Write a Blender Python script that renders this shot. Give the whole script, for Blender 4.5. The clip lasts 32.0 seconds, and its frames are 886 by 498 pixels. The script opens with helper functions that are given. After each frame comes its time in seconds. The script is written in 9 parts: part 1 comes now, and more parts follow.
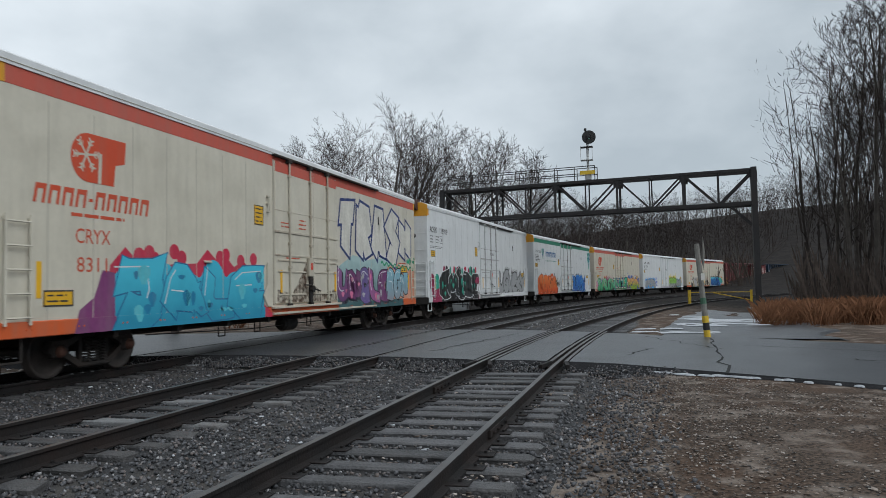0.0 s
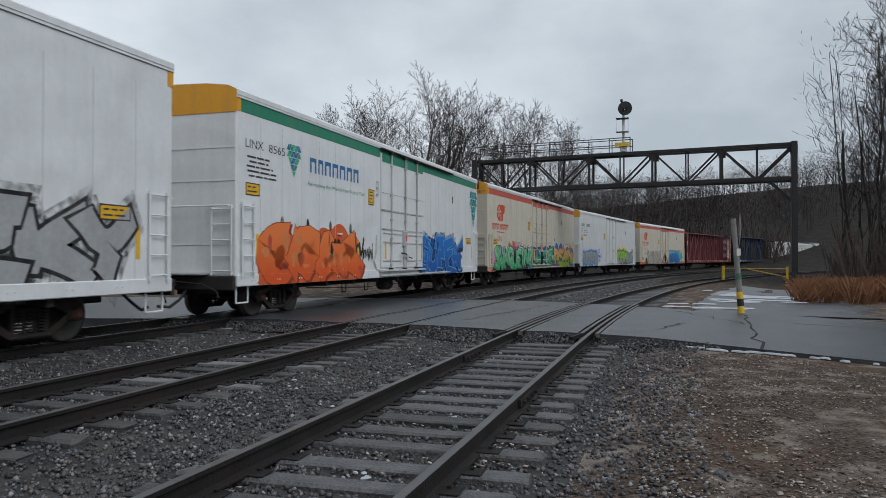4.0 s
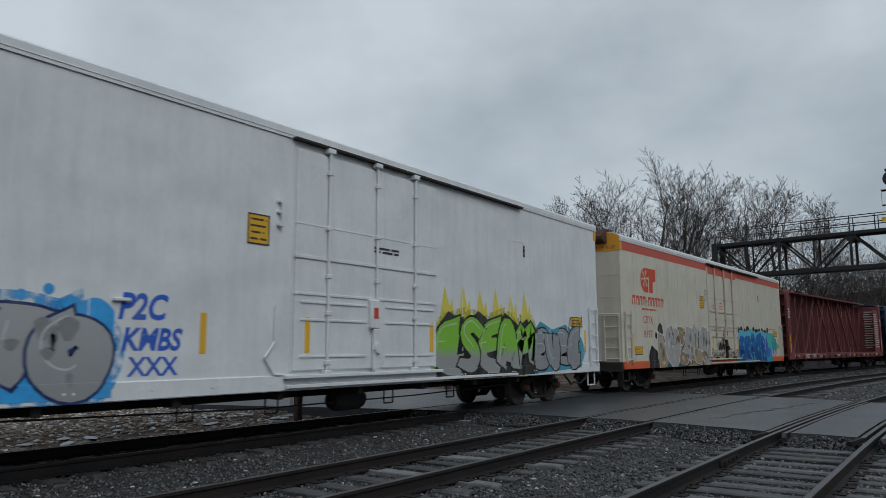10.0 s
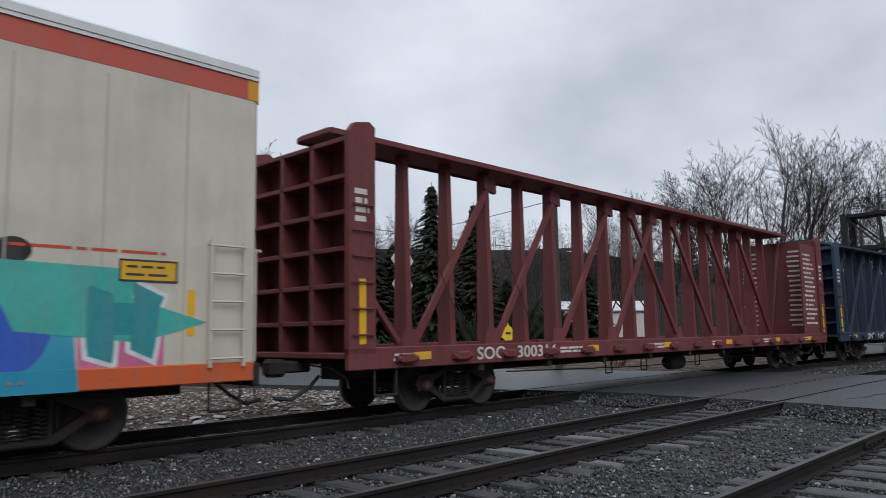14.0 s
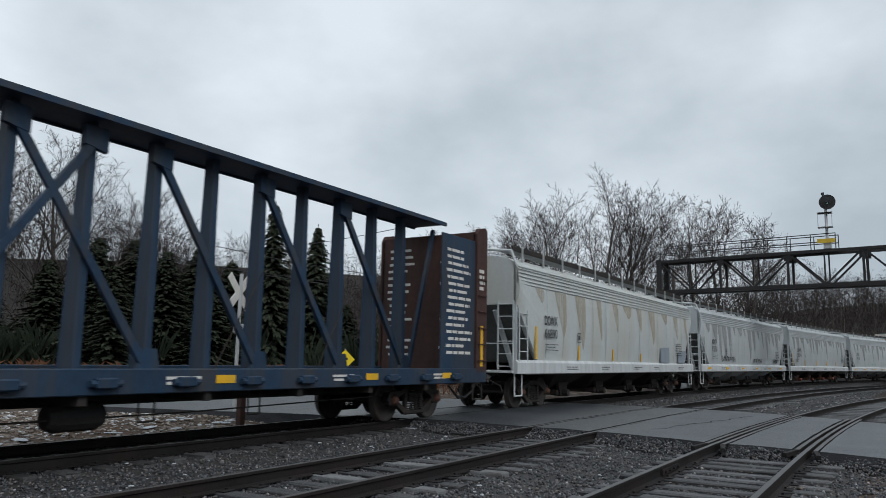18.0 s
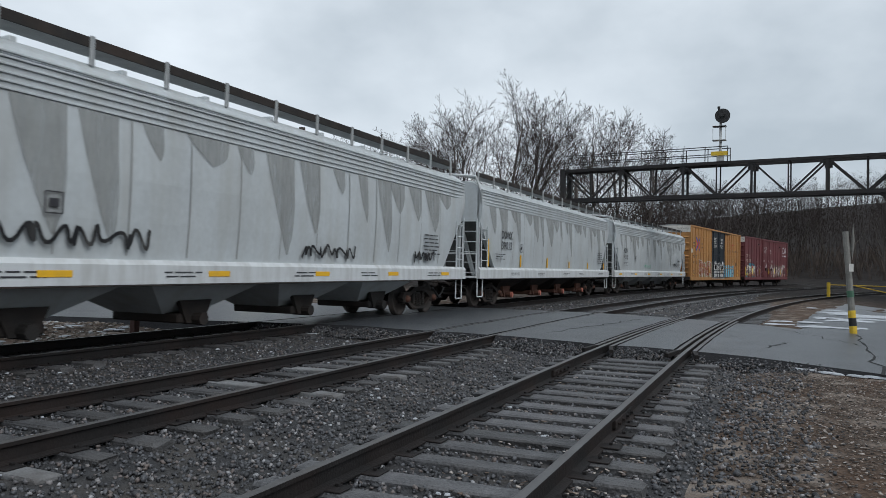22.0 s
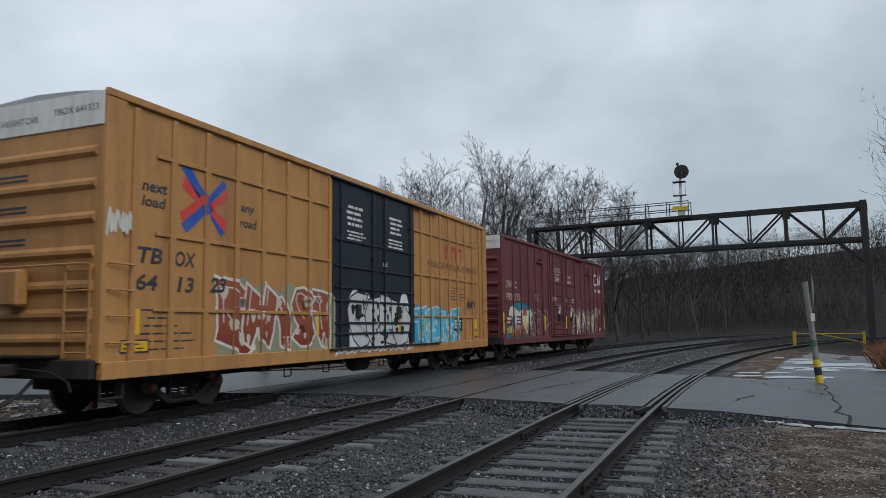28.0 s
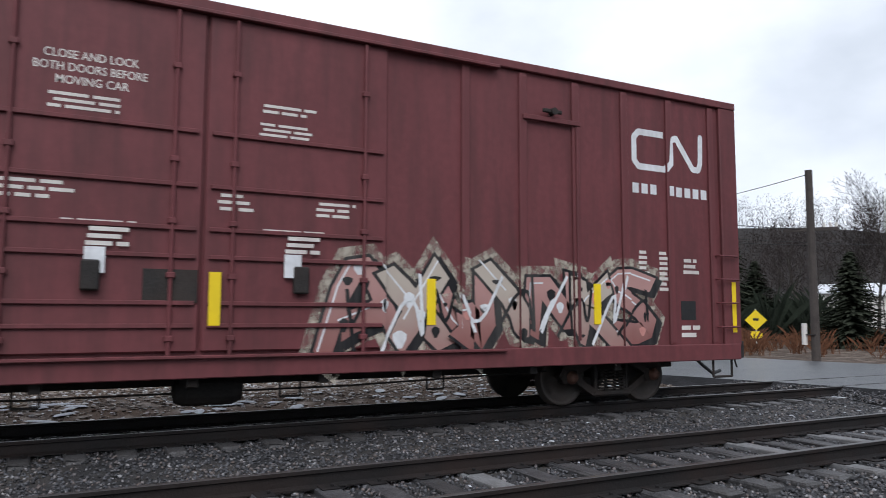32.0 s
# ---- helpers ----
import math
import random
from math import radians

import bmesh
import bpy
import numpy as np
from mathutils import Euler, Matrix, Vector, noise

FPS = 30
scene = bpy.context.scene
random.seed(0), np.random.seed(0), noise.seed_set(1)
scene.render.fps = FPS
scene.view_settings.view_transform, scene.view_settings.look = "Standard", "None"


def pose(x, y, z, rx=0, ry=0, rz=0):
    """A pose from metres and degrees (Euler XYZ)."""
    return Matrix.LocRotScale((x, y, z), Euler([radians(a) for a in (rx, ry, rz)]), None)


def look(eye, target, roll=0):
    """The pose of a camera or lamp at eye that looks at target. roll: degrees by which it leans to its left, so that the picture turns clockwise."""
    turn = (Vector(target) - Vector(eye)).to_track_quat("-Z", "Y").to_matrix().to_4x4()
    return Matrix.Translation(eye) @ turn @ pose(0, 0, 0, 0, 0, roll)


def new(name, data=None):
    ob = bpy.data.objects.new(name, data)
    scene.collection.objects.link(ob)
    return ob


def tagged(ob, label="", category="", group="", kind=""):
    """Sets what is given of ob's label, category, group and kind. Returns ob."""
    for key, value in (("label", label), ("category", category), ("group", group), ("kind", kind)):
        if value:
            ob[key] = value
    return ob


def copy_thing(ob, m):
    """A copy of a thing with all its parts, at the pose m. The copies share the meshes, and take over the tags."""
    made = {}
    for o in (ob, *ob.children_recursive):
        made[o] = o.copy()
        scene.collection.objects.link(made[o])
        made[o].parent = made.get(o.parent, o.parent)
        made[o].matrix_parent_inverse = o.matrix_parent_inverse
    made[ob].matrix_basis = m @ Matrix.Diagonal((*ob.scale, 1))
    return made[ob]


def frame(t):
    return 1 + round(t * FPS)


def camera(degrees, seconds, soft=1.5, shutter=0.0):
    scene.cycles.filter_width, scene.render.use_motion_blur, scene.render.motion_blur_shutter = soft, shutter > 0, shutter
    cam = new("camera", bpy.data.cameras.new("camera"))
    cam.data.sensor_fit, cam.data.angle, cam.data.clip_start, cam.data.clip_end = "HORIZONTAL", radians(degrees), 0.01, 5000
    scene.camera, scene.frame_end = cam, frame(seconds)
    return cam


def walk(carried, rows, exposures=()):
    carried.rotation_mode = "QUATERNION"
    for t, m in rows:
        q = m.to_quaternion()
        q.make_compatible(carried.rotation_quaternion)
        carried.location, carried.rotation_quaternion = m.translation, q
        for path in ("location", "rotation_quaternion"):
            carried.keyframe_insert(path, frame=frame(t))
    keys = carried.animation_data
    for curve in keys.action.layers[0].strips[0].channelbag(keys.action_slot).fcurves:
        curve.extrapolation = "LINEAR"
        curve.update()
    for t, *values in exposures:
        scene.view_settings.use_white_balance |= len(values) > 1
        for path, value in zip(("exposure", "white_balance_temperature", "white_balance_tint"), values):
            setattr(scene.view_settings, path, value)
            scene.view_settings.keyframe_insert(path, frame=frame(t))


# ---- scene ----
cam = camera(62.25, 32.0, soft=0.6, shutter=0.15)


def view(x, y, z, yaw, pitch, roll):
    """A camera pose from a place, a turn to the left from +y, a tilt up and a lean, in degrees."""
    w, p = radians(yaw), radians(pitch)
    way = Vector((-math.sin(w) * math.cos(p), math.cos(w) * math.cos(p), math.sin(p)))
    eye = Vector((x, y, z))
    return look(eye, eye + way, roll)


# seconds, place, turn, tilt, lean
PATH = [
    (0.0, 0.195, -0.350, 1.461, 15.19, 3.02, -1.16),
    (0.5, 0.179, -0.338, 1.458, 14.55, 2.34, 0.42),
    (1.0, 0.171, -0.325, 1.457, 15.44, 1.70, 0.24),
    (1.5, 0.192, -0.338, 1.452, 16.90, 1.24, 0.30),
    (2.0, 0.164, -0.297, 1.460, 17.38, 0.72, 0.33),
    (2.5, 0.150, -0.287, 1.467, 17.43, 0.55, 0.53),
    (4.5, 0.160, -0.360, 1.443, 17.68, 0.89, -0.21),
    (5.0, 0.101, -0.337, 1.490, 17.88, 4.78, 0.07),
    (5.5, 0.072, -0.323, 1.459, 20.00, 5.98, 0.54),
    (6.0, 0.065, -0.268, 1.480, 25.42, 6.12, 0.58),
    (6.5, 0.046, -0.236, 1.458, 31.17, 6.87, -0.09),
    (7.0, 0.019, -0.221, 1.451, 33.95, 7.15, -0.30),
    (7.5, 0.018, -0.235, 1.457, 36.71, 7.23, -0.91),
    (8.0, 0.032, -0.218, 1.445, 37.93, 7.21, -1.53),
    (8.5, 0.027, -0.199, 1.445, 38.19, 7.22, -1.74),
    (9.0, 0.015, -0.194, 1.454, 37.37, 7.23, -1.48),
    (9.5, 0.003, -0.205, 1.464, 35.97, 7.63, -0.73),
    (10.0, 0.010, -0.200, 1.475, 35.50, 7.78, -0.13),
    (10.5, -0.005, -0.214, 1.457, 37.76, 7.86, -0.45),
    (11.0, -0.018, -0.198, 1.445, 39.64, 7.65, -1.96),
    (11.5, -0.103, -0.139, 1.411, 40.73, 7.51, -1.88),
    (12.0, -0.125, -0.119, 1.410, 41.91, 7.30, -1.78),
    (12.5, -0.145, -0.111, 1.404, 42.50, 7.10, -1.60),
    (13.0, -0.158, -0.117, 1.409, 42.97, 6.84, -1.28),
    (13.5, -0.165, -0.114, 1.411, 43.44, 6.71, -0.98),
    (14.0, -0.162, -0.115, 1.409, 43.76, 6.55, -0.86),
    (14.5, -0.126, -0.129, 1.424, 43.41, 7.22, -0.97),
    (16.5, -0.020, -0.338, 1.416, 39.44, 10.04, 0.82),
    (17.0, -0.037, -0.287, 1.410, 34.76, 10.39, 0.47),
    (17.5, -0.056, -0.221, 1.390, 33.88, 9.55, 0.81),
    (18.0, -0.046, -0.188, 1.409, 31.53, 8.57, 1.08),
    (18.5, -0.033, -0.166, 1.419, 28.80, 7.40, 0.97),
    (19.0, -0.020, -0.131, 1.399, 25.14, 1.74, -0.56),
    (19.5, -0.058, -0.109, 1.399, 25.02, 0.08, -0.13),
    (20.0, -0.052, -0.084, 1.411, 24.81, 0.66, 0.15),
    (20.5, -0.038, -0.039, 1.421, 24.70, 1.12, 0.93),
    (21.0, -0.021, -0.009, 1.415, 24.51, 1.53, 1.15),
    (21.5, -0.008, -0.010, 1.417, 24.29, 1.44, 1.22),
    (22.0, -0.012, -0.005, 1.427, 24.24, 1.40, 1.17),
    (22.5, -0.008, 0.011, 1.422, 24.09, 1.57, 1.07),
    (23.0, -0.000, 0.000, 1.435, 24.10, 1.86, 0.78),
    (23.5, 0.002, 0.003, 1.432, 24.37, 2.41, 0.27),
    (24.0, 0.013, -0.007, 1.426, 25.09, 2.96, -0.28),
    (24.5, 0.025, -0.012, 1.439, 25.78, 3.38, -0.45),
    (25.0, 0.052, -0.003, 1.447, 25.73, 3.92, -0.46),
    (25.5, 0.076, 0.023, 1.454, 24.98, 4.30, -0.34),
    (27.5, 0.085, 0.065, 1.469, 22.41, 5.93, -0.64),
    (28.0, 0.076, 0.067, 1.472, 21.93, 6.12, -0.72),
    (28.5, 0.060, 0.060, 1.476, 21.59, 6.14, -0.86),
    (29.0, 0.038, 0.048, 1.472, 21.72, 6.23, -1.04),
    (29.5, 0.029, 0.020, 1.468, 23.92, 6.17, -0.85),
    (30.0, 0.018, -0.008, 1.463, 29.99, 5.97, -0.34),
    (30.5, 0.042, -0.085, 1.475, 40.03, 5.66, 0.17),
    (31.0, 0.023, -0.139, 1.465, 49.52, 5.48, 0.51),
    (31.5, 0.022, -0.173, 1.477, 54.85, 5.18, 0.33),
    (32.0, 0.038, -0.214, 1.476, 61.97, 5.22, 0.18),
]
# the phone's own exposure drifts a little
GAIN = [(0, 0.25, 6300, 8), (1, 0.36, 6300, 14), (2, 0.40, 6300, 14), (5, 0.02, 6300, 8), (6, -0.1, 6250, 8), (7, -0.12, 6350, 8), (9, -0.14, 6200, 8), (10, -0.24, 6150, 7), (12, -0.08, 6400, 10), (13, 0.04, 6350, 10), (14, 0.14, 6250, 12), (14.5, 0.02, 6200, 9), (17, -0.04, 6250, 8), (18, 0.18, 6250, 8), (19, 0.42, 6250, 8), (22, 0.32, 6250, 9), (25, 0.18, 6150, 8), (28, 0.12, 6100, 8), (30, 0.28, 6100, 9), (31, 0.54, 6100, 12), (32, 0.66, 6250, 14)]
walk(cam, [(row[0], view(*row[1:])) for row in PATH], GAIN)

# ---- light: an overcast winter day ----
world = bpy.data.worlds.new("overcast_sky")
scene.world = world
world.use_nodes = True
wn, wl = world.node_tree.nodes, world.node_tree.links
wn.clear()
w_out, w_bg = wn.new("ShaderNodeOutputWorld"), wn.new("ShaderNodeBackground")
w_sky = wn.new("ShaderNodeTexSky")
w_sky.sky_type, w_sky.sun_disc = "NISHITA", False
w_sky.sun_elevation, w_sky.sun_rotation = radians(45), radians(114)
w_dim = wn.new("ShaderNodeVectorMath")
w_dim.operation = "SCALE"
w_dim.inputs["Scale"].default_value = 0.07
w_co, w_map = wn.new("ShaderNodeTexCoord"), wn.new("ShaderNodeMapping")
w_map.inputs["Scale"].default_value = (1.0, 1.0, 1.7)
w_n1, w_n2 = wn.new("ShaderNodeTexNoise"), wn.new("ShaderNodeTexNoise")
w_n1.inputs["Scale"].default_value, w_n1.inputs["Detail"].default_value = 2.6, 6.0
w_n1.inputs["Roughness"].default_value = 0.5
w_n2.inputs["Scale"].default_value, w_n2.inputs["Detail"].default_value = 9.0, 4.0
w_ramp = wn.new("ShaderNodeValToRGB")
w_ramp.color_ramp.elements[0].position, w_ramp.color_ramp.elements[0].color = 0.34, (0.50, 0.555, 0.60, 1)
w_ramp.color_ramp.elements[1].position, w_ramp.color_ramp.elements[1].color = 0.72, (0.88, 0.93, 0.97, 1)
w_add = wn.new("ShaderNodeMath")
w_add.operation = "MULTIPLY_ADD"
w_add.inputs[1].default_value = 0.10
w_mix = wn.new("ShaderNodeMixRGB")
w_mix.inputs["Fac"].default_value = 0.9
wl.new(w_co.outputs["Generated"], w_map.inputs["Vector"])
wl.new(w_map.outputs["Vector"], w_n1.inputs["Vector"])
wl.new(w_map.outputs["Vector"], w_n2.inputs["Vector"])
wl.new(w_n2.outputs["Fac"], w_add.inputs[0])
w_shift = wn.new("ShaderNodeMath")
w_shift.operation = "ADD"
w_shift.inputs[1].default_value = -0.08
wl.new(w_n1.outputs["Fac"], w_shift.inputs[0])
# the overcast is thinner over the far side of the tracks
w_sep, w_lean = wn.new("ShaderNodeSeparateXYZ"), wn.new("ShaderNodeMath")
w_lean.operation = "MULTIPLY_ADD"
w_lean.inputs[1].default_value = -0.24
wl.new(w_co.outputs["Generated"], w_sep.inputs[0])
wl.new(w_sep.outputs["X"], w_lean.inputs[0])
wl.new(w_shift.outputs["Value"], w_lean.inputs[2])
wl.new(w_lean.outputs["Value"], w_add.inputs[2])
wl.new(w_add.outputs["Value"], w_ramp.inputs["Fac"])
wl.new(w_sky.outputs["Color"], w_dim.inputs[0])
wl.new(w_dim.outputs["Vector"], w_mix.inputs["Color1"])
wl.new(w_ramp.outputs["Color"], w_mix.inputs["Color2"])
wl.new(w_mix.outputs["Color"], w_bg.inputs["Color"])
w_bg.inputs["Strength"].default_value = 0.84
wl.new(w_bg.outputs["Background"], w_out.inputs["Surface"])

sun = new("sun", bpy.data.lights.new("sun", "SUN"))
sun.data.energy, sun.data.angle, sun.data.color = 1.3, radians(40), (1.0, 0.985, 0.96)
sun.matrix_world = look((0, 0, 60), (-55, 25, 0))
scene.view_settings.exposure = 0.0


# ---- materials ----
def mat(name, color, rough=0.6, metal=0.0, var=0.18, scale=1.2, fine=30.0, bump=0.15, streak=0.0, rand=0.0, dirt=(0.16, 0.15, 0.13), amount=0.0, spec=0.5, dent=0.0):
    """A weathered surface: coarse and fine variation, optional streaks of dirt that run down it, optional change from piece to piece."""
    m = bpy.data.materials.new(name)
    m.use_nodes = True
    n, l = m.node_tree.nodes, m.node_tree.links
    b = n["Principled BSDF"]
    b.inputs["Roughness"].default_value, b.inputs["Metallic"].default_value = rough, metal
    b.inputs["Specular IOR Level"].default_value = spec
    co = n.new("ShaderNodeTexCoord")
    big, small = n.new("ShaderNodeTexNoise"), n.new("ShaderNodeTexNoise")
    big.inputs["Scale"].default_value, big.inputs["Detail"].default_value = scale, 5
    small.inputs["Scale"].default_value, small.inputs["Detail"].default_value = fine, 4
    for t in (big, small):
        l.new(co.outputs["Object"], t.inputs["Vector"])
    mean = n.new("ShaderNodeMath")
    mean.operation = "MULTIPLY_ADD"
    mean.inputs[1].default_value = 0.45
    l.new(small.outputs["Fac"], mean.inputs[0])
    part_ = n.new("ShaderNodeMath")
    part_.operation = "MULTIPLY"
    part_.inputs[1].default_value = 0.55
    l.new(big.outputs["Fac"], part_.inputs[0])
    l.new(part_.outputs[0], mean.inputs[2])
    ramp = n.new("ShaderNodeMapRange")
    ramp.inputs["From Min"].default_value, ramp.inputs["From Max"].default_value = 0.32, 0.68
    ramp.inputs["To Min"].default_value, ramp.inputs["To Max"].default_value = 1 - var, 1 + var
    l.new(mean.outputs[0], ramp.inputs["Value"])
    fac = ramp.outputs["Result"]
    if rand:
        info, rr, mul = n.new("ShaderNodeObjectInfo"), n.new("ShaderNodeMapRange"), n.new("ShaderNodeMath")
        rr.inputs["To Min"].default_value, rr.inputs["To Max"].default_value = 1 - rand, 1 + rand
        mul.operation = "MULTIPLY"
        l.new(info.outputs["Random"], rr.inputs["Value"])
        l.new(rr.outputs["Result"], mul.inputs[0])
        l.new(fac, mul.inputs[1])
        fac = mul.outputs[0]
    tint = n.new("ShaderNodeVectorMath")
    tint.operation = "SCALE"
    tint.inputs[0].default_value = color
    l.new(fac, tint.inputs["Scale"])
    out = tint.outputs["Vector"]
    if amount:
        mp, st, sr, mx = n.new("ShaderNodeMapping"), n.new("ShaderNodeTexNoise"), n.new("ShaderNodeMapRange"), n.new("ShaderNodeMixRGB")
        mp.inputs["Scale"].default_value = (1.6, 1.6, 0.22) if streak else (0.8, 0.8, 0.8)
        st.inputs["Scale"].default_value, st.inputs["Detail"].default_value = streak or 1.5, 5
        sr.inputs["From Min"].default_value, sr.inputs["From Max"].default_value = 0.42, 0.72
        sr.inputs["To Max"].default_value = amount
        mx.inputs["Color2"].default_value = (*dirt, 1)
        l.new(co.outputs["Object"], mp.inputs["Vector"])
        l.new(mp.outputs["Vector"], st.inputs["Vector"])
        l.new(st.outputs["Fac"], sr.inputs["Value"])
        l.new(sr.outputs["Result"], mx.inputs["Fac"])
        l.new(out, mx.inputs["Color1"])
        out = mx.outputs["Color"]
    l.new(out, b.inputs["Base Color"])
    if bump:
        bp = n.new("ShaderNodeBump")
        bp.inputs["Strength"].default_value, bp.inputs["Distance"].default_value = bump, 0.02
        l.new(small.outputs["Fac"], bp.inputs["Height"])
        if dent:
            # broad unevenness of sheet metal
            wv, b2 = n.new("ShaderNodeTexNoise"), n.new("ShaderNodeBump")
            wv.inputs["Scale"].default_value, wv.inputs["Detail"].default_value = 1.3, 1
            b2.inputs["Strength"].default_value, b2.inputs["Distance"].default_value = dent, 0.06
            l.new(co.outputs["Object"], wv.inputs["Vector"])
            l.new(wv.outputs["Fac"], b2.inputs["Height"])
            l.new(b2.outputs["Normal"], bp.inputs["Normal"])
        l.new(bp.outputs["Normal"], b.inputs["Normal"])
    return m


def paint(name, color, rough=0.55, amount=0.2, streak=3.0, dirt=(0.20, 0.18, 0.15), var=0.06, dent=0.0):
    return mat(name, color, rough, var=var, scale=0.6, fine=9.0, bump=0.03, streak=streak, amount=amount, dirt=dirt, spec=0.35, dent=dent)


WHITE = paint("white_car_paint", (0.68, 0.70, 0.71), rough=0.34, amount=0.10, dent=0.9)
CREAM = paint("cream_car_paint", (0.58, 0.545, 0.455), rough=0.36, dent=0.9, amount=0.14)
# seam strips toned darker to stand for shading at the joints, plus dirt
SEAMWHITE = paint("grey_seam_shading", (0.54, 0.56, 0.57), amount=0.4, dirt=(0.28, 0.27, 0.25))
SEAMCREAM = paint("tan_seam_shading", (0.46, 0.435, 0.37), amount=0.4, dirt=(0.26, 0.22, 0.17))
GRIMEWHITE = paint("grimy_white_hardware", (0.50, 0.51, 0.51), amount=0.75, streak=1.6, dirt=(0.20, 0.17, 0.15))
GRIMECREAM = paint("grimy_cream_hardware", (0.51, 0.475, 0.395), amount=0.55, streak=1.6, dirt=(0.24, 0.17, 0.11))
CREAMEND = paint("grimy_cream_end_paint", (0.55, 0.52, 0.45), amount=0.4, streak=1.1, dirt=(0.30, 0.22, 0.14))
REDBAND = paint("red_band_paint", (0.51, 0.10, 0.07))
GREENBAND = paint("green_band_paint", (0.02, 0.20, 0.12))
ORANGESILL = paint("orange_sill_paint", (0.60, 0.11, 0.03), amount=0.35)
YELLOWCAP = paint("yellow_end_paint", (0.66, 0.31, 0.02), amount=0.2)
HOPPER = paint("grey_hopper_paint", (0.475, 0.505, 0.52), amount=0.5, streak=1.7, dirt=(0.36, 0.36, 0.34), var=0.1)
HOPPERW = paint("pale_hopper_sill_paint", (0.56, 0.58, 0.59), amount=0.35)
OXIDE = paint("oxide_red_paint", (0.165, 0.045, 0.047), rough=0.6, amount=0.4, dirt=(0.06, 0.03, 0.03), var=0.2)
BOXBROWN = paint("boxcar_brown_paint", (0.145, 0.041, 0.045), rough=0.6, amount=0.5, dirt=(0.06, 0.025, 0.025), var=0.15)
BEAMBLUE = paint("blue_steel_paint", (0.016, 0.038, 0.074), rough=0.6, amount=0.75, streak=2.2, dirt=(0.055, 0.05, 0.047), var=0.25)
RUSTBLUE = paint("rusting_blue_steel", (0.022, 0.055, 0.10), rough=0.65, amount=0.9, streak=1.2, dirt=(0.085, 0.062, 0.05), var=0.3)
RUSTBROWN = paint("rust_brown_steel", (0.065, 0.032, 0.026), rough=0.75, amount=0.5, dirt=(0.03, 0.02, 0.02), var=0.3)
BOXYELLOW = paint("boxcar_yellow_paint", (0.45, 0.225, 0.075), amount=0.6, streak=2.2, dirt=(0.26, 0.12, 0.05), var=0.12)
DOORNAVY = paint("navy_door_paint", (0.012, 0.018, 0.026), amount=0.3, dirt=(0.05, 0.05, 0.05), var=0.25)
LETTERBLACK = paint("black_lettering", (0.035, 0.035, 0.04), amount=0.15, dirt=(0.2, 0.2, 0.2))
LETTERWHITE = paint("white_lettering", (0.66, 0.64, 0.60), amount=0.3, dirt=(0.3, 0.2, 0.2))
LETTERRED = paint("red_lettering", (0.56, 0.075, 0.03), amount=0.15)
LETTERBLUE = paint("blue_lettering", (0.02, 0.13, 0.33))
LETTERGREEN = paint("green_lettering", (0.04, 0.26, 0.19))
SAFETY = paint("yellow_reflector", (0.75, 0.42, 0.02), amount=0.15)
SAFETYBRIGHT = paint("bright_yellow_reflector", (0.85, 0.62, 0.01), amount=0.1)
SIGNAMBER = paint("amber_sign", (0.70, 0.40, 0.02), amount=0.1)
STEELDARK = mat("dark_running_gear_steel", (0.028, 0.026, 0.025), 0.75, 0.0, var=0.4, scale=3, fine=40, bump=0.3, amount=0.5, dirt=(0.065, 0.044, 0.034), spec=0.25)
BEARINGRUST = mat("rusty_bearing_cap", (0.11, 0.05, 0.034), 0.8, 0.0, var=0.4, scale=5, fine=40, bump=0.3)
WHEELSTEEL = mat("wheel_steel", (0.05, 0.045, 0.042), 0.6, 0.3, var=0.35, scale=4, fine=30, bump=0.2, amount=0.4, dirt=(0.09, 0.06, 0.045))
BRIGHTSTEEL = mat("galvanised_steel", (0.36, 0.37, 0.37), 0.55, 0.5, var=0.2, scale=4, fine=50)
RAILSIDE = mat("rusty_rail_side", (0.017, 0.0155, 0.0155), 0.7, 0.0, var=0.35, scale=2, fine=40, bump=0.3, amount=0.5, dirt=(0.034, 0.021, 0.017), spec=0.2)
RAILTOP = mat("worn_rail_head", (0.085, 0.082, 0.082), 0.42, 0.4, var=0.25, scale=1.5, fine=30, bump=0.05, amount=0.5, dirt=(0.05, 0.036, 0.03))
TIEWOOD = mat("weathered_tie_wood", (0.062, 0.062, 0.066), 0.55, 0.0, var=0.6, scale=5, fine=30, bump=1.0, rand=0.45, amount=0.45, dirt=(0.085, 0.078, 0.072))
TIEWHITE = mat("frosted_tie_wood", (0.19, 0.195, 0.20), 0.7, 0.0, var=0.4, scale=9, fine=50, bump=0.5, amount=0.8, dirt=(0.08, 0.07, 0.065))
BALLAST = mat("ballast_bed", (0.022, 0.022, 0.024), 0.85, 0.0, var=0.55, scale=6, fine=34, bump=1.0, amount=0.5, dirt=(0.10, 0.085, 0.07))
GANTRY = mat("black_bridge_steel", (0.014, 0.013, 0.014), 0.7, 0.0, var=0.4, scale=2, fine=30, bump=0.1, amount=0.3, dirt=(0.035, 0.022, 0.018))
SILVER = mat("silver_mast_paint", (0.50, 0.51, 0.51), 0.5, 0.2, var=0.12, scale=4, fine=40)
SNOW = mat("old_snow", (0.42, 0.44, 0.47), 0.85, 0.0, var=0.2, scale=8, fine=40, bump=0.8)
BARK = mat("grey_bark", (0.078, 0.069, 0.062), 0.9, 0.0, var=0.4, scale=2, fine=24, bump=0.8, rand=0.25, spec=0.1)
TWIG = mat("bare_twigs", (0.046, 0.037, 0.035), 0.9, 0.0, var=0.3, scale=0.8, fine=8, bump=0, rand=0.25, spec=0.1)
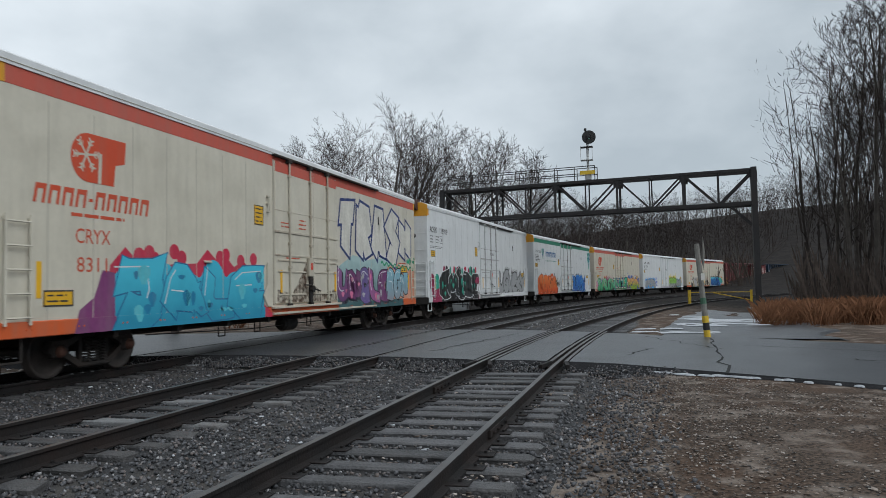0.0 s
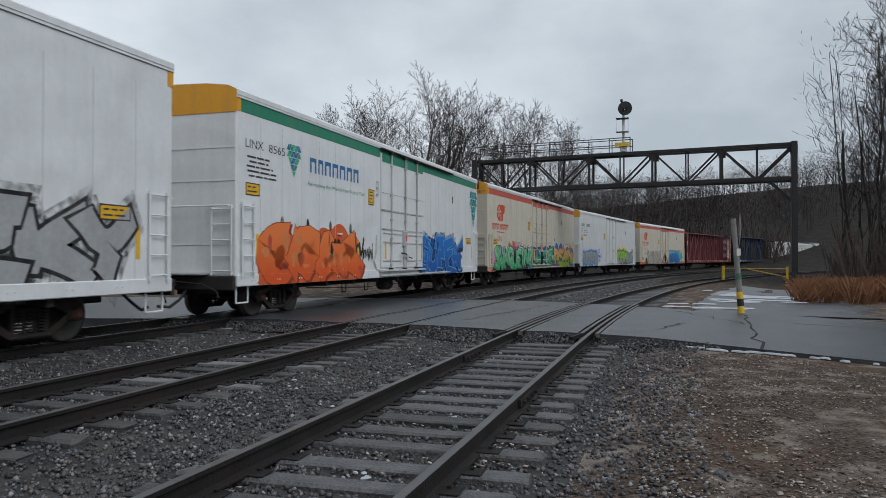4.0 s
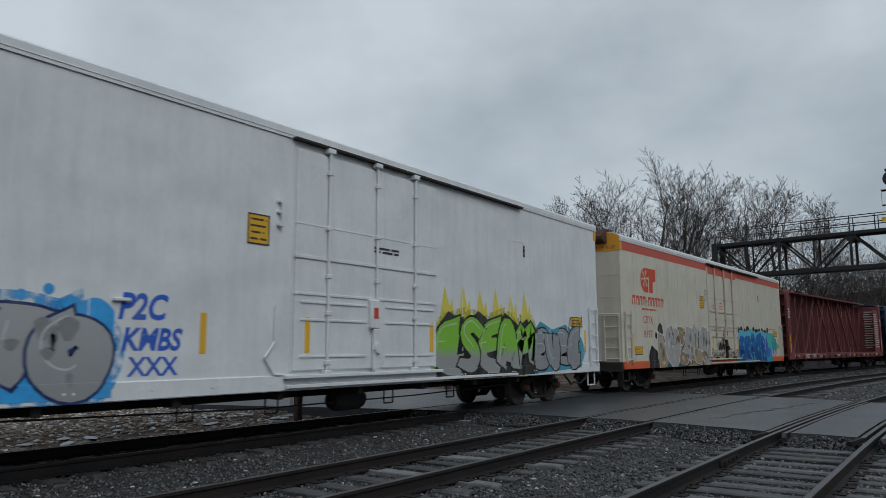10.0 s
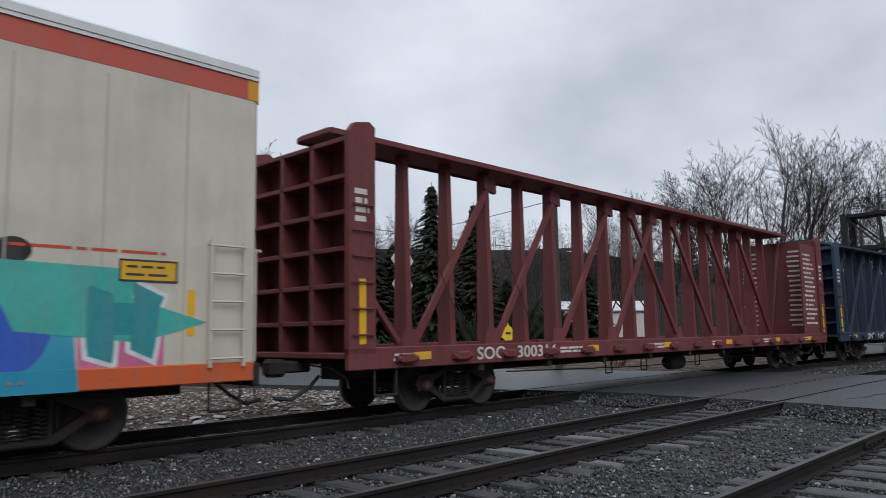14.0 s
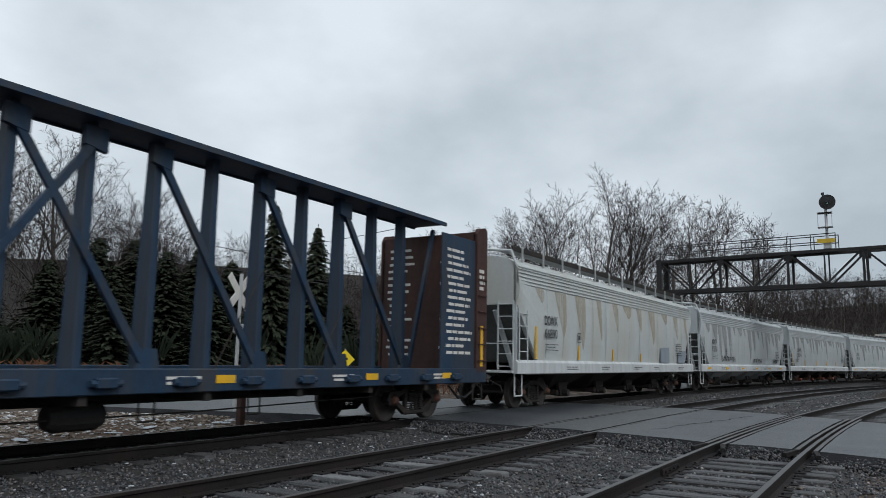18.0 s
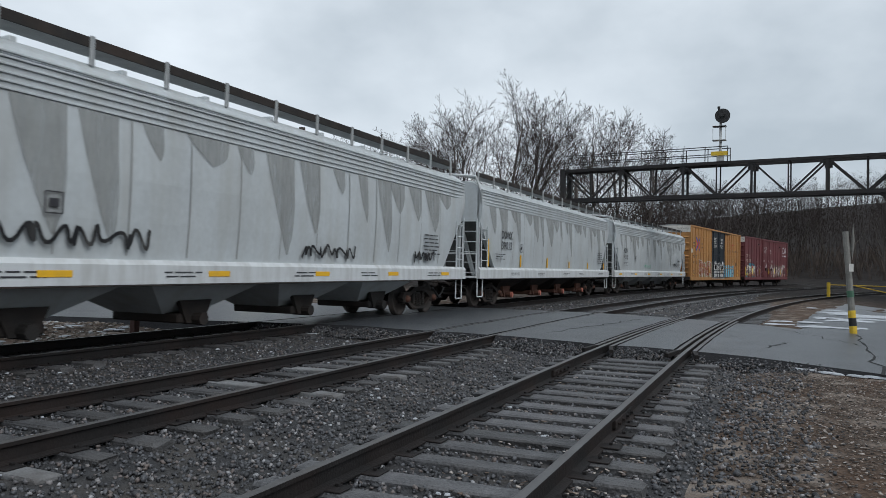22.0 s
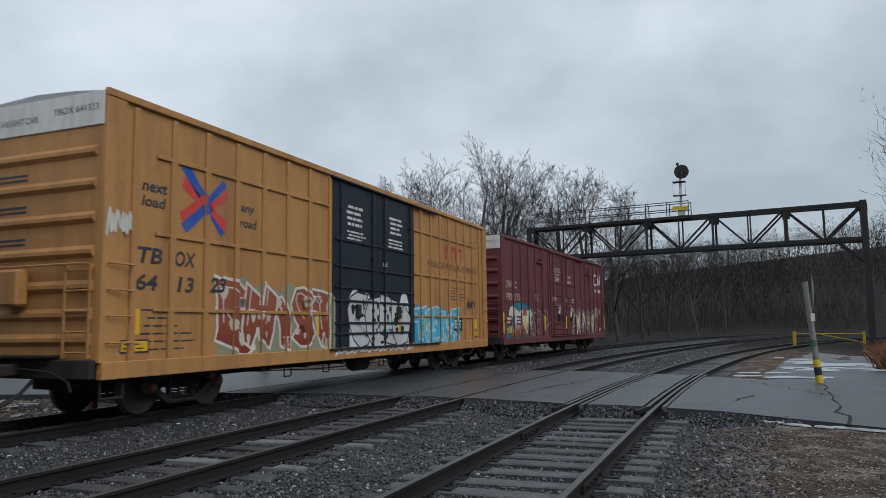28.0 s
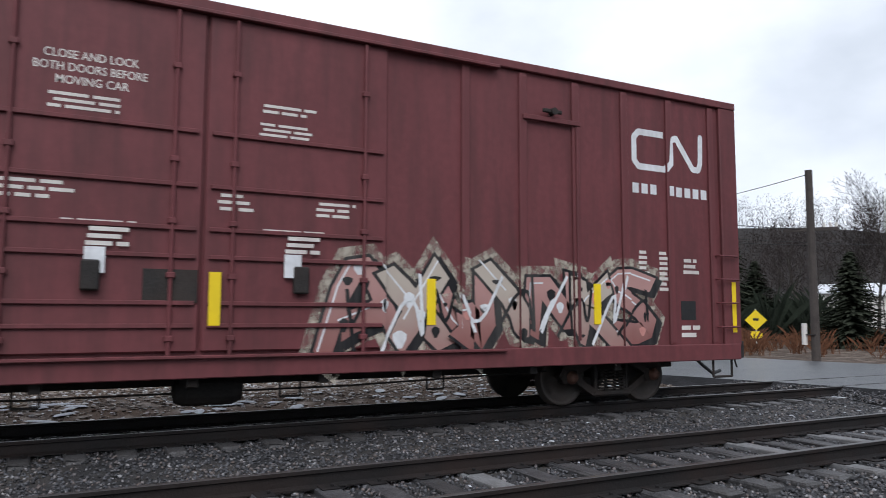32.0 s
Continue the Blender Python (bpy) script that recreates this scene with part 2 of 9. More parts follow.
WOODS = mat("far_bare_woods", (0.044, 0.037, 0.034), 0.9, 0.0, var=0.35, scale=0.05, fine=2, bump=0, spec=0.1)
NEEDLE = mat("spruce_needles", (0.040, 0.047, 0.032), 0.9, 0.0, var=0.4, scale=1, fine=12, bump=0, rand=0.2, spec=0.1)
GRASS = mat("dead_grass", (0.19, 0.092, 0.05), 0.9, 0.0, var=0.4, scale=0.7, fine=14, bump=0, spec=0.1)
LEAF = mat("fallen_leaves", (0.13, 0.060, 0.034), 0.85, 0.0, var=0.5, scale=6, fine=30, bump=0.3, spec=0.1)
POSTWOOD = mat("weathered_post_wood", (0.19, 0.185, 0.17), 0.85, 0.0, var=0.3, scale=6, fine=40, bump=0.5, amount=0.4, dirt=(0.10, 0.09, 0.08))
POLEWOOD = mat("dark_pole_wood", (0.06, 0.05, 0.045), 0.9, 0.0, var=0.3, scale=3, fine=30, bump=0.5)
BLACKPAINT = mat("black_paint", (0.015, 0.015, 0.016), 0.6, 0.0, var=0.3, scale=5, fine=40)
GATEYELLOW = mat("faded_gate_yellow", (0.60, 0.40, 0.03), 0.6, 0.0, var=0.2, scale=5, fine=40)
HOUSEWALL = mat("house_siding", (0.20, 0.19, 0.18), 0.8, 0.0, var=0.15, scale=1, fine=20)
HOUSEROOF = mat("frosted_roof", (0.60, 0.62, 0.65), 0.8, 0.0, var=0.15, scale=1, fine=20)
GLASSDARK = mat("dark_glass", (0.02, 0.025, 0.03), 0.1, 0.0, var=0.1, scale=1, fine=10, bump=0)


# ---- mesh helpers ----
class Shape:
    """Collects boxes, tubes and plates, and turns them into one mesh."""

    def __init__(self):
        self.v, self.f = [], []

    def add(self, verts, faces):
        k = len(self.v)
        self.v += [tuple(p) for p in verts]
        self.f += [tuple(i + k for i in f) for f in faces]
        return self

    def box(self, x0, x1, y0, y1, z0, z1, c=0.012):
        c = min(c, 0.3 * abs(x1 - x0), 0.3 * abs(y1 - y0), 0.3 * abs(z1 - z0))
        mid = ((x0 + x1) / 2, (y0 + y1) / 2, (z0 + z1) / 2)
        half = (abs(x1 - x0) / 2, abs(y1 - y0) / 2, abs(z1 - z0) / 2)
        signs = [(a, b, d) for a in (-1, 1) for b in (-1, 1) for d in (-1, 1)]
        at, verts = {}, []
        for s in signs:
            for ax in range(3):
                at[s, ax] = len(verts)
                verts.append(tuple(mid[k] + s[k] * (half[k] - (0 if k == ax else c)) for k in range(3)))
        faces = []
        for ax in range(3):
            u, w = [k for k in range(3) if k != ax]
            for sg in (-1, 1):
                loop = []
                for a, b in ((-1, -1), (1, -1), (1, 1), (-1, 1)):
                    s = [0, 0, 0]
                    s[ax], s[u], s[w] = sg, a, b
                    loop.append(at[tuple(s), ax])
                faces.append(tuple(loop))
        for ax in range(3):
            u, w = [k for k in range(3) if k != ax]
            for a in (-1, 1):
                for b in (-1, 1):
                    lo, hi = [0, 0, 0], [0, 0, 0]
                    lo[ax], hi[ax] = -1, 1
                    lo[u] = hi[u] = a
                    lo[w] = hi[w] = b
                    faces.append((at[tuple(lo), u], at[tuple(hi), u], at[tuple(hi), w], at[tuple(lo), w]))
        for s in signs:
            faces.append((at[s, 0], at[s, 1], at[s, 2]))
        return self.add(verts, faces)

    def tube(self, p, q, r, n=6, r2=None, caps=True):
        p, q = Vector(p), Vector(q)
        way = (q - p).normalized()
        a = way.orthogonal().normalized()
        b = way.cross(a)
        r2 = r if r2 is None else r2
        ring = [(math.cos(2 * math.pi * k / n), math.sin(2 * math.pi * k / n)) for k in range(n)]
        verts = [p + r * (c * a + s * b) for c, s in ring] + [q + r2 * (c * a + s * b) for c, s in ring]
        faces = [(k, (k + 1) % n, n + (k + 1) % n, n + k) for k in range(n)]
        if caps:
            faces += [tuple(range(n))[::-1], tuple(range(n, 2 * n))]
        return self.add(verts, faces)

    def bar(self, points, r, n=6):
        for p, q in zip(points, points[1:]):
            self.tube(p, q, r, n)
        return self

    def plate(self, outline, normal_axis, a, b):
        """An outline of (u, w) pairs, drawn out from a to b along one axis."""
        def at(u, w, d):
            return {0: (d, u, w), 1: (u, d, w), 2: (u, w, d)}[normal_axis]
        n = len(outline)
        verts = [at(u, w, a) for u, w in outline] + [at(u, w, b) for u, w in outline]
        faces = [tuple(range(n))[::-1], tuple(range(n, 2 * n))]
        faces += [(k, (k + 1) % n, n + (k + 1) % n, n + k) for k in range(n)]
        return self.add(verts, faces)

    def beam(self, p, q, w, h):
        """A square-edged member from p to q."""
        p, q = Vector(p), Vector(q)
        way = (q - p).normalized()
        side = way.cross(Vector((0, 0, 1)))
        side = side.normalized() if side.length > 1e-3 else Vector((1, 0, 0))
        top = side.cross(way)
        verts = [e + a * side * w / 2 + b * top * h / 2 for e in (p, q) for a, b in ((-1, -1), (1, -1), (1, 1), (-1, 1))]
        faces = [(0, 1, 2, 3), (7, 6, 5, 4)] + [(k, k + 4, (k + 1) % 4 + 4, (k + 1) % 4) for k in range(4)]
        return self.add(verts, faces)

    def lathe(self, profile, axis_x=True, n=24):
        """Turns (along, radius) pairs about the x axis."""
        verts = []
        for x, r in profile:
            verts += [(x, r * math.cos(2 * math.pi * k / n), r * math.sin(2 * math.pi * k / n)) for k in range(n)]
        faces = [(j * n + k, j * n + (k + 1) % n, (j + 1) * n + (k + 1) % n, (j + 1) * n + k)
                 for j in range(len(profile) - 1) for k in range(n)]
        faces += [tuple(range(n)), tuple(range((len(profile) - 1) * n, len(profile) * n))[::-1]]
        return self.add(verts, faces)

    def mesh(self, name, material, smooth=False):
        me = bpy.data.meshes.new(name)
        me.from_pydata(self.v, [], self.f)
        me.materials.append(material)
        bm = bmesh.new()
        bm.from_mesh(me)
        bmesh.ops.recalc_face_normals(bm, faces=bm.faces)
        bm.to_mesh(me)
        bm.free()
        if smooth:
            me.polygons.foreach_set("use_smooth", [True] * len(me.polygons))
        return me


def part(name, shape, material, parent, label="", smooth=False, m=None):
    """One mesh object under a thing or a part."""
    me = shape if isinstance(shape, bpy.types.Mesh) else shape.mesh(name, material, smooth)
    ob = new(name, me)
    ob.parent = parent
    if m is not None:
        ob.matrix_local = m
    if label:
        ob["label"] = label
    return ob


def thing(name, label, category, group="", kind="", m=None):
    ob = new(name)
    ob.empty_display_size = 0.2
    if m is not None:
        ob.matrix_world = m
    return tagged(ob, label, category, group, kind)


# ---- the plan: three tracks that run along +y and then bend to the right ----
TRACKS = {"siding": (-2.2, 12.0, 185.0), "middle": (-6.2, 16.0, 262.0), "main": (-10.8, 22.5, 310.5)}


def on_track(name, s, off=0.0):
    """The place s metres along a track, off metres to its right, and its heading to the right in radians."""
    x, y0, radius = TRACKS[name]
    if s <= y0:
        return x + off, s, 0.0
    a = (s - y0) / radius
    return x + radius - (radius - off) * math.cos(a), y0 + (radius - off) * math.sin(a), a


def track_x(name, y, off=0.0):
    x, y0, radius = TRACKS[name]
    r = radius - off
    return x + off if y <= y0 else x + radius - math.sqrt(max(r * r - (y - y0) ** 2, 0))


def ground_height(x, y):
    d = math.hypot(x, y)
    z = -0.34
    if x > -1.2:
        z += min((x + 1.2) / 1.5, 1.0) * 0.22
    z -= 0.30 * min(max((y - 28) / 14, 0), 1) * min(max((x - track_x("siding", min(y, 150)) - 1.5) / 3, 0), 1)
    if d > 90:
        # a wooded ridge closes the valley
        a = math.atan2(x, y)
        rise = 28 + 6 * math.sin(2.1 * a + 0.6) + 5 * math.sin(5.3 * a) + min(20.0, 52 * max(0.0, math.sin(-a - 0.2)))
        k = min(max((d - 110) / 300, 0), 1)
        z += rise * k * k * (3 - 2 * k)
    if -60 < x < -13:
        z += 0.16 * min((-13 - x) / 2, 1)
    return z + 0.05 * noise.noise((x * 0.35, y * 0.35, 0)) * min(d / 12, 1)


def build_ground():
    rings = [0.0] + [1.5 * 1.115 ** k for k in range(62)]
    count = 144
    verts, faces = [(0, 0, ground_height(0, 0))], []
    for r in rings[1:]:
        for k in range(count):
            a = 2 * math.pi * k / count
            x, y = r * math.sin(a), r * math.cos(a)
            verts.append((x, y, ground_height(x, y)))
    for k in range(count):
        faces.append((0, 1 + k, 1 + (k + 1) % count))
    for j in range(len(rings) - 2):
        for k in range(count):
            a, b = 1 + j * count + k, 1 + j * count + (k + 1) % count
            faces.append((a, a + count, b + count, b))
    me = bpy.data.meshes.new("ground")
    me.from_pydata(verts, [], faces)
    me.polygons.foreach_set("use_smooth", [True] * len(me.polygons))
    m = bpy.data.materials.new("muddy_winter_ground")
    m.use_nodes = True
    n, l = m.node_tree.nodes, m.node_tree.links
    b = n["Principled BSDF"]
    b.inputs["Roughness"].default_value, b.inputs["Specular IOR Level"].default_value = 0.9, 0.12
    co = n.new("ShaderNodeTexCoord")
    tex = []
    for scale, detail in ((0.45, 6), (2.2, 6), (26.0, 4)):
        t = n.new("ShaderNodeTexNoise")
        t.inputs["Scale"].default_value, t.inputs["Detail"].default_value = scale, detail
        l.new(co.outputs["Object"], t.inputs["Vector"])
        tex.append(t)
    mud, leafy = n.new("ShaderNodeValToRGB"), n.new("ShaderNodeMixRGB")
    mud.color_ramp.elements[0].position, mud.color_ramp.elements[0].color = 0.36, (0.022, 0.019, 0.017, 1)
    mud.color_ramp.elements[1].position, mud.color_ramp.elements[1].color = 0.66, (0.13, 0.094, 0.072, 1)
    l.new(tex[2].outputs["Fac"], mud.inputs["Fac"])
    span = n.new("ShaderNodeMapRange")
    span.inputs["From Min"].default_value, span.inputs["From Max"].default_value = 0.45, 0.62
    span.inputs["To Max"].default_value = 0.55
    l.new(tex[0].outputs["Fac"], span.inputs["Value"])
    leafy.inputs["Color2"].default_value = (0.10, 0.062, 0.042, 1)
    l.new(span.outputs["Result"], leafy.inputs["Fac"])
    l.new(mud.outputs["Color"], leafy.inputs["Color1"])
    frost, pale = n.new("ShaderNodeMapRange"), n.new("ShaderNodeMixRGB")
    frost.inputs["From Min"].default_value, frost.inputs["From Max"].default_value = 0.50, 0.66
    frost.inputs["To Max"].default_value = 0.75
    l.new(tex[1].outputs["Fac"], frost.inputs["Value"])
    pale.inputs["Color2"].default_value = (0.26, 0.22, 0.19, 1)
    l.new(frost.outputs["Result"], pale.inputs["Fac"])
    l.new(leafy.outputs["Color"], pale.inputs["Color1"])
    # between 40 and 62 m out the ground turns to a darker mottled brown
    far, far_tone = n.new("ShaderNodeVectorMath"), n.new("ShaderNodeMixRGB")
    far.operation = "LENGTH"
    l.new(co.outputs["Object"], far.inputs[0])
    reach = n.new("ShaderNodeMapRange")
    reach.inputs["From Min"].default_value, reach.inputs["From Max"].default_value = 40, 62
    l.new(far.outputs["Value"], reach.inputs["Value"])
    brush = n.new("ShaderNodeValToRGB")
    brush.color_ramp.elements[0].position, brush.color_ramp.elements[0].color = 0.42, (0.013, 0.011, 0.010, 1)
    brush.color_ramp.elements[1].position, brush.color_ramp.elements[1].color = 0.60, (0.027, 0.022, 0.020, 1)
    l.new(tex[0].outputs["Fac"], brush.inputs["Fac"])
    l.new(brush.outputs["Color"], far_tone.inputs["Color2"])
    l.new(reach.outputs["Result"], far_tone.inputs["Fac"])
    l.new(pale.outputs["Color"], far_tone.inputs["Color1"])
    l.new(far_tone.outputs["Color"], b.inputs["Base Color"])
    bp = n.new("ShaderNodeBump")
    bp.inputs["Strength"].default_value, bp.inputs["Distance"].default_value = 0.8, 0.03
    l.new(tex[2].outputs["Fac"], bp.inputs["Height"])
    l.new(bp.outputs["Normal"], b.inputs["Normal"])
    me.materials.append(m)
    return tagged(new("ground", me), "muddy brown winter ground with frost and leaf litter", "ground", "", "structure")


def ballast_top(x, y):
    """The bed's surface: full at the tracks, a little lower between them."""
    gap = min(abs(x - track_x(n, y)) for n in TRACKS)
    return -0.225 - 0.045 * min(max((gap - 1.2) / 0.8, 0), 1) + 0.018 * noise.noise((x * 2.1, y * 2.1, 3))


def build_ballast():
    verts, faces = [], []
    ys = [-14 + 0.35 * k for k in range(90)] + [17.5 + 1.5 * k for k in range(100)]
    across = 46
    for y in ys:
        left, right = track_x("main", y) - 2.6, max(track_x("siding", y) + 2.5 - 0.5 * min(max((y - 25) / 20, 0), 1), 0.0)
        for k in range(across):
            u = k / (across - 1)
            x = left + (right - left) * u
            edge = min(u, 1 - u) * (right - left)
            z = ballast_top(x, y)
            verts.append((x, y, z if edge > 0.9 else z - 0.26 * (1 - edge / 0.9)))
    for j in range(len(ys) - 1):
        for k in range(across - 1):
            a = j * across + k
            faces.append((a, a + 1, a + across + 1, a + across))
    me = bpy.data.meshes.new("ballast_bed")
    me.from_pydata(verts, [], faces)
    me.polygons.foreach_set("use_smooth", [True] * len(me.polygons))
    me.materials.append(BALLAST)
    return tagged(new("ballast_bed", me), "dark grey crushed stone ballast under the tracks", "ballast", "", "structure")


def stone_material(name, ramp):
    m = bpy.data.materials.new(name)
    m.use_nodes = True
    n, l = m.node_tree.nodes, m.node_tree.links
    b = n["Principled BSDF"]
    b.inputs["Roughness"].default_value = 0.55
    geo, cr, tx, mx = n.new("ShaderNodeNewGeometry"), n.new("ShaderNodeValToRGB"), n.new("ShaderNodeTexNoise"), n.new("ShaderNodeMixRGB")
    while len(cr.color_ramp.elements) < len(ramp):
        cr.color_ramp.elements.new(0.5)
    for e, (p, c) in zip(cr.color_ramp.elements, ramp):
        e.position, e.color = p, (*c, 1)
    tx.inputs["Scale"].default_value = 35
    mx.blend_type, mx.inputs["Fac"].default_value = "OVERLAY", 0.5
    l.new(geo.outputs["Random Per Island"], cr.inputs["Fac"])
    l.new(cr.outputs["Color"], mx.inputs["Color1"])
    l.new(tx.outputs["Fac"], mx.inputs["Color2"])
    l.new(mx.outputs["Color"], b.inputs["Base Color"])
    return m


def scatter(name, places, sizes, material, label, flat=0.75, seed=1):
    """Angular stones, all in one mesh."""
    rng = np.random.default_rng(seed)
    count = len(places)
    cube = np.array([(a, b, c) for a in (-1, 1) for b in (-1, 1) for c in (-1, 1)], float)
    quads = np.array([(0, 1, 3, 2), (4, 6, 7, 5), (0, 4, 5, 1), (2, 3, 7, 6), (0, 2, 6, 4), (1, 5, 7, 3)])
    pts = cube[None] * rng.uniform(0.55, 1.0, (count, 8, 3)) * rng.uniform(0.6, 1.1, (count, 1, 3))
    pts[:, :, 2] *= flat
    ax = rng.normal(size=(count, 3))
    ax /= np.linalg.norm(ax, axis=1, keepdims=True)
    ang = rng.uniform(0, 6.28, count) if flat > 0.6 else rng.uniform(0, 0.5, count)
    c, s = np.cos(ang)[:, None, None], np.sin(ang)[:, None, None]
    axv = ax[:, None, :]
    pts = pts * c + np.cross(np.broadcast_to(axv, pts.shape), pts) * s + axv * (pts * axv).sum(-1, keepdims=True) * (1 - c)
    pts = pts * np.asarray(sizes)[:, None, None] * 0.5 + np.asarray(places)[:, None, :]
    me = bpy.data.meshes.new(name)
    me.vertices.add(count * 8)
    me.vertices.foreach_set("co", pts.ravel())
    faces = (quads[None] + 8 * np.arange(count)[:, None, None]).reshape(-1, 4)
    me.loops.add(faces.size)
    me.loops.foreach_set("vertex_index", faces.ravel())
    me.polygons.add(len(faces))
    me.polygons.foreach_set("loop_start", np.arange(len(faces)) * 4)
    me.update(calc_edges=True)
    me.materials.append(material)
    return tagged(new(name, me), label, "stones", "", "stuff")


def build_stones():
    rng = np.random.default_rng(7)
    places, sizes = [], []
    while len(places) < 62000:
        x, y = rng.uniform(-13.2, 1.4), rng.uniform(-4.0, 15.0)
        d = math.hypot(x, y)
        if (y > 14.2 and -9.8 < x) or rng.uniform() > min(0.75 if y < 1 else 1.0, 9.0 / max(d, 0.1)):
            continue
        if x > 0.0 and rng.uniform() > (0.8 - 1.3 * x):
            continue
        if any(abs(x - track_x(q, y)) < 1.3 and abs((y - o) % p - p / 2) > p / 2 - 0.11 for q, o, p in (("siding", -1, 0.55), ("middle", -4, 0.56), ("main", -8, 0.58))) and rng.uniform() > 0.30:
            continue
        places.append((x, y, max(ballast_top(x, y), ground_height(x, y) if x > -0.6 else -1) + rng.uniform(-0.012, 0.022)))
        sizes.append(rng.uniform(0.024, 0.050) * (1 + 0.5 * (rng.uniform() > 0.96)))
    grey = stone_material("ballast_stone", [(0.0, (0.018, 0.018, 0.020)), (0.35, (0.054, 0.055, 0.060)), (0.7, (0.098, 0.100, 0.110)), (0.90, (0.13, 0.105, 0.095)), (0.993, (0.30, 0.30, 0.31))])
    scatter("ballast_stones", places, sizes, grey, "loose angular dark grey ballast stones")
    # stones banked against the crumbling edge of the crossing
    places, sizes = [], []
    while len(places) < 5200:
        x, u = rng.uniform(-12.4, 0.9), rng.uniform(0, 1) ** 0.8
        if any(abs(abs(x - track_x(q, 14.3)) - 0.753) < 0.1 for q in TRACKS):
            continue
        y = along(NEAR_EDGE, x) - 0.02 - 0.5 * u + 0.09 * noise.noise((x * 2.4, 0, 4))
        places.append((x, y, -0.03 - 0.20 * u + rng.uniform(-0.02, 0.02)))
        sizes.append(rng.uniform(0.024, 0.055))
    scatter("edge_stones", places, sizes, grey, "loose stones banked against the edge of the road crossing", seed=4)
    places, sizes = [], []
    for _ in range(9000):
        s = rng.uniform(22.0, 70.0)
        x = rng.uniform(track_x("main", s) - 2.2, track_x("siding", s) + 2.0)
        if y and s < 25 and x > -13:
            continue
        places.append((x, s, ballast_top(x, s) + 0.005))
        sizes.append(rng.uniform(0.06, 0.12))
    scatter("far_ballast_stones", places, sizes, grey, "loose ballast stones beyond the road crossing", seed=3)
    # leaves, twigs and small stones on the verge
    places, sizes = [], []
    while len(places) < 22000:
        x, y = rng.uniform(-0.1, 7.5), rng.uniform(2.0, 13.4)
        if y > 13.0 - 0.62 * (x - 0.6) or math.hypot(x, y) < 3 or rng.uniform() > (0.75 if x < 1.5 else 0.42) + 0.9 * (noise.noise((x * 0.9, y * 0.9, 9))):
            continue
        places.append((x, y, ground_height(x, y) + 0.006 + rng.uniform(0, 0.012)))
        sizes.append(rng.uniform(0.014, 0.036) * (1.5 if rng.uniform() > 0.93 else 1.0))
    for _ in range(1500):
        y = rng.uniform(1.5, 12.5)
        x = track_x("siding", y) + rng.choice([-0.62, 0.62, 0.9, 0.95, 0.0]) + rng.normal(0, 0.13)
        if noise.noise((x * 1.2, y * 1.2, 4)) < 0.05:
            continue
        places.append((x, y, ballast_top(x, y) + 0.035))
        sizes.append(rng.uniform(0.03, 0.06))
    leaf = stone_material("verge_litter", [(0.0, (0.014, 0.011, 0.010)), (0.30, (0.050, 0.038, 0.030)), (0.55, (0.12, 0.080, 0.058)), (0.75, (0.26, 0.205, 0.165)), (0.93, (0.38, 0.34, 0.31))])
    scatter("leaf_litter", places, sizes, leaf, "fallen brown leaves and grit on the verge", flat=0.14, seed=5)


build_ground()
build_ballast()


# ---- rails and ties ----
HEAD = [(-0.036, -0.004), (-0.028, 0.0), (0.028, 0.0), (0.036, -0.004)]
WEB = [(0.036, -0.004), (0.036, -0.038), (0.009, -0.05), (0.009, -0.145), (0.072, -0.165), (0.072, -0.178),
       (-0.072, -0.178), (-0.072, -0.165), (-0.009, -0.145), (-0.009, -0.05), (-0.036, -0.038), (-0.036, -0.004)]


def sweep(track, off, s0, s1, profile, step):
    n = max(2, int((s1 - s0) / step) + 1)
    verts, faces, m = [], [], len(profile)
    for j in range(n):
        s = s0 + (s1 - s0) * j / (n - 1)
        for u, w in profile:
            x, y, _ = on_track(track, s, off + u)
            verts.append((x, y, w))
    for j in range(n - 1):
        for k in range(m - 1):
            a = j * m + k
            faces.append((a, a + 1, a + m + 1, a + m))
    faces += [tuple(range(m))[::-1], tuple(range((n - 1) * m, n * m))]
    return Shape().add(verts, faces)


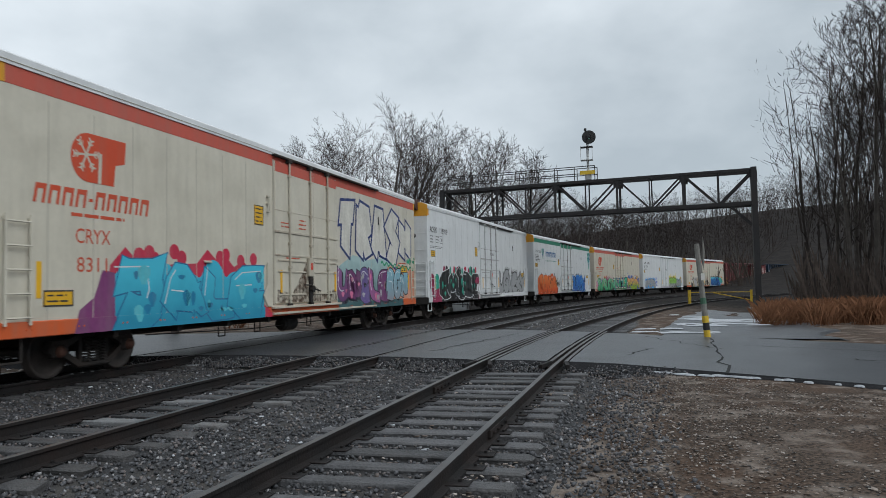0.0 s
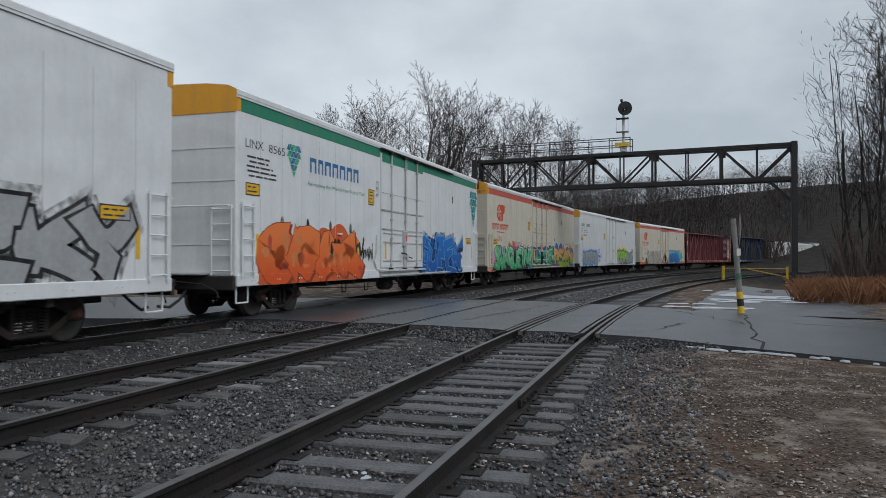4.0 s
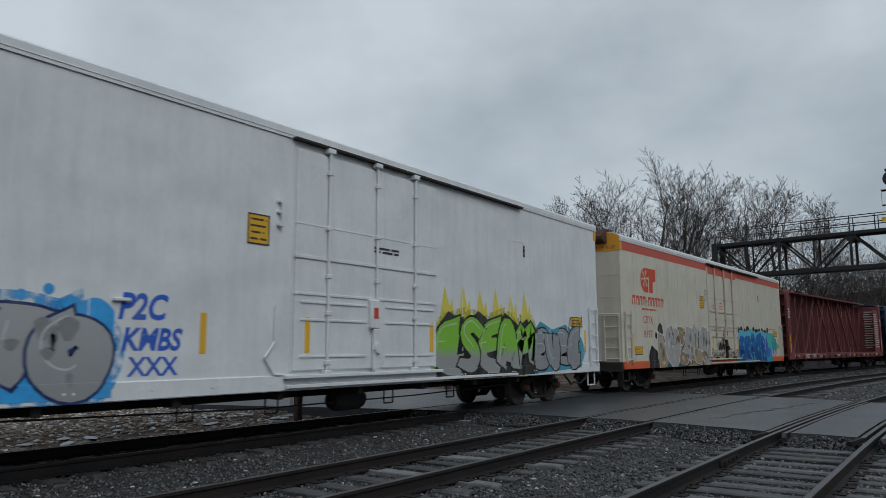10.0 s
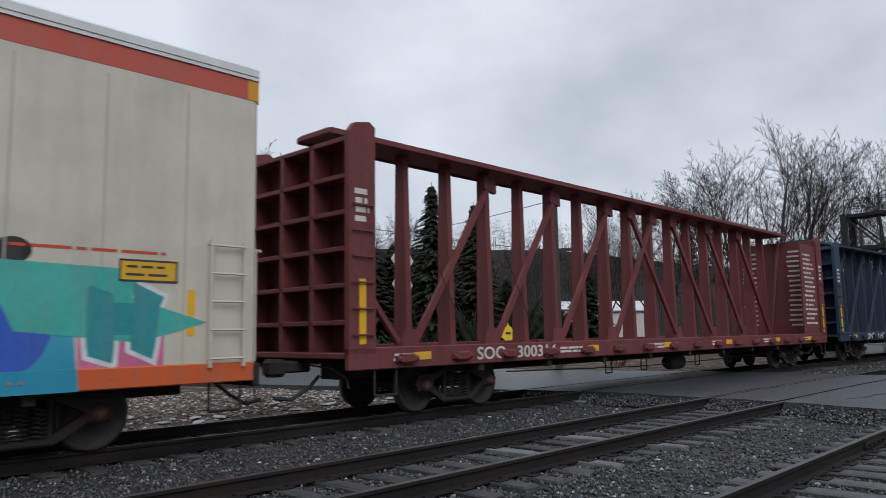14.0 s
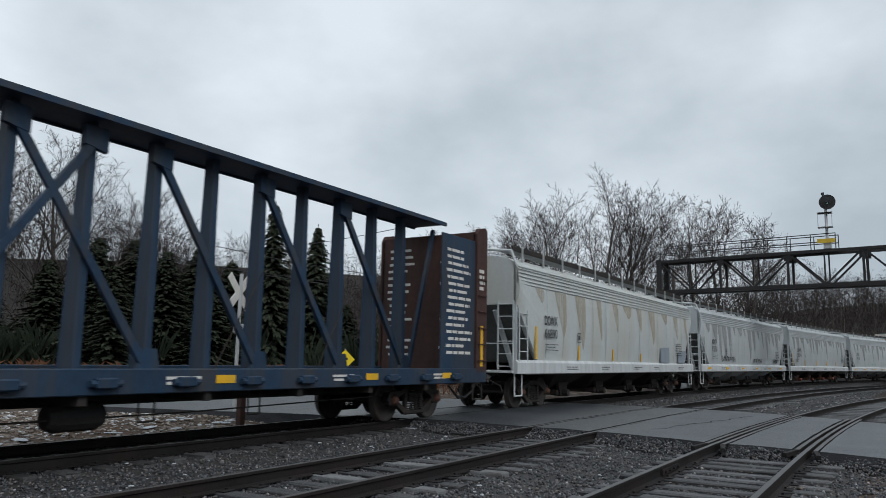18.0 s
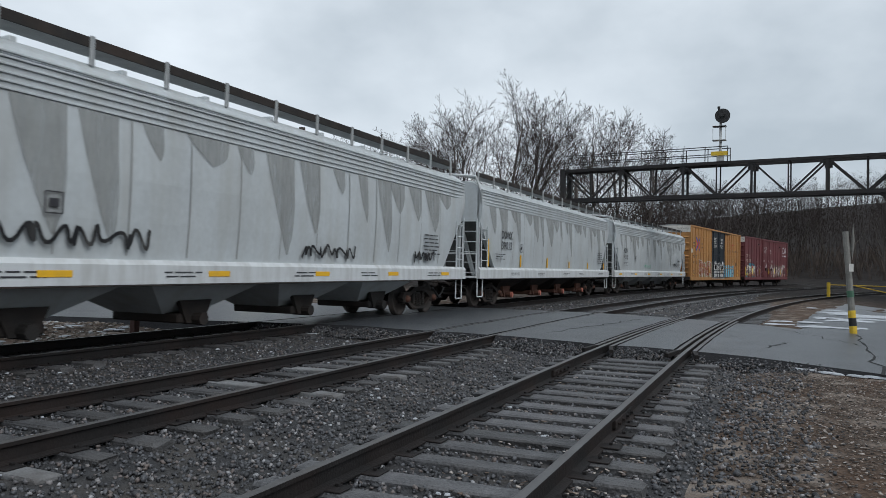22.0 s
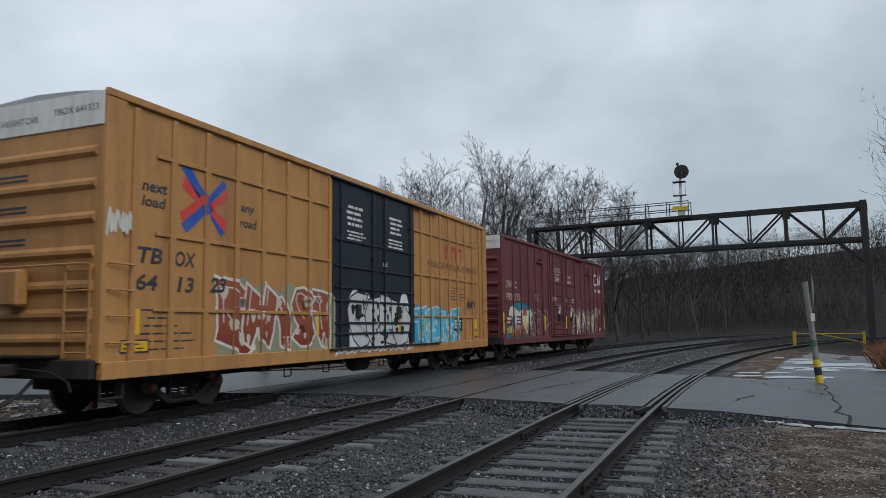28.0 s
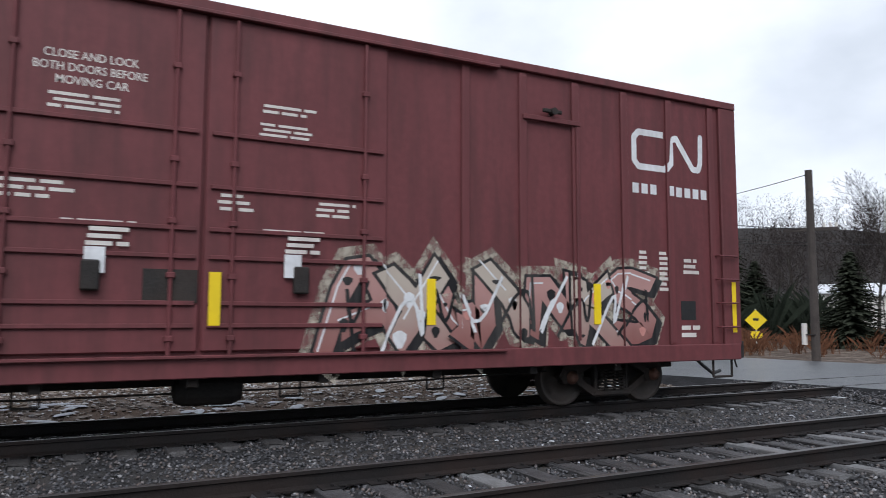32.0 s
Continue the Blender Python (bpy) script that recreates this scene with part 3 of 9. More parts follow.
def build_track(name, label, s0, s1, ties, frosted=()):
    track = thing("railway_track", label, "track", "railway tracks", "structure")
    for off in (-0.753, 0.753):
        rail = part("rail", sweep(name, off, s0, s1, WEB, 2.0), RAILSIDE, track)
        part("rail_head", sweep(name, off, s0, s1, HEAD, 2.0), RAILTOP, rail, "worn shiny rail head")
    rng = random.Random(name)
    wood = [Shape().box(-1.3, 1.3, -0.115, 0.115, -0.17, 0.0, 0.02).mesh("tie", TIEWOOD) for _ in range(4)]
    for me in wood:
        for v in me.vertices:
            v.co.x += rng.uniform(-0.03, 0.03)
            v.co.y += rng.uniform(-0.012, 0.012)
            v.co.z += rng.uniform(-0.008, 0.006)
    white = wood[0].copy()
    white.materials[0] = TIEWHITE
    plate = Shape().box(-0.19, 0.19, -0.09, 0.09, 0.0, 0.012, 0.004).box(-0.11, -0.08, -0.05, -0.02, 0, 0.035, 0.004).box(0.08, 0.11, 0.02, 0.05, 0, 0.035, 0.004).mesh("tie_plate", RAILSIDE)
    for s in ties:
        x, y, a = on_track(name, s + rng.uniform(-0.035, 0.035))
        pale = any(abs(s - f) < 0.27 for f in frosted)
        tie = part("tie", white if pale else rng.choice(wood), None, track)
        tie.matrix_local = pose(x + rng.uniform(-0.05, 0.05), y, -0.168 + rng.uniform(-0.012, 0.008), 0, rng.uniform(-0.5, 0.5), -math.degrees(a) + rng.uniform(-1.6, 1.6))
        if s < 15:
            for off in (-0.753, 0.753):
                part("tie_plate", plate, None, tie, m=pose(off, 0, 0.001))
    return track


siding = build_track("siding", "rusty siding track on old grey ties", -6, 150, [-1 + 0.55 * k for k in range(27)] + [24.6 + 0.58 * k for k in range(90)])
middle = build_track("middle", "middle running track with frosted wooden ties", -12, 190, [-4 + 0.56 * k for k in range(33)] + [25.4 + 0.6 * k for k in range(100)], (6.36, 5.25, 8.0, 9.7, 11.4, 4.1))
main_track = build_track("main", "main track that carries the train", -60, 420, [-8 + 0.58 * k for k in range(39)] + [26 + 0.62 * k for k in range(110)])
# joint bars and crossing guard rails on the siding
for s, off in ((10.9, -0.753), (7.75, 0.753)):
    x, y, a = on_track("siding", s, off)
    for side in (-1, 1):
        bar = Shape().box(side * 0.016 - 0.014, side * 0.016 + 0.03 * side, -0.45, 0.45, -0.135, -0.05, 0.006)
        for k in range(4):
            bar.tube((side * 0.03, -0.33 + 0.22 * k, -0.09), (side * 0.075, -0.33 + 0.22 * k, -0.09), 0.018)
        part("joint_bar", bar, RAILSIDE, siding, "bolted rusty joint bar", m=pose(x, y, 0, 0, 0, -math.degrees(a)))
for off, flare in ((-0.753 + 0.15, 0.12), (0.753 - 0.15, -0.12), (-0.753 - 0.14, -0.1), (0.753 + 0.14, 0.1)):
    guard = sweep("siding", off, 14.0, 23.4, WEB, 1.0)
    x, y, a = on_track("siding", 14.0, off)
    x2, y2, a2 = on_track("siding", 13.45, off)
    guard.beam((x, y, -0.03), (x2 + flare, y2, -0.05), 0.07, 0.07)
    bar = part("guard_rail", guard, RAILSIDE, siding, "rusty guard rail along the crossing")
    part("guard_head", sweep("siding", off, 14.0, 23.4, HEAD, 1.0), RAILTOP, bar)


# ---- road crossing and lot ----
ASPHALT = mat("wet_patched_asphalt", (0.045, 0.049, 0.055), 0.34, 0.0, var=0.5, scale=0.8, fine=45, bump=0.35, amount=0.5, dirt=(0.075, 0.08, 0.086))
ASPHALTDARK = mat("crumbling_asphalt_edge", (0.026, 0.026, 0.028), 0.9, 0.0, var=0.5, scale=2, fine=40, bump=1.0, spec=0.12)
CRACK = mat("road_crack", (0.012, 0.012, 0.013), 0.9, 0.0, var=0.3, scale=5, fine=40, bump=0)
NEAR_EDGE = [(-60, 9.0), (-26, 11.0), (-13, 14.2), (-9.8, 14.9), (-5.2, 14.75), (-3.1, 14.2), (-1.0, 14.05), (0.4, 13.4), (1.7, 12.65), (3.4, 11.75), (9, 8.9), (26, -2.0)]
FAR_EDGE = [(-60, 21.0), (-26, 22.0), (-13, 24.0), (-9.8, 24.4), (-5.2, 24.4), (-2.8, 23.5), (-0.4, 22.3), (0.5, 21.4), (1.8, 20.9), (3.2, 21.0), (9, 17.0), (26, 4.0)]


def along(edge, x):
    for (xa, ya), (xb, yb) in zip(edge, edge[1:]):
        if xa <= x <= xb:
            return ya + (yb - ya) * (x - xa) / (xb - xa)
    return edge[-1][1]


def slab(label, left, right, z, nx=6, ny=24, sink=None):
    """A pavement strip between two lines x(y), with broken near and far edges."""
    verts, faces = [], []
    for k in range(nx + 1):
        u = k / nx
        xm = left(19) + (right(19) - left(19)) * u
        wob = 0.10 * noise.noise((xm * 1.2, 0, 5)) + 0.015 * noise.noise((xm * 4, 0, 8))
        for j in range(ny + 1):
            w = j / ny
            y = along(NEAR_EDGE, xm) + wob + (along(FAR_EDGE, xm) - along(NEAR_EDGE, xm)) * w
            x = left(y) + (right(y) - left(y)) * u
            drop = z(x) if callable(z) else z
            verts.append((x, y, drop + 0.012 * noise.noise((x * 0.9, y * 0.9, 1))))
    m = ny + 1
    faces += [(k * m + j, (k + 1) * m + j, (k + 1) * m + j + 1, k * m + j + 1) for k in range(nx) for j in range(ny)]
    low = len(verts)
    verts += [(x, y - 0.34 - 0.16 * noise.noise((x * 1.7, 0, 2)), zz - 0.25) for x, y, zz in verts[0::m][: nx + 1]]
    faces += [(low + k, low + k + 1, (k + 1) * m, k * m) for k in range(nx)]
    low2 = len(verts)
    verts += [(verts[k * m + ny][0], verts[k * m + ny][1] + 0.04, verts[k * m + ny][2] - 0.26) for k in range(nx + 1)]
    faces += [(k * m + ny, (k + 1) * m + ny, low2 + k + 1, low2 + k) for k in range(nx)]
    for k in (0, nx):
        low3 = len(verts)
        verts += [(verts[k * m + j][0], verts[k * m + j][1], verts[k * m + j][2] - 0.14) for j in range(m)]
        faces += [(k * m + j, k * m + j + 1, low3 + j + 1, low3 + j) for j in range(ny)]
    me = bpy.data.meshes.new("road_crossing")
    me.from_pydata(verts, [], faces)
    me.materials.append(ASPHALT)
    me.materials.append(ASPHALTDARK)
    for q in me.polygons[nx * ny:]:
        q.material_index = 1
    return tagged(new("road_crossing", me), label, "road", "", "structure")


def rail_line(track, off):
    return lambda y: track_x(track, y, off)


slab("grey asphalt crossing panel between the siding rails", rail_line("siding", -0.52), rail_line("siding", 0.52), 0.0)
slab("grey asphalt crossing between two tracks", rail_line("middle", 0.83), rail_line("siding", -0.96), 0.004, 10)
slab("grey asphalt crossing panel between the middle rails", rail_line("middle", -0.64), rail_line("middle", 0.64), 0.0)
slab("grey asphalt crossing between the middle and main tracks", rail_line("main", 0.83), rail_line("middle", -0.83), 0.002, 10)
slab("grey asphalt crossing panel between the main rails", rail_line("main", -0.64), rail_line("main", 0.64), -0.004)
slab("asphalt road on the far side of the tracks", lambda y: -60.0, rail_line("main", -0.83), lambda x: -0.01 - 0.05 * min((-11 - x) / 6, 1), 24)
slab("cracked asphalt road beside the siding", rail_line("siding", 0.96), lambda y: 26.0, lambda x: -0.004 - 0.07 * min(max((x + 0.5) / 4, 0), 1.2), 30)


def build_lot():
    """Wet asphalt of the lot between the siding and the dead grass."""
    verts, faces, nx = [], [], 14
    ys = [20.9 + 0.9 * k for k in range(30)]
    for y in ys:
        left = track_x("siding", y) + 2.3 + 0.5 * noise.noise((y * 0.7, 0, 2))
        right = 0.165 * y + 1.9 + 0.6 * noise.noise((y * 0.5, 4, 2))
        for k in range(nx + 1):
            x = left + (max(right, left + 0.3) - left) * k / nx
            verts.append((x, y, ground_height(x, y) + 0.03 + 0.012 * noise.noise((x, y, 6)) - (0.07 if k in (0, nx) else 0)))
    m = nx + 1
    faces = [(j * m + k, j * m + k + 1, (j + 1) * m + k + 1, (j + 1) * m + k) for j in range(len(ys) - 1) for k in range(nx)]
    me = bpy.data.meshes.new("lot_pavement")
    me.from_pydata(verts, [], faces)
    me.materials.append(ASPHALT)
    tagged(new("lot_pavement", me), "wet dark asphalt lot beyond the crossing road", "pavement", "", "structure")


build_lot()


# ---- the train: helpers ----
# every car: +x its side towards the road, +y its trailing end, z = 0 the rail head
CARS, AXLES = [], []
HALF = 1.6


def wheel_mesh():
    r = 0.457
    return Shape().lathe([(-0.035, 0.10), (-0.035, 0.13), (0.0, 0.16), (0.0, 0.34), (-0.05, 0.385), (-0.07, r - 0.01), (-0.06, r), (0.045, r + 0.006), (0.055, r + 0.028), (0.072, r + 0.024), (0.072, 0.385), (0.03, 0.35), (0.03, 0.16), (0.07, 0.13), (0.07, 0.10)], n=28).mesh("wheel", WHEELSTEEL, True)


WHEEL = wheel_mesh()
AXLE = Shape().lathe([(-0.98, 0.07), (-0.75, 0.08), (-0.6, 0.075), (0.6, 0.075), (0.75, 0.08), (0.98, 0.07)], n=12).mesh("axle", WHEELSTEEL, True)


def side_frame_mesh():
    s = Shape()
    s.plate([(-1.12, 0.50), (-1.02, 0.66), (-0.60, 0.68), (-0.34, 0.80), (-0.30, 0.70), (-0.62, 0.56), (-0.78, 0.46), (-1.0, 0.40)], 0, -0.07, 0.07)
    s.plate([(1.12, 0.50), (1.02, 0.66), (0.60, 0.68), (0.34, 0.80), (0.30, 0.70), (0.62, 0.56), (0.78, 0.46), (1.0, 0.40)], 0, -0.07, 0.07)
    s.box(-0.08, 0.08, -0.36, 0.36, 0.68, 0.82, 0.03)
    s.box(-0.09, 0.09, -0.40, 0.40, 0.14, 0.24, 0.03)
    for k in (-1, 1):
        s.beam((0, k * 0.36, 0.20), (0, k * 0.80, 0.47), 0.12, 0.11)
        s.box(-0.06, 0.06, k * 0.33 - 0.04, k * 0.33 + 0.04, 0.22, 0.72, 0.02)
        s.box(-0.09, 0.11, k * 0.89 - 0.16, k * 0.89 + 0.16, 0.36, 0.60, 0.04)
    return s.mesh("side_frame", STEELDARK)


def coil_mesh():
    s = Shape()
    for k in range(7):
        z = 0.26 + 0.052 * k
        ring = [(0.02 + 0.085 * math.cos(a), 0.085 * math.sin(a), z + 0.02 * a / 6.28) for a in [0.785 * i for i in range(9)]]
        s.bar(ring, 0.02, 4)
    return s.mesh("spring", STEELDARK)


SIDE_FRAME, SPRING = side_frame_mesh(), coil_mesh()
BEARING = Shape().lathe([(0.0, 0.10), (0.07, 0.11), (0.10, 0.08), (0.13, 0.075)], n=12).mesh("bearing_cap", BEARINGRUST, True)
BOLSTER = Shape().box(-1.0, 1.0, -0.2, 0.2, 0.42, 0.66, 0.03).box(-0.3, 0.3, -0.25, 0.25, 0.60, 0.75, 0.03).mesh("bolster", STEELDARK)


def running_gear(car, length, inset, sill_z, color=None):
    """Two trucks, couplers, air hoses and brake rigging under a car."""
    color = color or STEELDARK
    for end in (-1, 1):
        yc = end * (length / 2 - inset)
        part("bolster", BOLSTER, None, car, m=pose(0, yc, 0))
        for side in (-1, 1):
            frame_ = part("side_frame", SIDE_FRAME, None, car, "cast steel truck side frame", m=pose(side * 0.99, yc, 0))
            for row in (-0.2, 0.0, 0.2):
                part("spring", SPRING, None, frame_, m=pose(0, row, 0))
            for k in (-1, 1):
                part("bearing_cap", BEARING, None, frame_, m=pose(side * 0.06, k * 0.89, 0.475, 0, 0, 0 if side > 0 else 180))
        for k in (-1, 1):
            axle = part("axle", AXLE, None, car)
            axle.location = (0, yc + k * 0.89, 0.457)
            for side in (-1, 1):
                part("wheel", WHEEL, None, axle, m=pose(side * 0.79, 0, 0, 0, 0, 180 if side > 0 else 0))
            AXLES.append((axle, yc + k * 0.89, k * 31 + end * 17))
        yo = end * length / 2
        # coupler, cut lever, hose
        knuckle = Shape().box(-0.12, 0.12, yo - 0.1, yo + end * 0.62, 0.78, 0.98, 0.03)
        knuckle.box(-0.17, 0.16, yo + end * 0.60, yo + end * 0.92, 0.72, 1.02, 0.06)
        part("coupler", knuckle, STEELDARK, car, "rusty knuckle coupler")
        hose = Shape().bar([(0.35, yo + end * 0.1, 0.72), (0.38, yo + end * 0.35, 0.52), (0.34, yo + end * 0.65, 0.36), (0.26, yo + end * 0.95, 0.40)], 0.032, 6)
        part("air_hose", hose, BLACKPAINT, car, "black rubber air hose")
        lever = Shape().bar([(0.1, yo + end * 0.25, 0.92), (0.9, yo + end * 0.25, 0.86), (1.25, yo + end * 0.22, 0.70), (1.3, yo + end * 0.22, 0.55)], 0.016, 5)
        part("cut_lever", lever, STEELDARK, car)
        step = Shape().bar([(1.5, yo - end * 0.15, sill_z), (1.5, yo - end * 0.15, 0.42), (1.5, yo - end * 0.62, 0.42), (1.5, yo - end * 0.62, sill_z)], 0.022, 5)
        part("step", step, color, car, "corner stirrup step")


def underframe(car, length, inset, z=0.85, brakes=True):
    s = Shape()
    s.box(-0.3, 0.3, -length / 2 + 0.4, length / 2 - 0.4, z - 0.28, z + 0.02, 0.02)
    n = 9
    for k in range(n):
        y = -length / 2 + 2.8 + (length - 5.6) * k / (n - 1)
        s.box(-1.5, 1.5, y - 0.07, y + 0.07, z - 0.2, z, 0.01)
    part("center_sill", s, STEELDARK, car, "dark steel centre sill and crossbearers")
    if not brakes:
        return
    rod = Shape().bar([(1.1, -length / 2 + inset + 1.4, 0.62), (0.9, -1.8, 0.48), (1.0, 2.2, 0.50), (1.1, length / 2 - inset - 1.4, 0.60)], 0.014, 5)
    for y in (-3.6, -1.9, 1.2, 3.4):
        rod.bar([(1.05, y, z - 0.02), (1.05, y, 0.40), (1.05, y + 0.28, 0.40), (1.05, y + 0.28, z - 0.02)], 0.016, 5)
    part("brake_rod", rod, STEELDARK, car, "hanging brake rods and brackets")
    tank = Shape().lathe([(-0.45, 0.05), (-0.42, 0.16), (-0.3, 0.21), (0.3, 0.21), (0.42, 0.16), (0.45, 0.05)], n=14)
    tank.v = [(0.85 + y_, x_ + 0.3, 0.52 + z_) for x_, y_, z_ in tank.v]
    part("air_reservoir", tank, STEELDARK, car, "black air reservoir")


def ladder_on_side(car, y0, y1, z0, z1, material, n=5, x=HALF):
    s = Shape()
    for y in (y0, y1):
        s.box(x + 0.05, x + 0.08, y - 0.025, y + 0.025, z0, z1, 0.006)
        for z in (z0 + 0.08, z1 - 0.08):
            s.box(x - 0.01, x + 0.06, y - 0.02, y + 0.02, z - 0.03, z + 0.03, 0.004)
    ob = part("ladder", s, material, car)
    rung = Shape().tube((x + 0.07, y0 - 0.02, 0), (x + 0.07, y1 + 0.02, 0), 0.017, 6).mesh("rung", material)
    for k in range(n):
        part("rung", rung, None, ob, m=pose(0, 0, z0 + 0.12 + (z1 - z0 - 0.24) * k / (n - 1)))


def ladder_on_end(car, end, y, x0, x1, z0, z1, material, n=5):
    s = Shape()
    yy = y + end * 0.06
    for x in (x0, x1):
        s.box(x - 0.025, x + 0.025, yy - 0.015, yy + 0.015, z0, z1, 0.006)
        for z in (z0 + 0.05, z1 - 0.05):
            s.box(x - 0.02, x + 0.02, min(y, yy), max(y, yy), z - 0.03, z + 0.03, 0.004)
    ob = part("end_ladder", s, material, car)
    rung = Shape().tube((x0 - 0.02, yy, 0), (x1 + 0.02, yy, 0), 0.017, 6).mesh("rung", material)
    for k in range(n):
        part("rung", rung, None, ob, m=pose(0, 0, z0 + 0.1 + (z1 - z0 - 0.2) * k / (n - 1)))


# ---- lettering and spray paint: thin layers of paint on the car sides ----
TEXTS = {}


def glyphs(body, bold=0.0, shear=0.0, space=1.0):
    """Flat letters, scaled to a box 1 wide and 1 high in y and z."""
    key = (body, bold, shear, space)
    if key not in TEXTS:
        data = bpy.data.curves.new("lettering", "FONT")
        data.body, data.size, data.offset, data.shear, data.space_character = body, 1.0, bold, shear, space
        data.resolution_u = 3
        ob = new("lettering", data)
        bpy.context.view_layer.update()
        me = bpy.data.meshes.new_from_object(ob.evaluated_get(bpy.context.evaluated_depsgraph_get()))
        bpy.data.objects.remove(ob)
        co = np.array([v.co[:] for v in me.vertices])
        faces = [tuple(p.vertices) for p in me.polygons]
        lo, hi = co.min(0), co.max(0)
        span = np.where(hi - lo < 1e-6, 1, hi - lo)
        TEXTS[key] = ((co - lo) / span)[:, :2], faces, (hi - lo)[0] / max((hi - lo)[1], 1e-6)
        bpy.data.meshes.remove(me)
    return TEXTS[key]


def letters(car, body, y0, y1, z0, z1, material, x=HALF + 0.004, bold=0.0, shear=0.0, label="", space=1.0):
    uv, faces, _ = glyphs(body, bold, shear, space)
    s = Shape().add([(x, y0 + u * (y1 - y0), z0 + w * (z1 - z0)) for u, w in uv], faces)
    return part("lettering", s, material, car, label)


def end_letters(car, body, x0, x1, z0, z1, material, y):
    uv, faces, _ = glyphs(body)
    s = Shape().add([(x0 + u * (x1 - x0), y, z0 + w * (z1 - z0)) for u, w in uv], faces)
    return part("lettering", s, material, car)


def bars(car, y0, y1, z0, z1, rows, material, x=HALF + 0.004, seed=1, fill=0.6, jag=0.35):
    """Small print too fine to read, as plain bars."""
    rng, s = random.Random(seed), Shape()
    pitch = (z1 - z0) / rows
    for k in range(rows):
        z = z1 - (k + 0.5) * pitch
        a, end = y0 + rng.uniform(0, jag) * 0.3 * (y1 - y0), y1 - rng.uniform(0, jag) * (y1 - y0)
        while a < end - 0.02:
            b = min(end, a + rng.uniform(0.12, 0.5))
            s.add([(x, a, z - fill * pitch / 2), (x, b, z - fill * pitch / 2), (x, b, z + fill * pitch / 2), (x, a, z + fill * pitch / 2)], [(0, 1, 2, 3)])
            a = b + 0.045
    return part("small_print", s, material, car)


def patch(car, name, y0, y1, z0, z1, material, label="", x=HALF, d=0.006):
    return part(name, Shape().box(x - 0.01, x + d, y0, y1, z0, z1, 0.002), material, car, label)


def sign_plate(car, y0, y1, z0, z1, rows=2, x=HALF):
    ob = patch(car, "sign", y0, y1, z0, z1, SIGNAMBER, "amber warning sign with black print", x, 0.008)
    edge = Shape()
    for a, b, c, d in ((y0, y1, z0, z0 + 0.025), (y0, y1, z1 - 0.025, z1), (y0, y0 + 0.025, z0, z1), (y1 - 0.025, y1, z0, z1)):
        edge.add([(x + 0.010, a, c), (x + 0.010, b, c), (x + 0.010, b, d), (x + 0.010, a, d)], [(0, 1, 2, 3)])
    part("sign_border", edge, LETTERBLACK, ob)
    inner = bars(car, y0 + 0.05, y1 - 0.05, z0 + 0.04, z1 - 0.04, rows, LETTERBLACK, x + 0.010, seed=rows, fill=0.3, jag=0.2)
    inner.parent = ob


def drape(verts, faces, x, steps, sill=None):
    """Paint that follows upright ribs and the sill: steps are (y0, y1, height) of the ribs it crosses, sill is (foot, top, height)."""
    bm = bmesh.new()
    vs = [bm.verts.new(p) for p in verts]
    for f in faces:
        if len(set(f)) > 2:
            try:
                bm.faces.new([vs[i] for i in f])
            except ValueError:
                pass
    lo, hi = min(p[1] for p in verts), max(p[1] for p in verts)
    cuts = [(a, b, d) for a, b, d in steps if b > lo and a < hi]
    planes = [((0, y, 0), (0, 1, 0), False) for a, b, d in cuts for y in (a, b)]
    if sill and min(p[2] for p in verts) < sill[1]:
        planes += [((0, 0, sill[1]), (0, 0, 1), False), ((0, 0, sill[0]), (0, 0, 1), True)]
    for co, no, clear in planes:
        bmesh.ops.bisect_plane(bm, geom=bm.verts[:] + bm.edges[:] + bm.faces[:], plane_co=co, plane_no=no, clear_inner=clear)
    out = Shape()
    for f in bm.faces:
        mid = sum(v.co.y for v in f.verts) / len(f.verts)
        low = sum(v.co.z for v in f.verts) / len(f.verts)
        lift = max([d for a, b, d in cuts if a < mid < b] + [0.0])
        if sill and low < sill[1]:
            lift = sill[2]
        out.add([(v.co.x + lift, v.co.y, v.co.z) for v in f.verts], [tuple(range(len(f.verts)))])
    bm.free()
    return out


def cloud(rng, y0, y1, z0, z1, puffs):
    """A bumpy cloud of paint with a flat foot, as one sheet."""
    bumps = []
    for k in range(puffs):
        cy = y0 + (y1 - y0) * (k + 0.5) / puffs
        bumps.append((cy, (y1 - y0) / puffs * rng.uniform(0.75, 1.15), (z1 - z0) * rng.uniform(0.72, 1.0)))
    n = puffs * 10
    top = []
    for k in range(n + 1):
        y = y0 + (y1 - y0) * k / n
        z = max([h * math.sqrt(max(0.0, 1 - ((y - cy) / r) ** 2)) for cy, r, h in bumps] + [0.05 * (z1 - z0)])
        top.append((y, z0 + z))
    s = Shape()
    s.v = [(0, y, z0) for y, _ in top] + [(0, y, z) for y, z in top]
    s.f = [(k, k + 1, n + 2 + k, n + 1 + k) for k in range(n)]
    return s


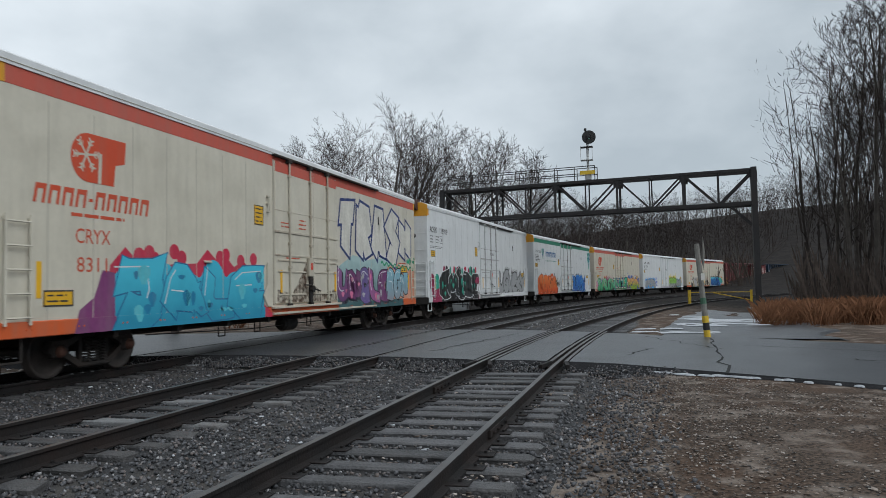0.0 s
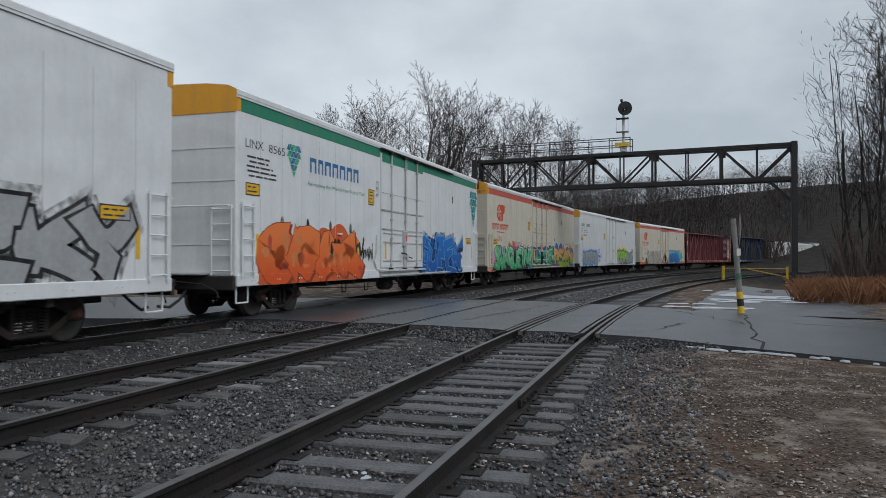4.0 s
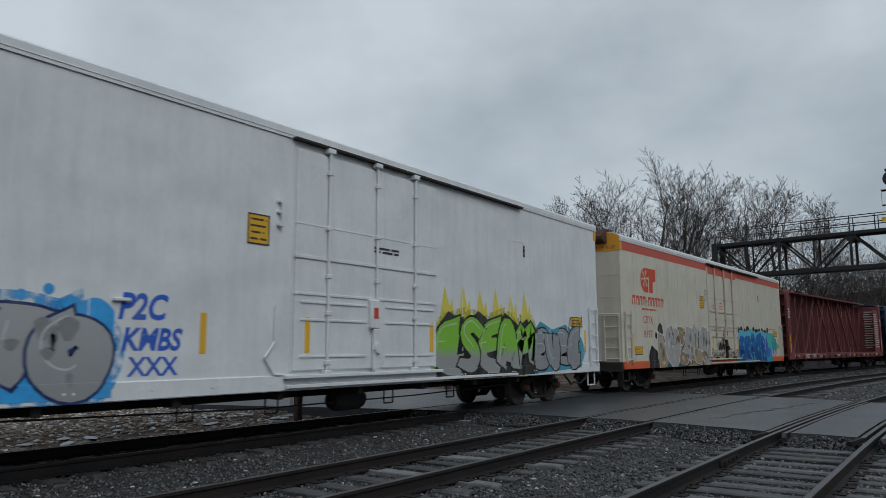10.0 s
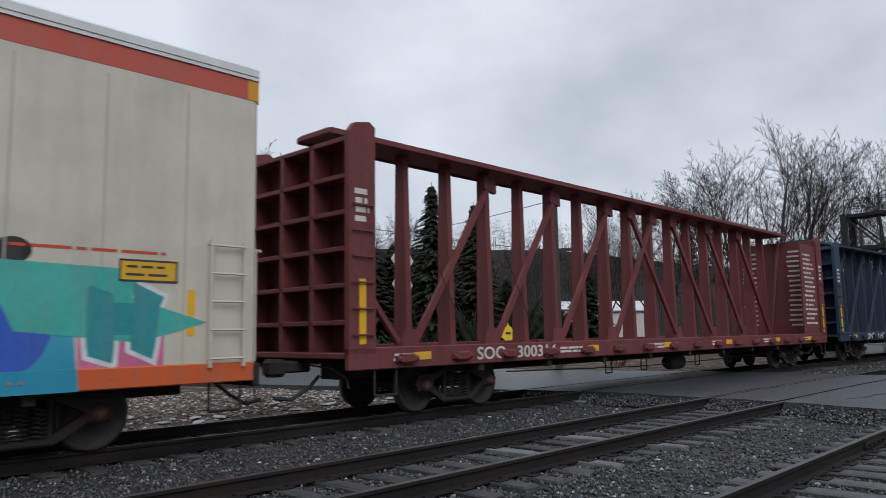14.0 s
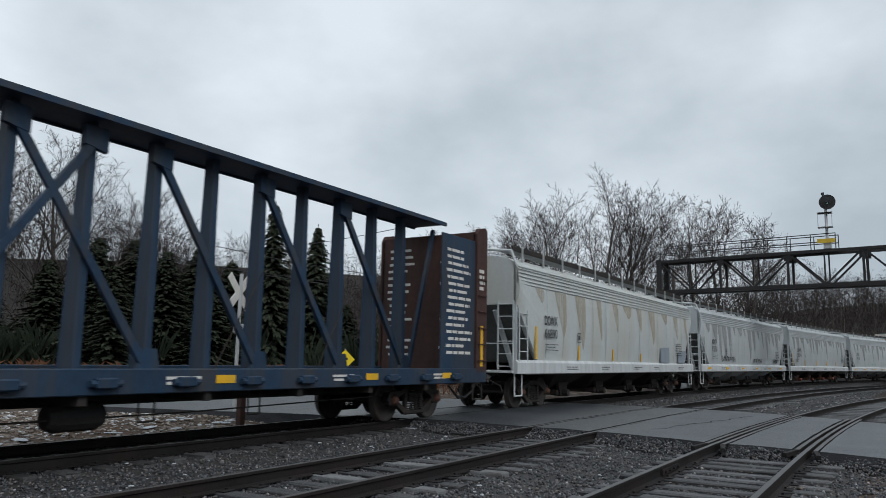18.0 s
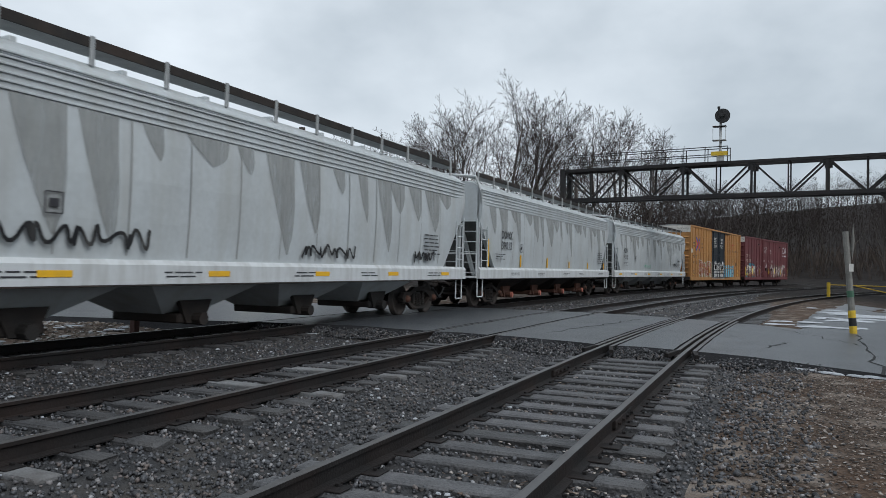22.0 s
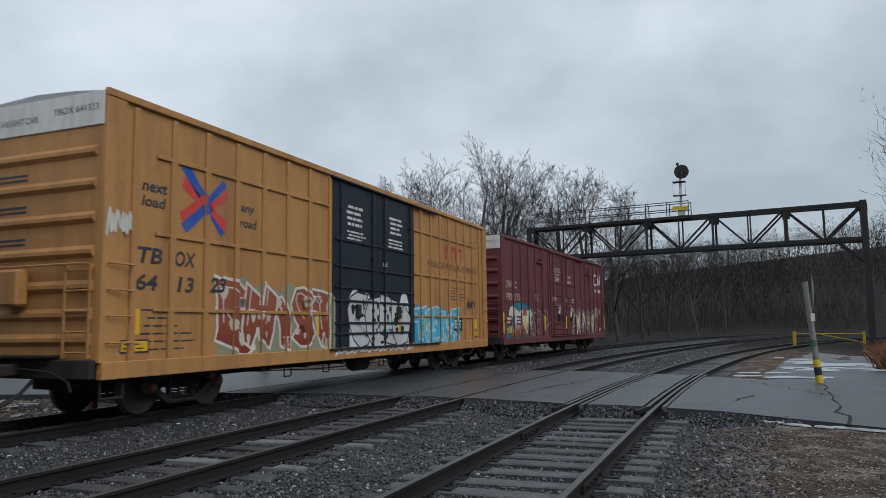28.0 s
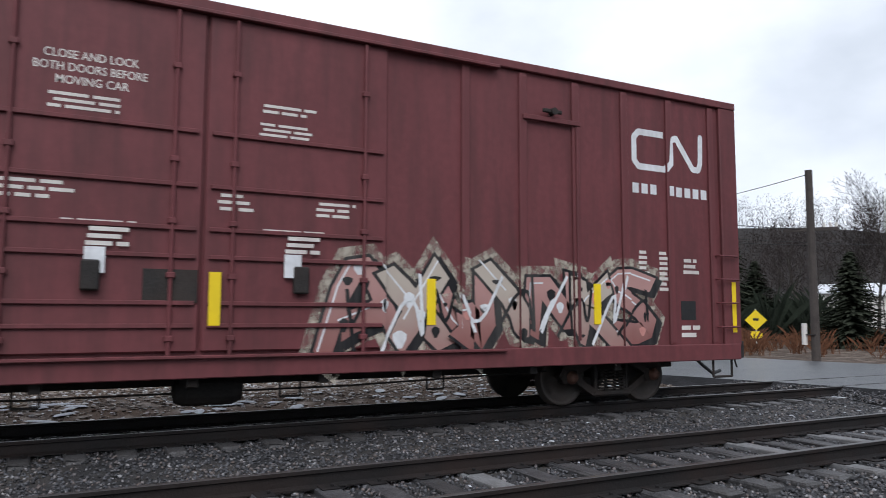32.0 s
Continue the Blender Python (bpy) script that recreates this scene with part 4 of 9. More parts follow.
# letters as broad strokes of the can, in a box 1 wide and 1 high
STROKES = {
    "A": [[(0.0, 0.0), (0.30, 1.0), (0.62, 1.0), (1.0, -0.05)], [(0.18, 0.36), (0.85, 0.34)]],
    "B": [[(0.12, 1.0), (0.08, 0.0)], [(0.0, 0.97), (0.8, 0.95), (0.82, 0.58), (0.2, 0.52)], [(0.3, 0.52), (1.0, 0.48), (0.95, 0.06), (0.0, 0.03)]],
    "C": [[(1.0, 0.88), (0.45, 1.0), (0.02, 0.66), (0.05, 0.22), (0.5, 0.0), (1.05, 0.18)]],
    "D": [[(0.15, 1.0), (0.12, 0.0)], [(-0.05, 1.0), (0.62, 0.95), (1.0, 0.55), (0.75, 0.08), (0.0, 0.02)]],
    "E": [[(1.0, 1.0), (0.1, 0.92), (0.06, 0.05), (1.08, 0.0)], [(0.1, 0.5), (0.85, 0.56)]],
    "G": [[(1.0, 0.9), (0.4, 1.0), (0.0, 0.55), (0.3, 0.0), (0.98, 0.08), (0.95, 0.48), (0.5, 0.45)]],
    "H": [[(0.05, 1.0), (0.1, -0.02)], [(0.92, 1.04), (0.9, 0.0)], [(0.0, 0.5), (1.0, 0.54)]],
    "I": [[(0.35, 1.02), (0.6, 0.5), (0.45, -0.02)]],
    "J": [[(0.0, 0.98), (1.05, 1.0)], [(0.72, 1.0), (0.75, 0.2), (0.4, 0.0), (-0.05, 0.22)]],
    "K": [[(0.12, 1.02), (0.1, -0.04)], [(1.05, 1.04), (0.25, 0.46), (0.5, 0.42), (1.08, -0.06)]],
    "L": [[(0.15, 1.05), (0.08, 0.06), (1.1, 0.0)]],
    "M": [[(-0.02, 0.0), (0.14, 1.0), (0.5, 0.4), (0.86, 1.03), (1.04, -0.03)]],
    "N": [[(0.02, -0.04), (0.06, 1.0), (0.92, 0.06), (0.98, 1.06)]],
    "O": [[(0.5, 1.0), (0.06, 0.72), (0.1, 0.2), (0.55, 0.0), (0.96, 0.3), (0.92, 0.78), (0.45, 1.0)]],
    "P": [[(0.14, 1.0), (0.08, -0.06)], [(-0.04, 0.96), (0.82, 0.96), (0.95, 0.62), (0.2, 0.46)]],
    "R": [[(0.14, 1.0), (0.06, -0.04)], [(-0.06, 0.97), (0.8, 0.95), (0.9, 0.62), (0.3, 0.5)], [(0.35, 0.52), (1.06, -0.06)]],
    "S": [[(1.05, 0.86), (0.5, 1.02), (0.06, 0.76), (0.9, 0.34), (0.6, 0.0), (-0.06, 0.1)]],
    "T": [[(-0.08, 0.92), (1.08, 1.0)], [(0.52, 0.95), (0.42, -0.06)]],
    "U": [[(0.04, 1.03), (0.08, 0.25), (0.5, 0.0), (0.92, 0.22), (0.95, 1.0)]],
    "V": [[(-0.05, 1.02), (0.42, 0.0), (0.58, 0.0), (1.08, 1.04)]],
    "W": [[(-0.05, 1.0), (0.24, 0.0), (0.5, 0.62), (0.76, 0.0), (1.06, 1.04)]],
    "X": [[(0.0, 1.0), (1.05, -0.03)], [(1.02, 1.04), (-0.04, 0.0)]],
    "Z": [[(-0.02, 0.94), (1.04, 1.0), (0.02, 0.08), (1.08, 0.0)]],
    "Y": [[(-0.02, 1.0), (0.5, 0.45), (1.04, 1.04)], [(0.5, 0.5), (0.4, -0.05)]],
}


def ribbon(pts, half, ends=0.0):
    """A band of paint along a line, mitred at its bends, as points and faces in y and z. half is its half width, or one for each point."""
    p = [Vector(q) for q in pts]
    halves = half if isinstance(half, list) else [half] * len(p)
    left, right = [], []
    for k, q in enumerate(p):
        d0 = (q - p[k - 1]).normalized() if k else (p[1] - p[0]).normalized()
        d1 = (p[k + 1] - q).normalized() if k < len(p) - 1 else d0
        t = (d0 + d1)
        t = t.normalized() if t.length > 0.3 else d0
        n = Vector((-t.y, t.x))
        m = min(1.0 / max(n.dot(Vector((-d0.y, d0.x))), 0.45), 1.9)
        q = q - t * ends if k == 0 else q + t * ends if k == len(p) - 1 else q
        w = halves[k] * (m if 0 < k < len(p) - 1 else 1.0)
        slant = t * halves[k] * 0.35 * (1 if k in (0, len(p) - 1) else 0)
        left.append(q + n * w + slant)
        right.append(q - n * w - slant)
    n = len(p)
    return [(0, v.x, v.y) for v in left + right], [(k, k + 1, n + k + 1, n + k) for k in range(n - 1)]


def smooth_line(line, times):
    for _ in range(times):
        line = [line[0]] + [((1 - f) * a[0] + f * b[0], (1 - f) * a[1] + f * b[1]) for a, b in zip(line, line[1:]) for f in (0.25, 0.75)] + [line[-1]]
    return line


def graffiti(car, word, y0, y1, z0, z1, fills, outline, back=None, seed=0, x=HALF, edge=0.06, steps=(), drops=None, shine=None, wild=1.0, label="spray-painted graffiti letters", sill=None, fat=0.15, soft=1, fit=1.13, cast=None, haze=None, drips=0):
    """Broad overlapping letters: a mist of overspray, a cloud of colour, a cast side, an outline, a fill for each letter, spots, glints and drips."""
    rng = random.Random(seed)
    n = len(word)

    def put(name, s, material, dx, lab=""):
        s.v = [(x + dx + a, b, c) for a, b, c in s.v]
        s = drape(s.v, s.f, x + dx, steps, sill) if steps or sill else s
        return part(name, s, material, car, lab)

    if back:
        for k, material in enumerate(back if isinstance(back, (list, tuple)) else [back]):
            g = 0.12 - 0.05 * k
            cl = cloud(rng, y0 - g, y1 + g, z0 - 0.01, z1 + 0.14 - 0.06 * k, max(4, int(n * 1.6)))
            put("graffiti_background", cl, material, 0.0035 + 0.0006 * k, "cloud of spray paint")
    step = (y1 - y0) / n
    for k, ch in enumerate(word):
        tall = (z1 - z0) * rng.uniform(0.86, 1.0)
        base = z0 + (z1 - z0 - tall) * rng.uniform(0.0, 0.6)
        wide, lean = step * fit * rng.uniform(0.92, 1.08), wild * rng.uniform(-0.20, 0.20)
        mid = y0 + step * (k + 0.5)
        turn = wild * rng.uniform(-0.10, 0.10)
        half = min(fat * tall * rng.uniform(0.9, 1.15), 0.27 * wide)
        lines, widths = [], []
        for path in STROKES[ch]:
            line = []
            for u, w in path:
                yy = (u - 0.5) * (wide - half) + rng.gauss(0, 0.03 * wild) * wide
                zz = (w - 0.5) * (tall - 1.6 * half) + rng.gauss(0, 0.03 * wild) * tall
                line.append((mid + yy + lean * zz, base + tall / 2 + zz + turn * yy))
            line = smooth_line(line, soft)
            m = len(line) - 1
            start, end, swell = rng.uniform(0.75, 1.3), rng.choice((0.45, 0.8, 1.35)), rng.uniform(0.9, 1.2)
            taper = wild > 0.7
            widths.append([half * ((start + (end - start) * q / m) * (1 - math.sin(math.pi * q / m)) + swell * math.sin(math.pi * q / m) if taper else 1.0) for q in range(m + 1)])
            lines.append(line)
        lift = 0.0018 * (k % 2)
        rim, face, glint, side, fog = Shape(), Shape(), Shape(), Shape(), Shape()
        for q, (line, w) in enumerate(zip(lines, widths)):
            v, f = ribbon(line, [e + edge for e in w], edge)
            rim.add([(0.0003 * q, b, c) for a, b, c in v], f)
            v, f = ribbon(line, w, 0.0)
            face.add([(0.0003 * q, b, c) for a, b, c in v], f)
            if cast:
                v, f = ribbon([(a + 0.09, b - 0.06) for a, b in line], [e + edge * 0.9 for e in w], edge)
                side.add([(0.0002 * q, b, c) for a, b, c in v], f)
            if haze:
                v, f = ribbon(line, [e + edge + 0.13 for e in w], edge + 0.13)
                fog.add([(0.0001 * q, b, c) for a, b, c in v], f)
            if shine:
                v, f = ribbon([(b - 0.35 * half, c + 0.5 * half) for b, c in line[: max(3, int(len(line) * 0.6))]], 0.013)
                glint.add(v, f)
        if haze:
            put("graffiti_mist", fog, haze, 0.0030 + 0.0001 * (k % 2), "thin mist of overspray")
        if cast:
            put("graffiti_side", side, cast, 0.0046 + 0.0004 * (k % 2), "cast side of a painted letter")
        put("graffiti_outline", rim, outline, 0.0055 + lift)
        put("graffiti_letter", face, fills[k % len(fills)], 0.0066 + lift, label)
        if shine:
            put("graffiti_highlight", glint, shine, 0.0078 + lift)
        if drops:
            for _ in range(5):
                q = rng.randrange(len(lines))
                line = lines[q]
                p = rng.randrange(len(line) - 1)
                f = rng.uniform(0.2, 0.8)
                yy, zz = line[p][0] + (line[p + 1][0] - line[p][0]) * f, line[p][1] + (line[p + 1][1] - line[p][1]) * f
                ww, hh = half * rng.uniform(0.15, 0.6), half * rng.uniform(0.15, 0.7)
                d = Shape().add([(0, yy + ww * math.cos(a) * (1 + 0.3 * math.sin(3 * a)), zz + hh * math.sin(a)) for a in [0.63 * i for i in range(10)]], [tuple(range(10))])
                put("graffiti_shade", d, rng.choice(drops), 0.0084 + lift)
        for _ in range(drips):
            line = rng.choice(lines)
            a, b = min(line, key=lambda q: q[1] + rng.uniform(0, 0.4))
            run = rng.uniform(0.08, 0.3)
            put("graffiti_drip", Shape().add([(0, a - 0.012, b - half), (0, a + 0.012, b - half), (0, a + 0.005, b - half - run), (0, a - 0.005, b - half - run)], [(0, 1, 2, 3)]), outline, 0.0052, "run of wet paint")


def field(car, pts, material, dx=0.003, x=HALF, sill=None, steps=(), label="field of spray paint"):
    """A flat field of paint with any outline, in y and z."""
    s = Shape().add([(x + dx, a, b) for a, b in pts], [tuple(range(len(pts)))])
    s = drape(s.v, s.f, x + dx, steps, sill) if sill or steps else s
    return part("graffiti_background", s, material, car, label)


def blob(yc, zc, ry, rz=None, n=20):
    return [(yc + ry * math.cos(6.2832 * k / n), zc + (rz or ry) * math.sin(6.2832 * k / n)) for k in range(n)]


def tag(car, y0, y1, z0, z1, material, seed=0, x=HALF, r=0.022, loops=5, steps=()):
    """A scrawled signature in one spray line."""
    rng, s = random.Random(seed), Shape()
    pts = []
    n = loops * 4
    for k in range(n):
        u = k / (n - 1)
        pts.append((y0 + (y1 - y0) * min(max(u + rng.uniform(-0.5, 0.5) / loops, 0), 1), (z0, z1)[k % 2] * 0.75 + rng.uniform(z0, z1) * 0.25))
    # round the scrawl off
    for _ in range(2):
        pts = [pts[0]] + [((1 - f) * a[0] + f * b[0], (1 - f) * a[1] + f * b[1]) for a, b in zip(pts, pts[1:]) for f in (0.25, 0.75)] + [pts[-1]]
    v, f = ribbon(pts, r)
    s.add([(x + 0.0072 + 0.00001 * k, b, c) for k, (a, b, c) in enumerate(v)], f)
    if steps:
        s = drape(s.v, s.f, x, steps)
    return part("graffiti_tag", s, material, car, "scrawled spray-paint tag")


SPRAY = {}


def spray(r, g, b):
    key = (r, g, b)
    if key not in SPRAY:
        SPRAY[key] = mat("spray_paint", key, 0.6, var=0.16, scale=1.3, fine=12, bump=0.0, amount=0.2, streak=3.0, dirt=(0.25, 0.24, 0.22), spec=0.3)
    return SPRAY[key]


def mist(r, g, b, amount=0.55, least=0.0, runs=False):
    """Thin overspray through which the car's own paint shows."""
    key = ("mist", r, g, b, amount)
    if key not in SPRAY:
        m = mat("overspray_mist", (r, g, b), 0.7, var=0.1, scale=2, fine=20, bump=0.0, spec=0.2)
        n, l = m.node_tree.nodes, m.node_tree.links
        co, tx, mr = n.new("ShaderNodeTexCoord"), n.new("ShaderNodeTexNoise"), n.new("ShaderNodeMapRange")
        tx.inputs["Scale"].default_value, tx.inputs["Detail"].default_value = 7.0, 6
        mr.inputs["From Min"].default_value, mr.inputs["From Max"].default_value = 0.35, 0.68
        mr.inputs["To Min"].default_value, mr.inputs["To Max"].default_value = least, amount
        stretch = n.new("ShaderNodeMapping")
        stretch.inputs["Scale"].default_value = (1.0, 0.8, 0.12) if runs else (1.0, 1.0, 1.0)
        l.new(co.outputs["Object"], stretch.inputs["Vector"])
        l.new(stretch.outputs["Vector"], tx.inputs["Vector"])
        l.new(tx.outputs["Fac"], mr.inputs["Value"])
        l.new(mr.outputs["Result"], n["Principled BSDF"].inputs["Alpha"])
        SPRAY[key] = m
    return SPRAY[key]


def fade(low, high, z0, z1):
    """Spray paint that blends from one colour to another up the car's side."""
    key = (low, high, z0, z1)
    if key not in SPRAY:
        m = mat("faded_spray_paint", low, 0.6, var=0.14, scale=1.3, fine=12, bump=0.0, spec=0.3)
        n, l = m.node_tree.nodes, m.node_tree.links
        b = n["Principled BSDF"]
        co, sep, rng_, mx, tone = n.new("ShaderNodeTexCoord"), n.new("ShaderNodeSeparateXYZ"), n.new("ShaderNodeMapRange"), n.new("ShaderNodeMixRGB"), n.new("ShaderNodeTexNoise")
        tone.inputs["Scale"].default_value = 2.5
        add = n.new("ShaderNodeMath")
        add.operation = "MULTIPLY_ADD"
        add.inputs[1].default_value = 0.5 * (z1 - z0)
        rng_.inputs["From Min"].default_value, rng_.inputs["From Max"].default_value = z0 + 0.25 * (z1 - z0), z1 + 0.25 * (z1 - z0)
        mx.inputs["Color1"].default_value, mx.inputs["Color2"].default_value = (*low, 1), (*high, 1)
        l.new(co.outputs["Object"], sep.inputs[0])
        l.new(co.outputs["Object"], tone.inputs["Vector"])
        l.new(tone.outputs["Fac"], add.inputs[0])
        l.new(sep.outputs["Z"], add.inputs[2])
        l.new(add.outputs[0], rng_.inputs["Value"])
        l.new(rng_.outputs["Result"], mx.inputs["Fac"])
        l.new(mx.outputs["Color"], b.inputs["Base Color"])
        SPRAY[key] = m
    return SPRAY[key]


BLK, WHT = spray(0.012, 0.012, 0.014), spray(0.68, 0.70, 0.72)


# ---- insulated cars ----
def reefer(label, length, front, body, band=None, cap_parts=True, sill=None, clean=False, crest=None):
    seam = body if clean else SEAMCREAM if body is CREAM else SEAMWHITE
    gear = body if clean else GRIMECREAM if body is CREAM else GRIMEWHITE
    car = thing("refrigerator_car", label, "freight car", "cars of the train")
    CARS.append((car, front, length))
    h, y0, y1 = HALF, -length / 2, length / 2
    base, top = 1.02, 5.09
    shell = Shape().box(-h, h, y0, y1, base, top, 0.03)
    part("body", shell, body, car, smooth=False)
    roof = [(-h - 0.025, 5.07), (-h - 0.025, 5.235), (-h + 0.03, 5.275), (-h * 0.86, 5.36), (-h * 0.5, 5.43), (0, 5.46), (h * 0.5, 5.43), (h * 0.86, 5.36), (h - 0.03, 5.275), (h + 0.025, 5.235), (h + 0.025, 5.07)]
    part("roof", Shape().plate(roof, 1, y0 - 0.01, y1 + 0.01), WHITE, car, "white rounded roof")
    sillm = sill or body
    sill_s = Shape().box(h - 0.10, h + 0.03, y0 + 0.02, y1 - 0.02, 0.80, 1.06, 0.015)
    part("side_sill", sill_s, sillm, car)
    part("side_sill", Shape().box(-h - 0.03, -h + 0.10, y0 + 0.02, y1 - 0.02, 0.80, 1.06, 0.015), sillm, car)
    rivet = Shape().tube((h + 0.026, 0, 0.93), (h + 0.042, 0, 0.93), 0.02, 6).mesh("rivet", sillm)
    for k in range(int(length / 1.1)):
        for d in (0, 0.12):
            part("rivet", rivet, None, car, m=pose(0, y0 + 0.6 + 1.1 * k + d, 0))
    if band:
        part("color_band", Shape().box(h - 0.01, h + 0.004, y0 + 0.01, y1 - 0.01, 4.77, 5.07, 0.001), band, car, "painted band below the roof")
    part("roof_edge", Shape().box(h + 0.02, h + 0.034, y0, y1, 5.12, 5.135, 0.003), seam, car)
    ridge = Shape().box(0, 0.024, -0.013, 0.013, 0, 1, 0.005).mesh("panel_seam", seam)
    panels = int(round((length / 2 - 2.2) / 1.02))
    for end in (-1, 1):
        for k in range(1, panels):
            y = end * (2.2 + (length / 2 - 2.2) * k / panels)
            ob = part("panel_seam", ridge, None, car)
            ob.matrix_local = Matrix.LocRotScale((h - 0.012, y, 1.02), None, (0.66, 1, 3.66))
    # plug door with its tracks, rods and locks
    da, db = -1.85, 2.15
    door = part("plug_door", Shape().box(h - 0.02, h + 0.055, da, db, 1.12, 4.93, 0.02), body, car, "wide plug door with locking rods")
    if band:
        part("door_band", Shape().box(h + 0.05, h + 0.059, da + 0.01, db - 0.01, 4.65, 4.92, 0.001), band, door)
    for y in (da + 0.75, (da + db) / 2 + 0.06, db - 0.75):
        part("lock_rod", Shape().tube((h + 0.10, y, 1.05), (h + 0.10, y, 5.02), 0.028, 8), gear, door)
        for z in (1.25, 2.1, 2.75, 3.6, 4.6):
            part("rod_bracket", Shape().box(h + 0.05, h + 0.135, y - 0.055, y + 0.055, z - 0.04, z + 0.04, 0.01), gear, door)
    for z, r in ((3.05, 0.03), (2.42, 0.024), (3.62, 0.012)):
        part("door_bar", Shape().box(h + 0.05, h + 0.05 + r, da - 0.03, db + 0.03, z - r, z + r, 0.006), gear, door)
    for ya, yb in ((da + 0.12, (da + db) / 2 - 0.22), ((da + db) / 2 + 0.35, db - 0.1)):
        for z in (1.36, 1.98, 2.28):
            part("door_bar", Shape().box(h + 0.05, h + 0.078, ya, yb, z - 0.022, z + 0.022, 0.006), gear, door)
    mid = (da + db) / 2
    part("lock_box", Shape().box(h + 0.05, h + 0.16, mid - 0.16, mid + 0.10, 1.86, 2.4, 0.02), gear, door, "door lock box")
    part("lock_tag", Shape().box(h + 0.158, h + 0.166, mid - 0.10, mid + 0.03, 2.05, 2.25, 0.002), spray(0.55, 0.05, 0.03), door, "red lock tag")
    part("lock_gear", Shape().box(h + 0.06, h + 0.15, mid - 0.06, mid + 0.08, 1.1, 1.86, 0.02).tube((h + 0.1, mid + 0.02, 1.5), (h + 0.2, mid + 0.02, 1.5), 0.10, 10), STEELDARK if body is CREAM else gear, door)
    part("door_track", Shape().box(h + 0.01, h + 0.12, da - 0.1, db + 3.75, 5.045, 5.095, 0.008), STEELDARK, car, "dark upper door track")
    part("door_sill", Shape().box(h + 0.02, h + 0.15, da - 0.2, db + 0.15, 1.0, 1.06, 0.008).box(h + 0.02, h + 0.10, da - 0.15, db + 3.4, 0.84, 0.90, 0.008), gear, car, "lower door rail")
    part("grab_iron", Shape().bar([(h + 0.08, -2.2, 3.55), (h + 0.08, -2.2, 3.9)], 0.015).box(h, h + 0.08, -2.25, -2.15, 3.5, 3.55, 0.005).box(h, h + 0.08, -2.25, -2.15, 3.72, 3.76, 0.005).box(h, h + 0.08, -2.25, -2.15, 3.9, 3.95, 0.005), gear, car)
    part("pipe", Shape().bar([(h + 0.04, -2.25, 2.2), (h + 0.04, -2.25, 1.6), (h + 0.04, -2.45, 1.35), (h + 0.04, -2.25, 1.08), (h + 0.04, -1.8, 1.05)], 0.02), gear, car)
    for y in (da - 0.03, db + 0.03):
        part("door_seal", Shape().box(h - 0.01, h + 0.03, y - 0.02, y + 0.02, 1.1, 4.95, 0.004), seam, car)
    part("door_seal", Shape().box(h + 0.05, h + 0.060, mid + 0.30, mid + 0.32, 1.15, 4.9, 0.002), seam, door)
    for y in (da + 0.75, (da + db) / 2 + 0.06, db - 0.75):
        part("rod_guide", Shape().box(h + 0.02, h + 0.15, y - 0.09, y + 0.09, 4.96, 5.05, 0.01), STEELDARK if band else gear, door)
        part("rod_foot", Shape().box(h + 0.03, h + 0.14, y - 0.08, y + 0.08, 1.03, 1.12, 0.01), STEELDARK if not clean else gear, door)
    if body is CREAM:
        rust = mist(0.10, 0.055, 0.035, 0.85)
        field(car, [(da + 0.05, 1.14), (da + 0.1, 1.5), (-0.9, 1.38), (-0.35, 1.9), (0.0, 2.3), (0.35, 2.25), (0.5, 1.6), (1.1, 1.34), (db - 0.08, 1.52), (db - 0.05, 1.14)], rust, 0.0025, h + 0.055, label="brown grime run down from the door gear")
    if not clean:
        part("lock_handle", Shape().bar([(h + 0.18, mid - 0.55, 1.62), (h + 0.18, mid - 0.1, 1.62), (h + 0.18, mid + 0.02, 1.5)], 0.022).bar([(h + 0.18, mid + 0.1, 1.5), (h + 0.18, mid + 0.5, 1.44)], 0.02), STEELDARK, door, "dark operating handle")
    hatch = Shape()
    for a, b, c, d in ((5.3, 6.15, 4.18, 4.2), (5.3, 5.32, 3.6, 4.2), (6.13, 6.15, 3.6, 4.2)):
        hatch.box(h - 0.005, h + 0.008, a, b, c, d, 0.002)
    hatch_ob = part("hatch", hatch, body, car, "small inspection hatch")
    part("hatch_slot", Shape().box(h, h + 0.02, 6.05, 6.12, 3.82, 4.12, 0.004), BLACKPAINT, hatch_ob)
    part("vent", Shape().box(h, h + 0.06, -5.05, -4.8, 2.12, 2.17, 0.01), body, car)
    # reflectors
    for y in (y0 + 0.86, -3.6, -1.55, 2.0, 4.4, 7.0, y1 - 0.95):
        lift = 0.06 if da < y < db else 0.0
        patch(car, "reflector", y - 0.055, y + 0.055, 1.42, 2.02, SAFETY, "amber reflector strip", h + lift, 0.006)
    ladder_on_side(car, y0 + 0.16, y0 + 0.64, 1.0, 2.75, body)
    ladder_on_side(car, y1 - 0.70, y1 - 0.2, 1.0, 2.75, body)
    if body is CREAM:
        sign_plate(car, y0 + 0.95, y0 + 1.6, 1.28 if sill else 2.2, 1.55 if sill else 2.47)
    else:
        sign_plate(car, y0 + 0.36, y0 + 0.94, 2.90, 3.19)
    sign_plate(car, y1 - 1.9, y1 - 1.15, 2.1, 2.38)
    sign_plate(car, -2.85, -2.4, 3.15, 3.65, 4)
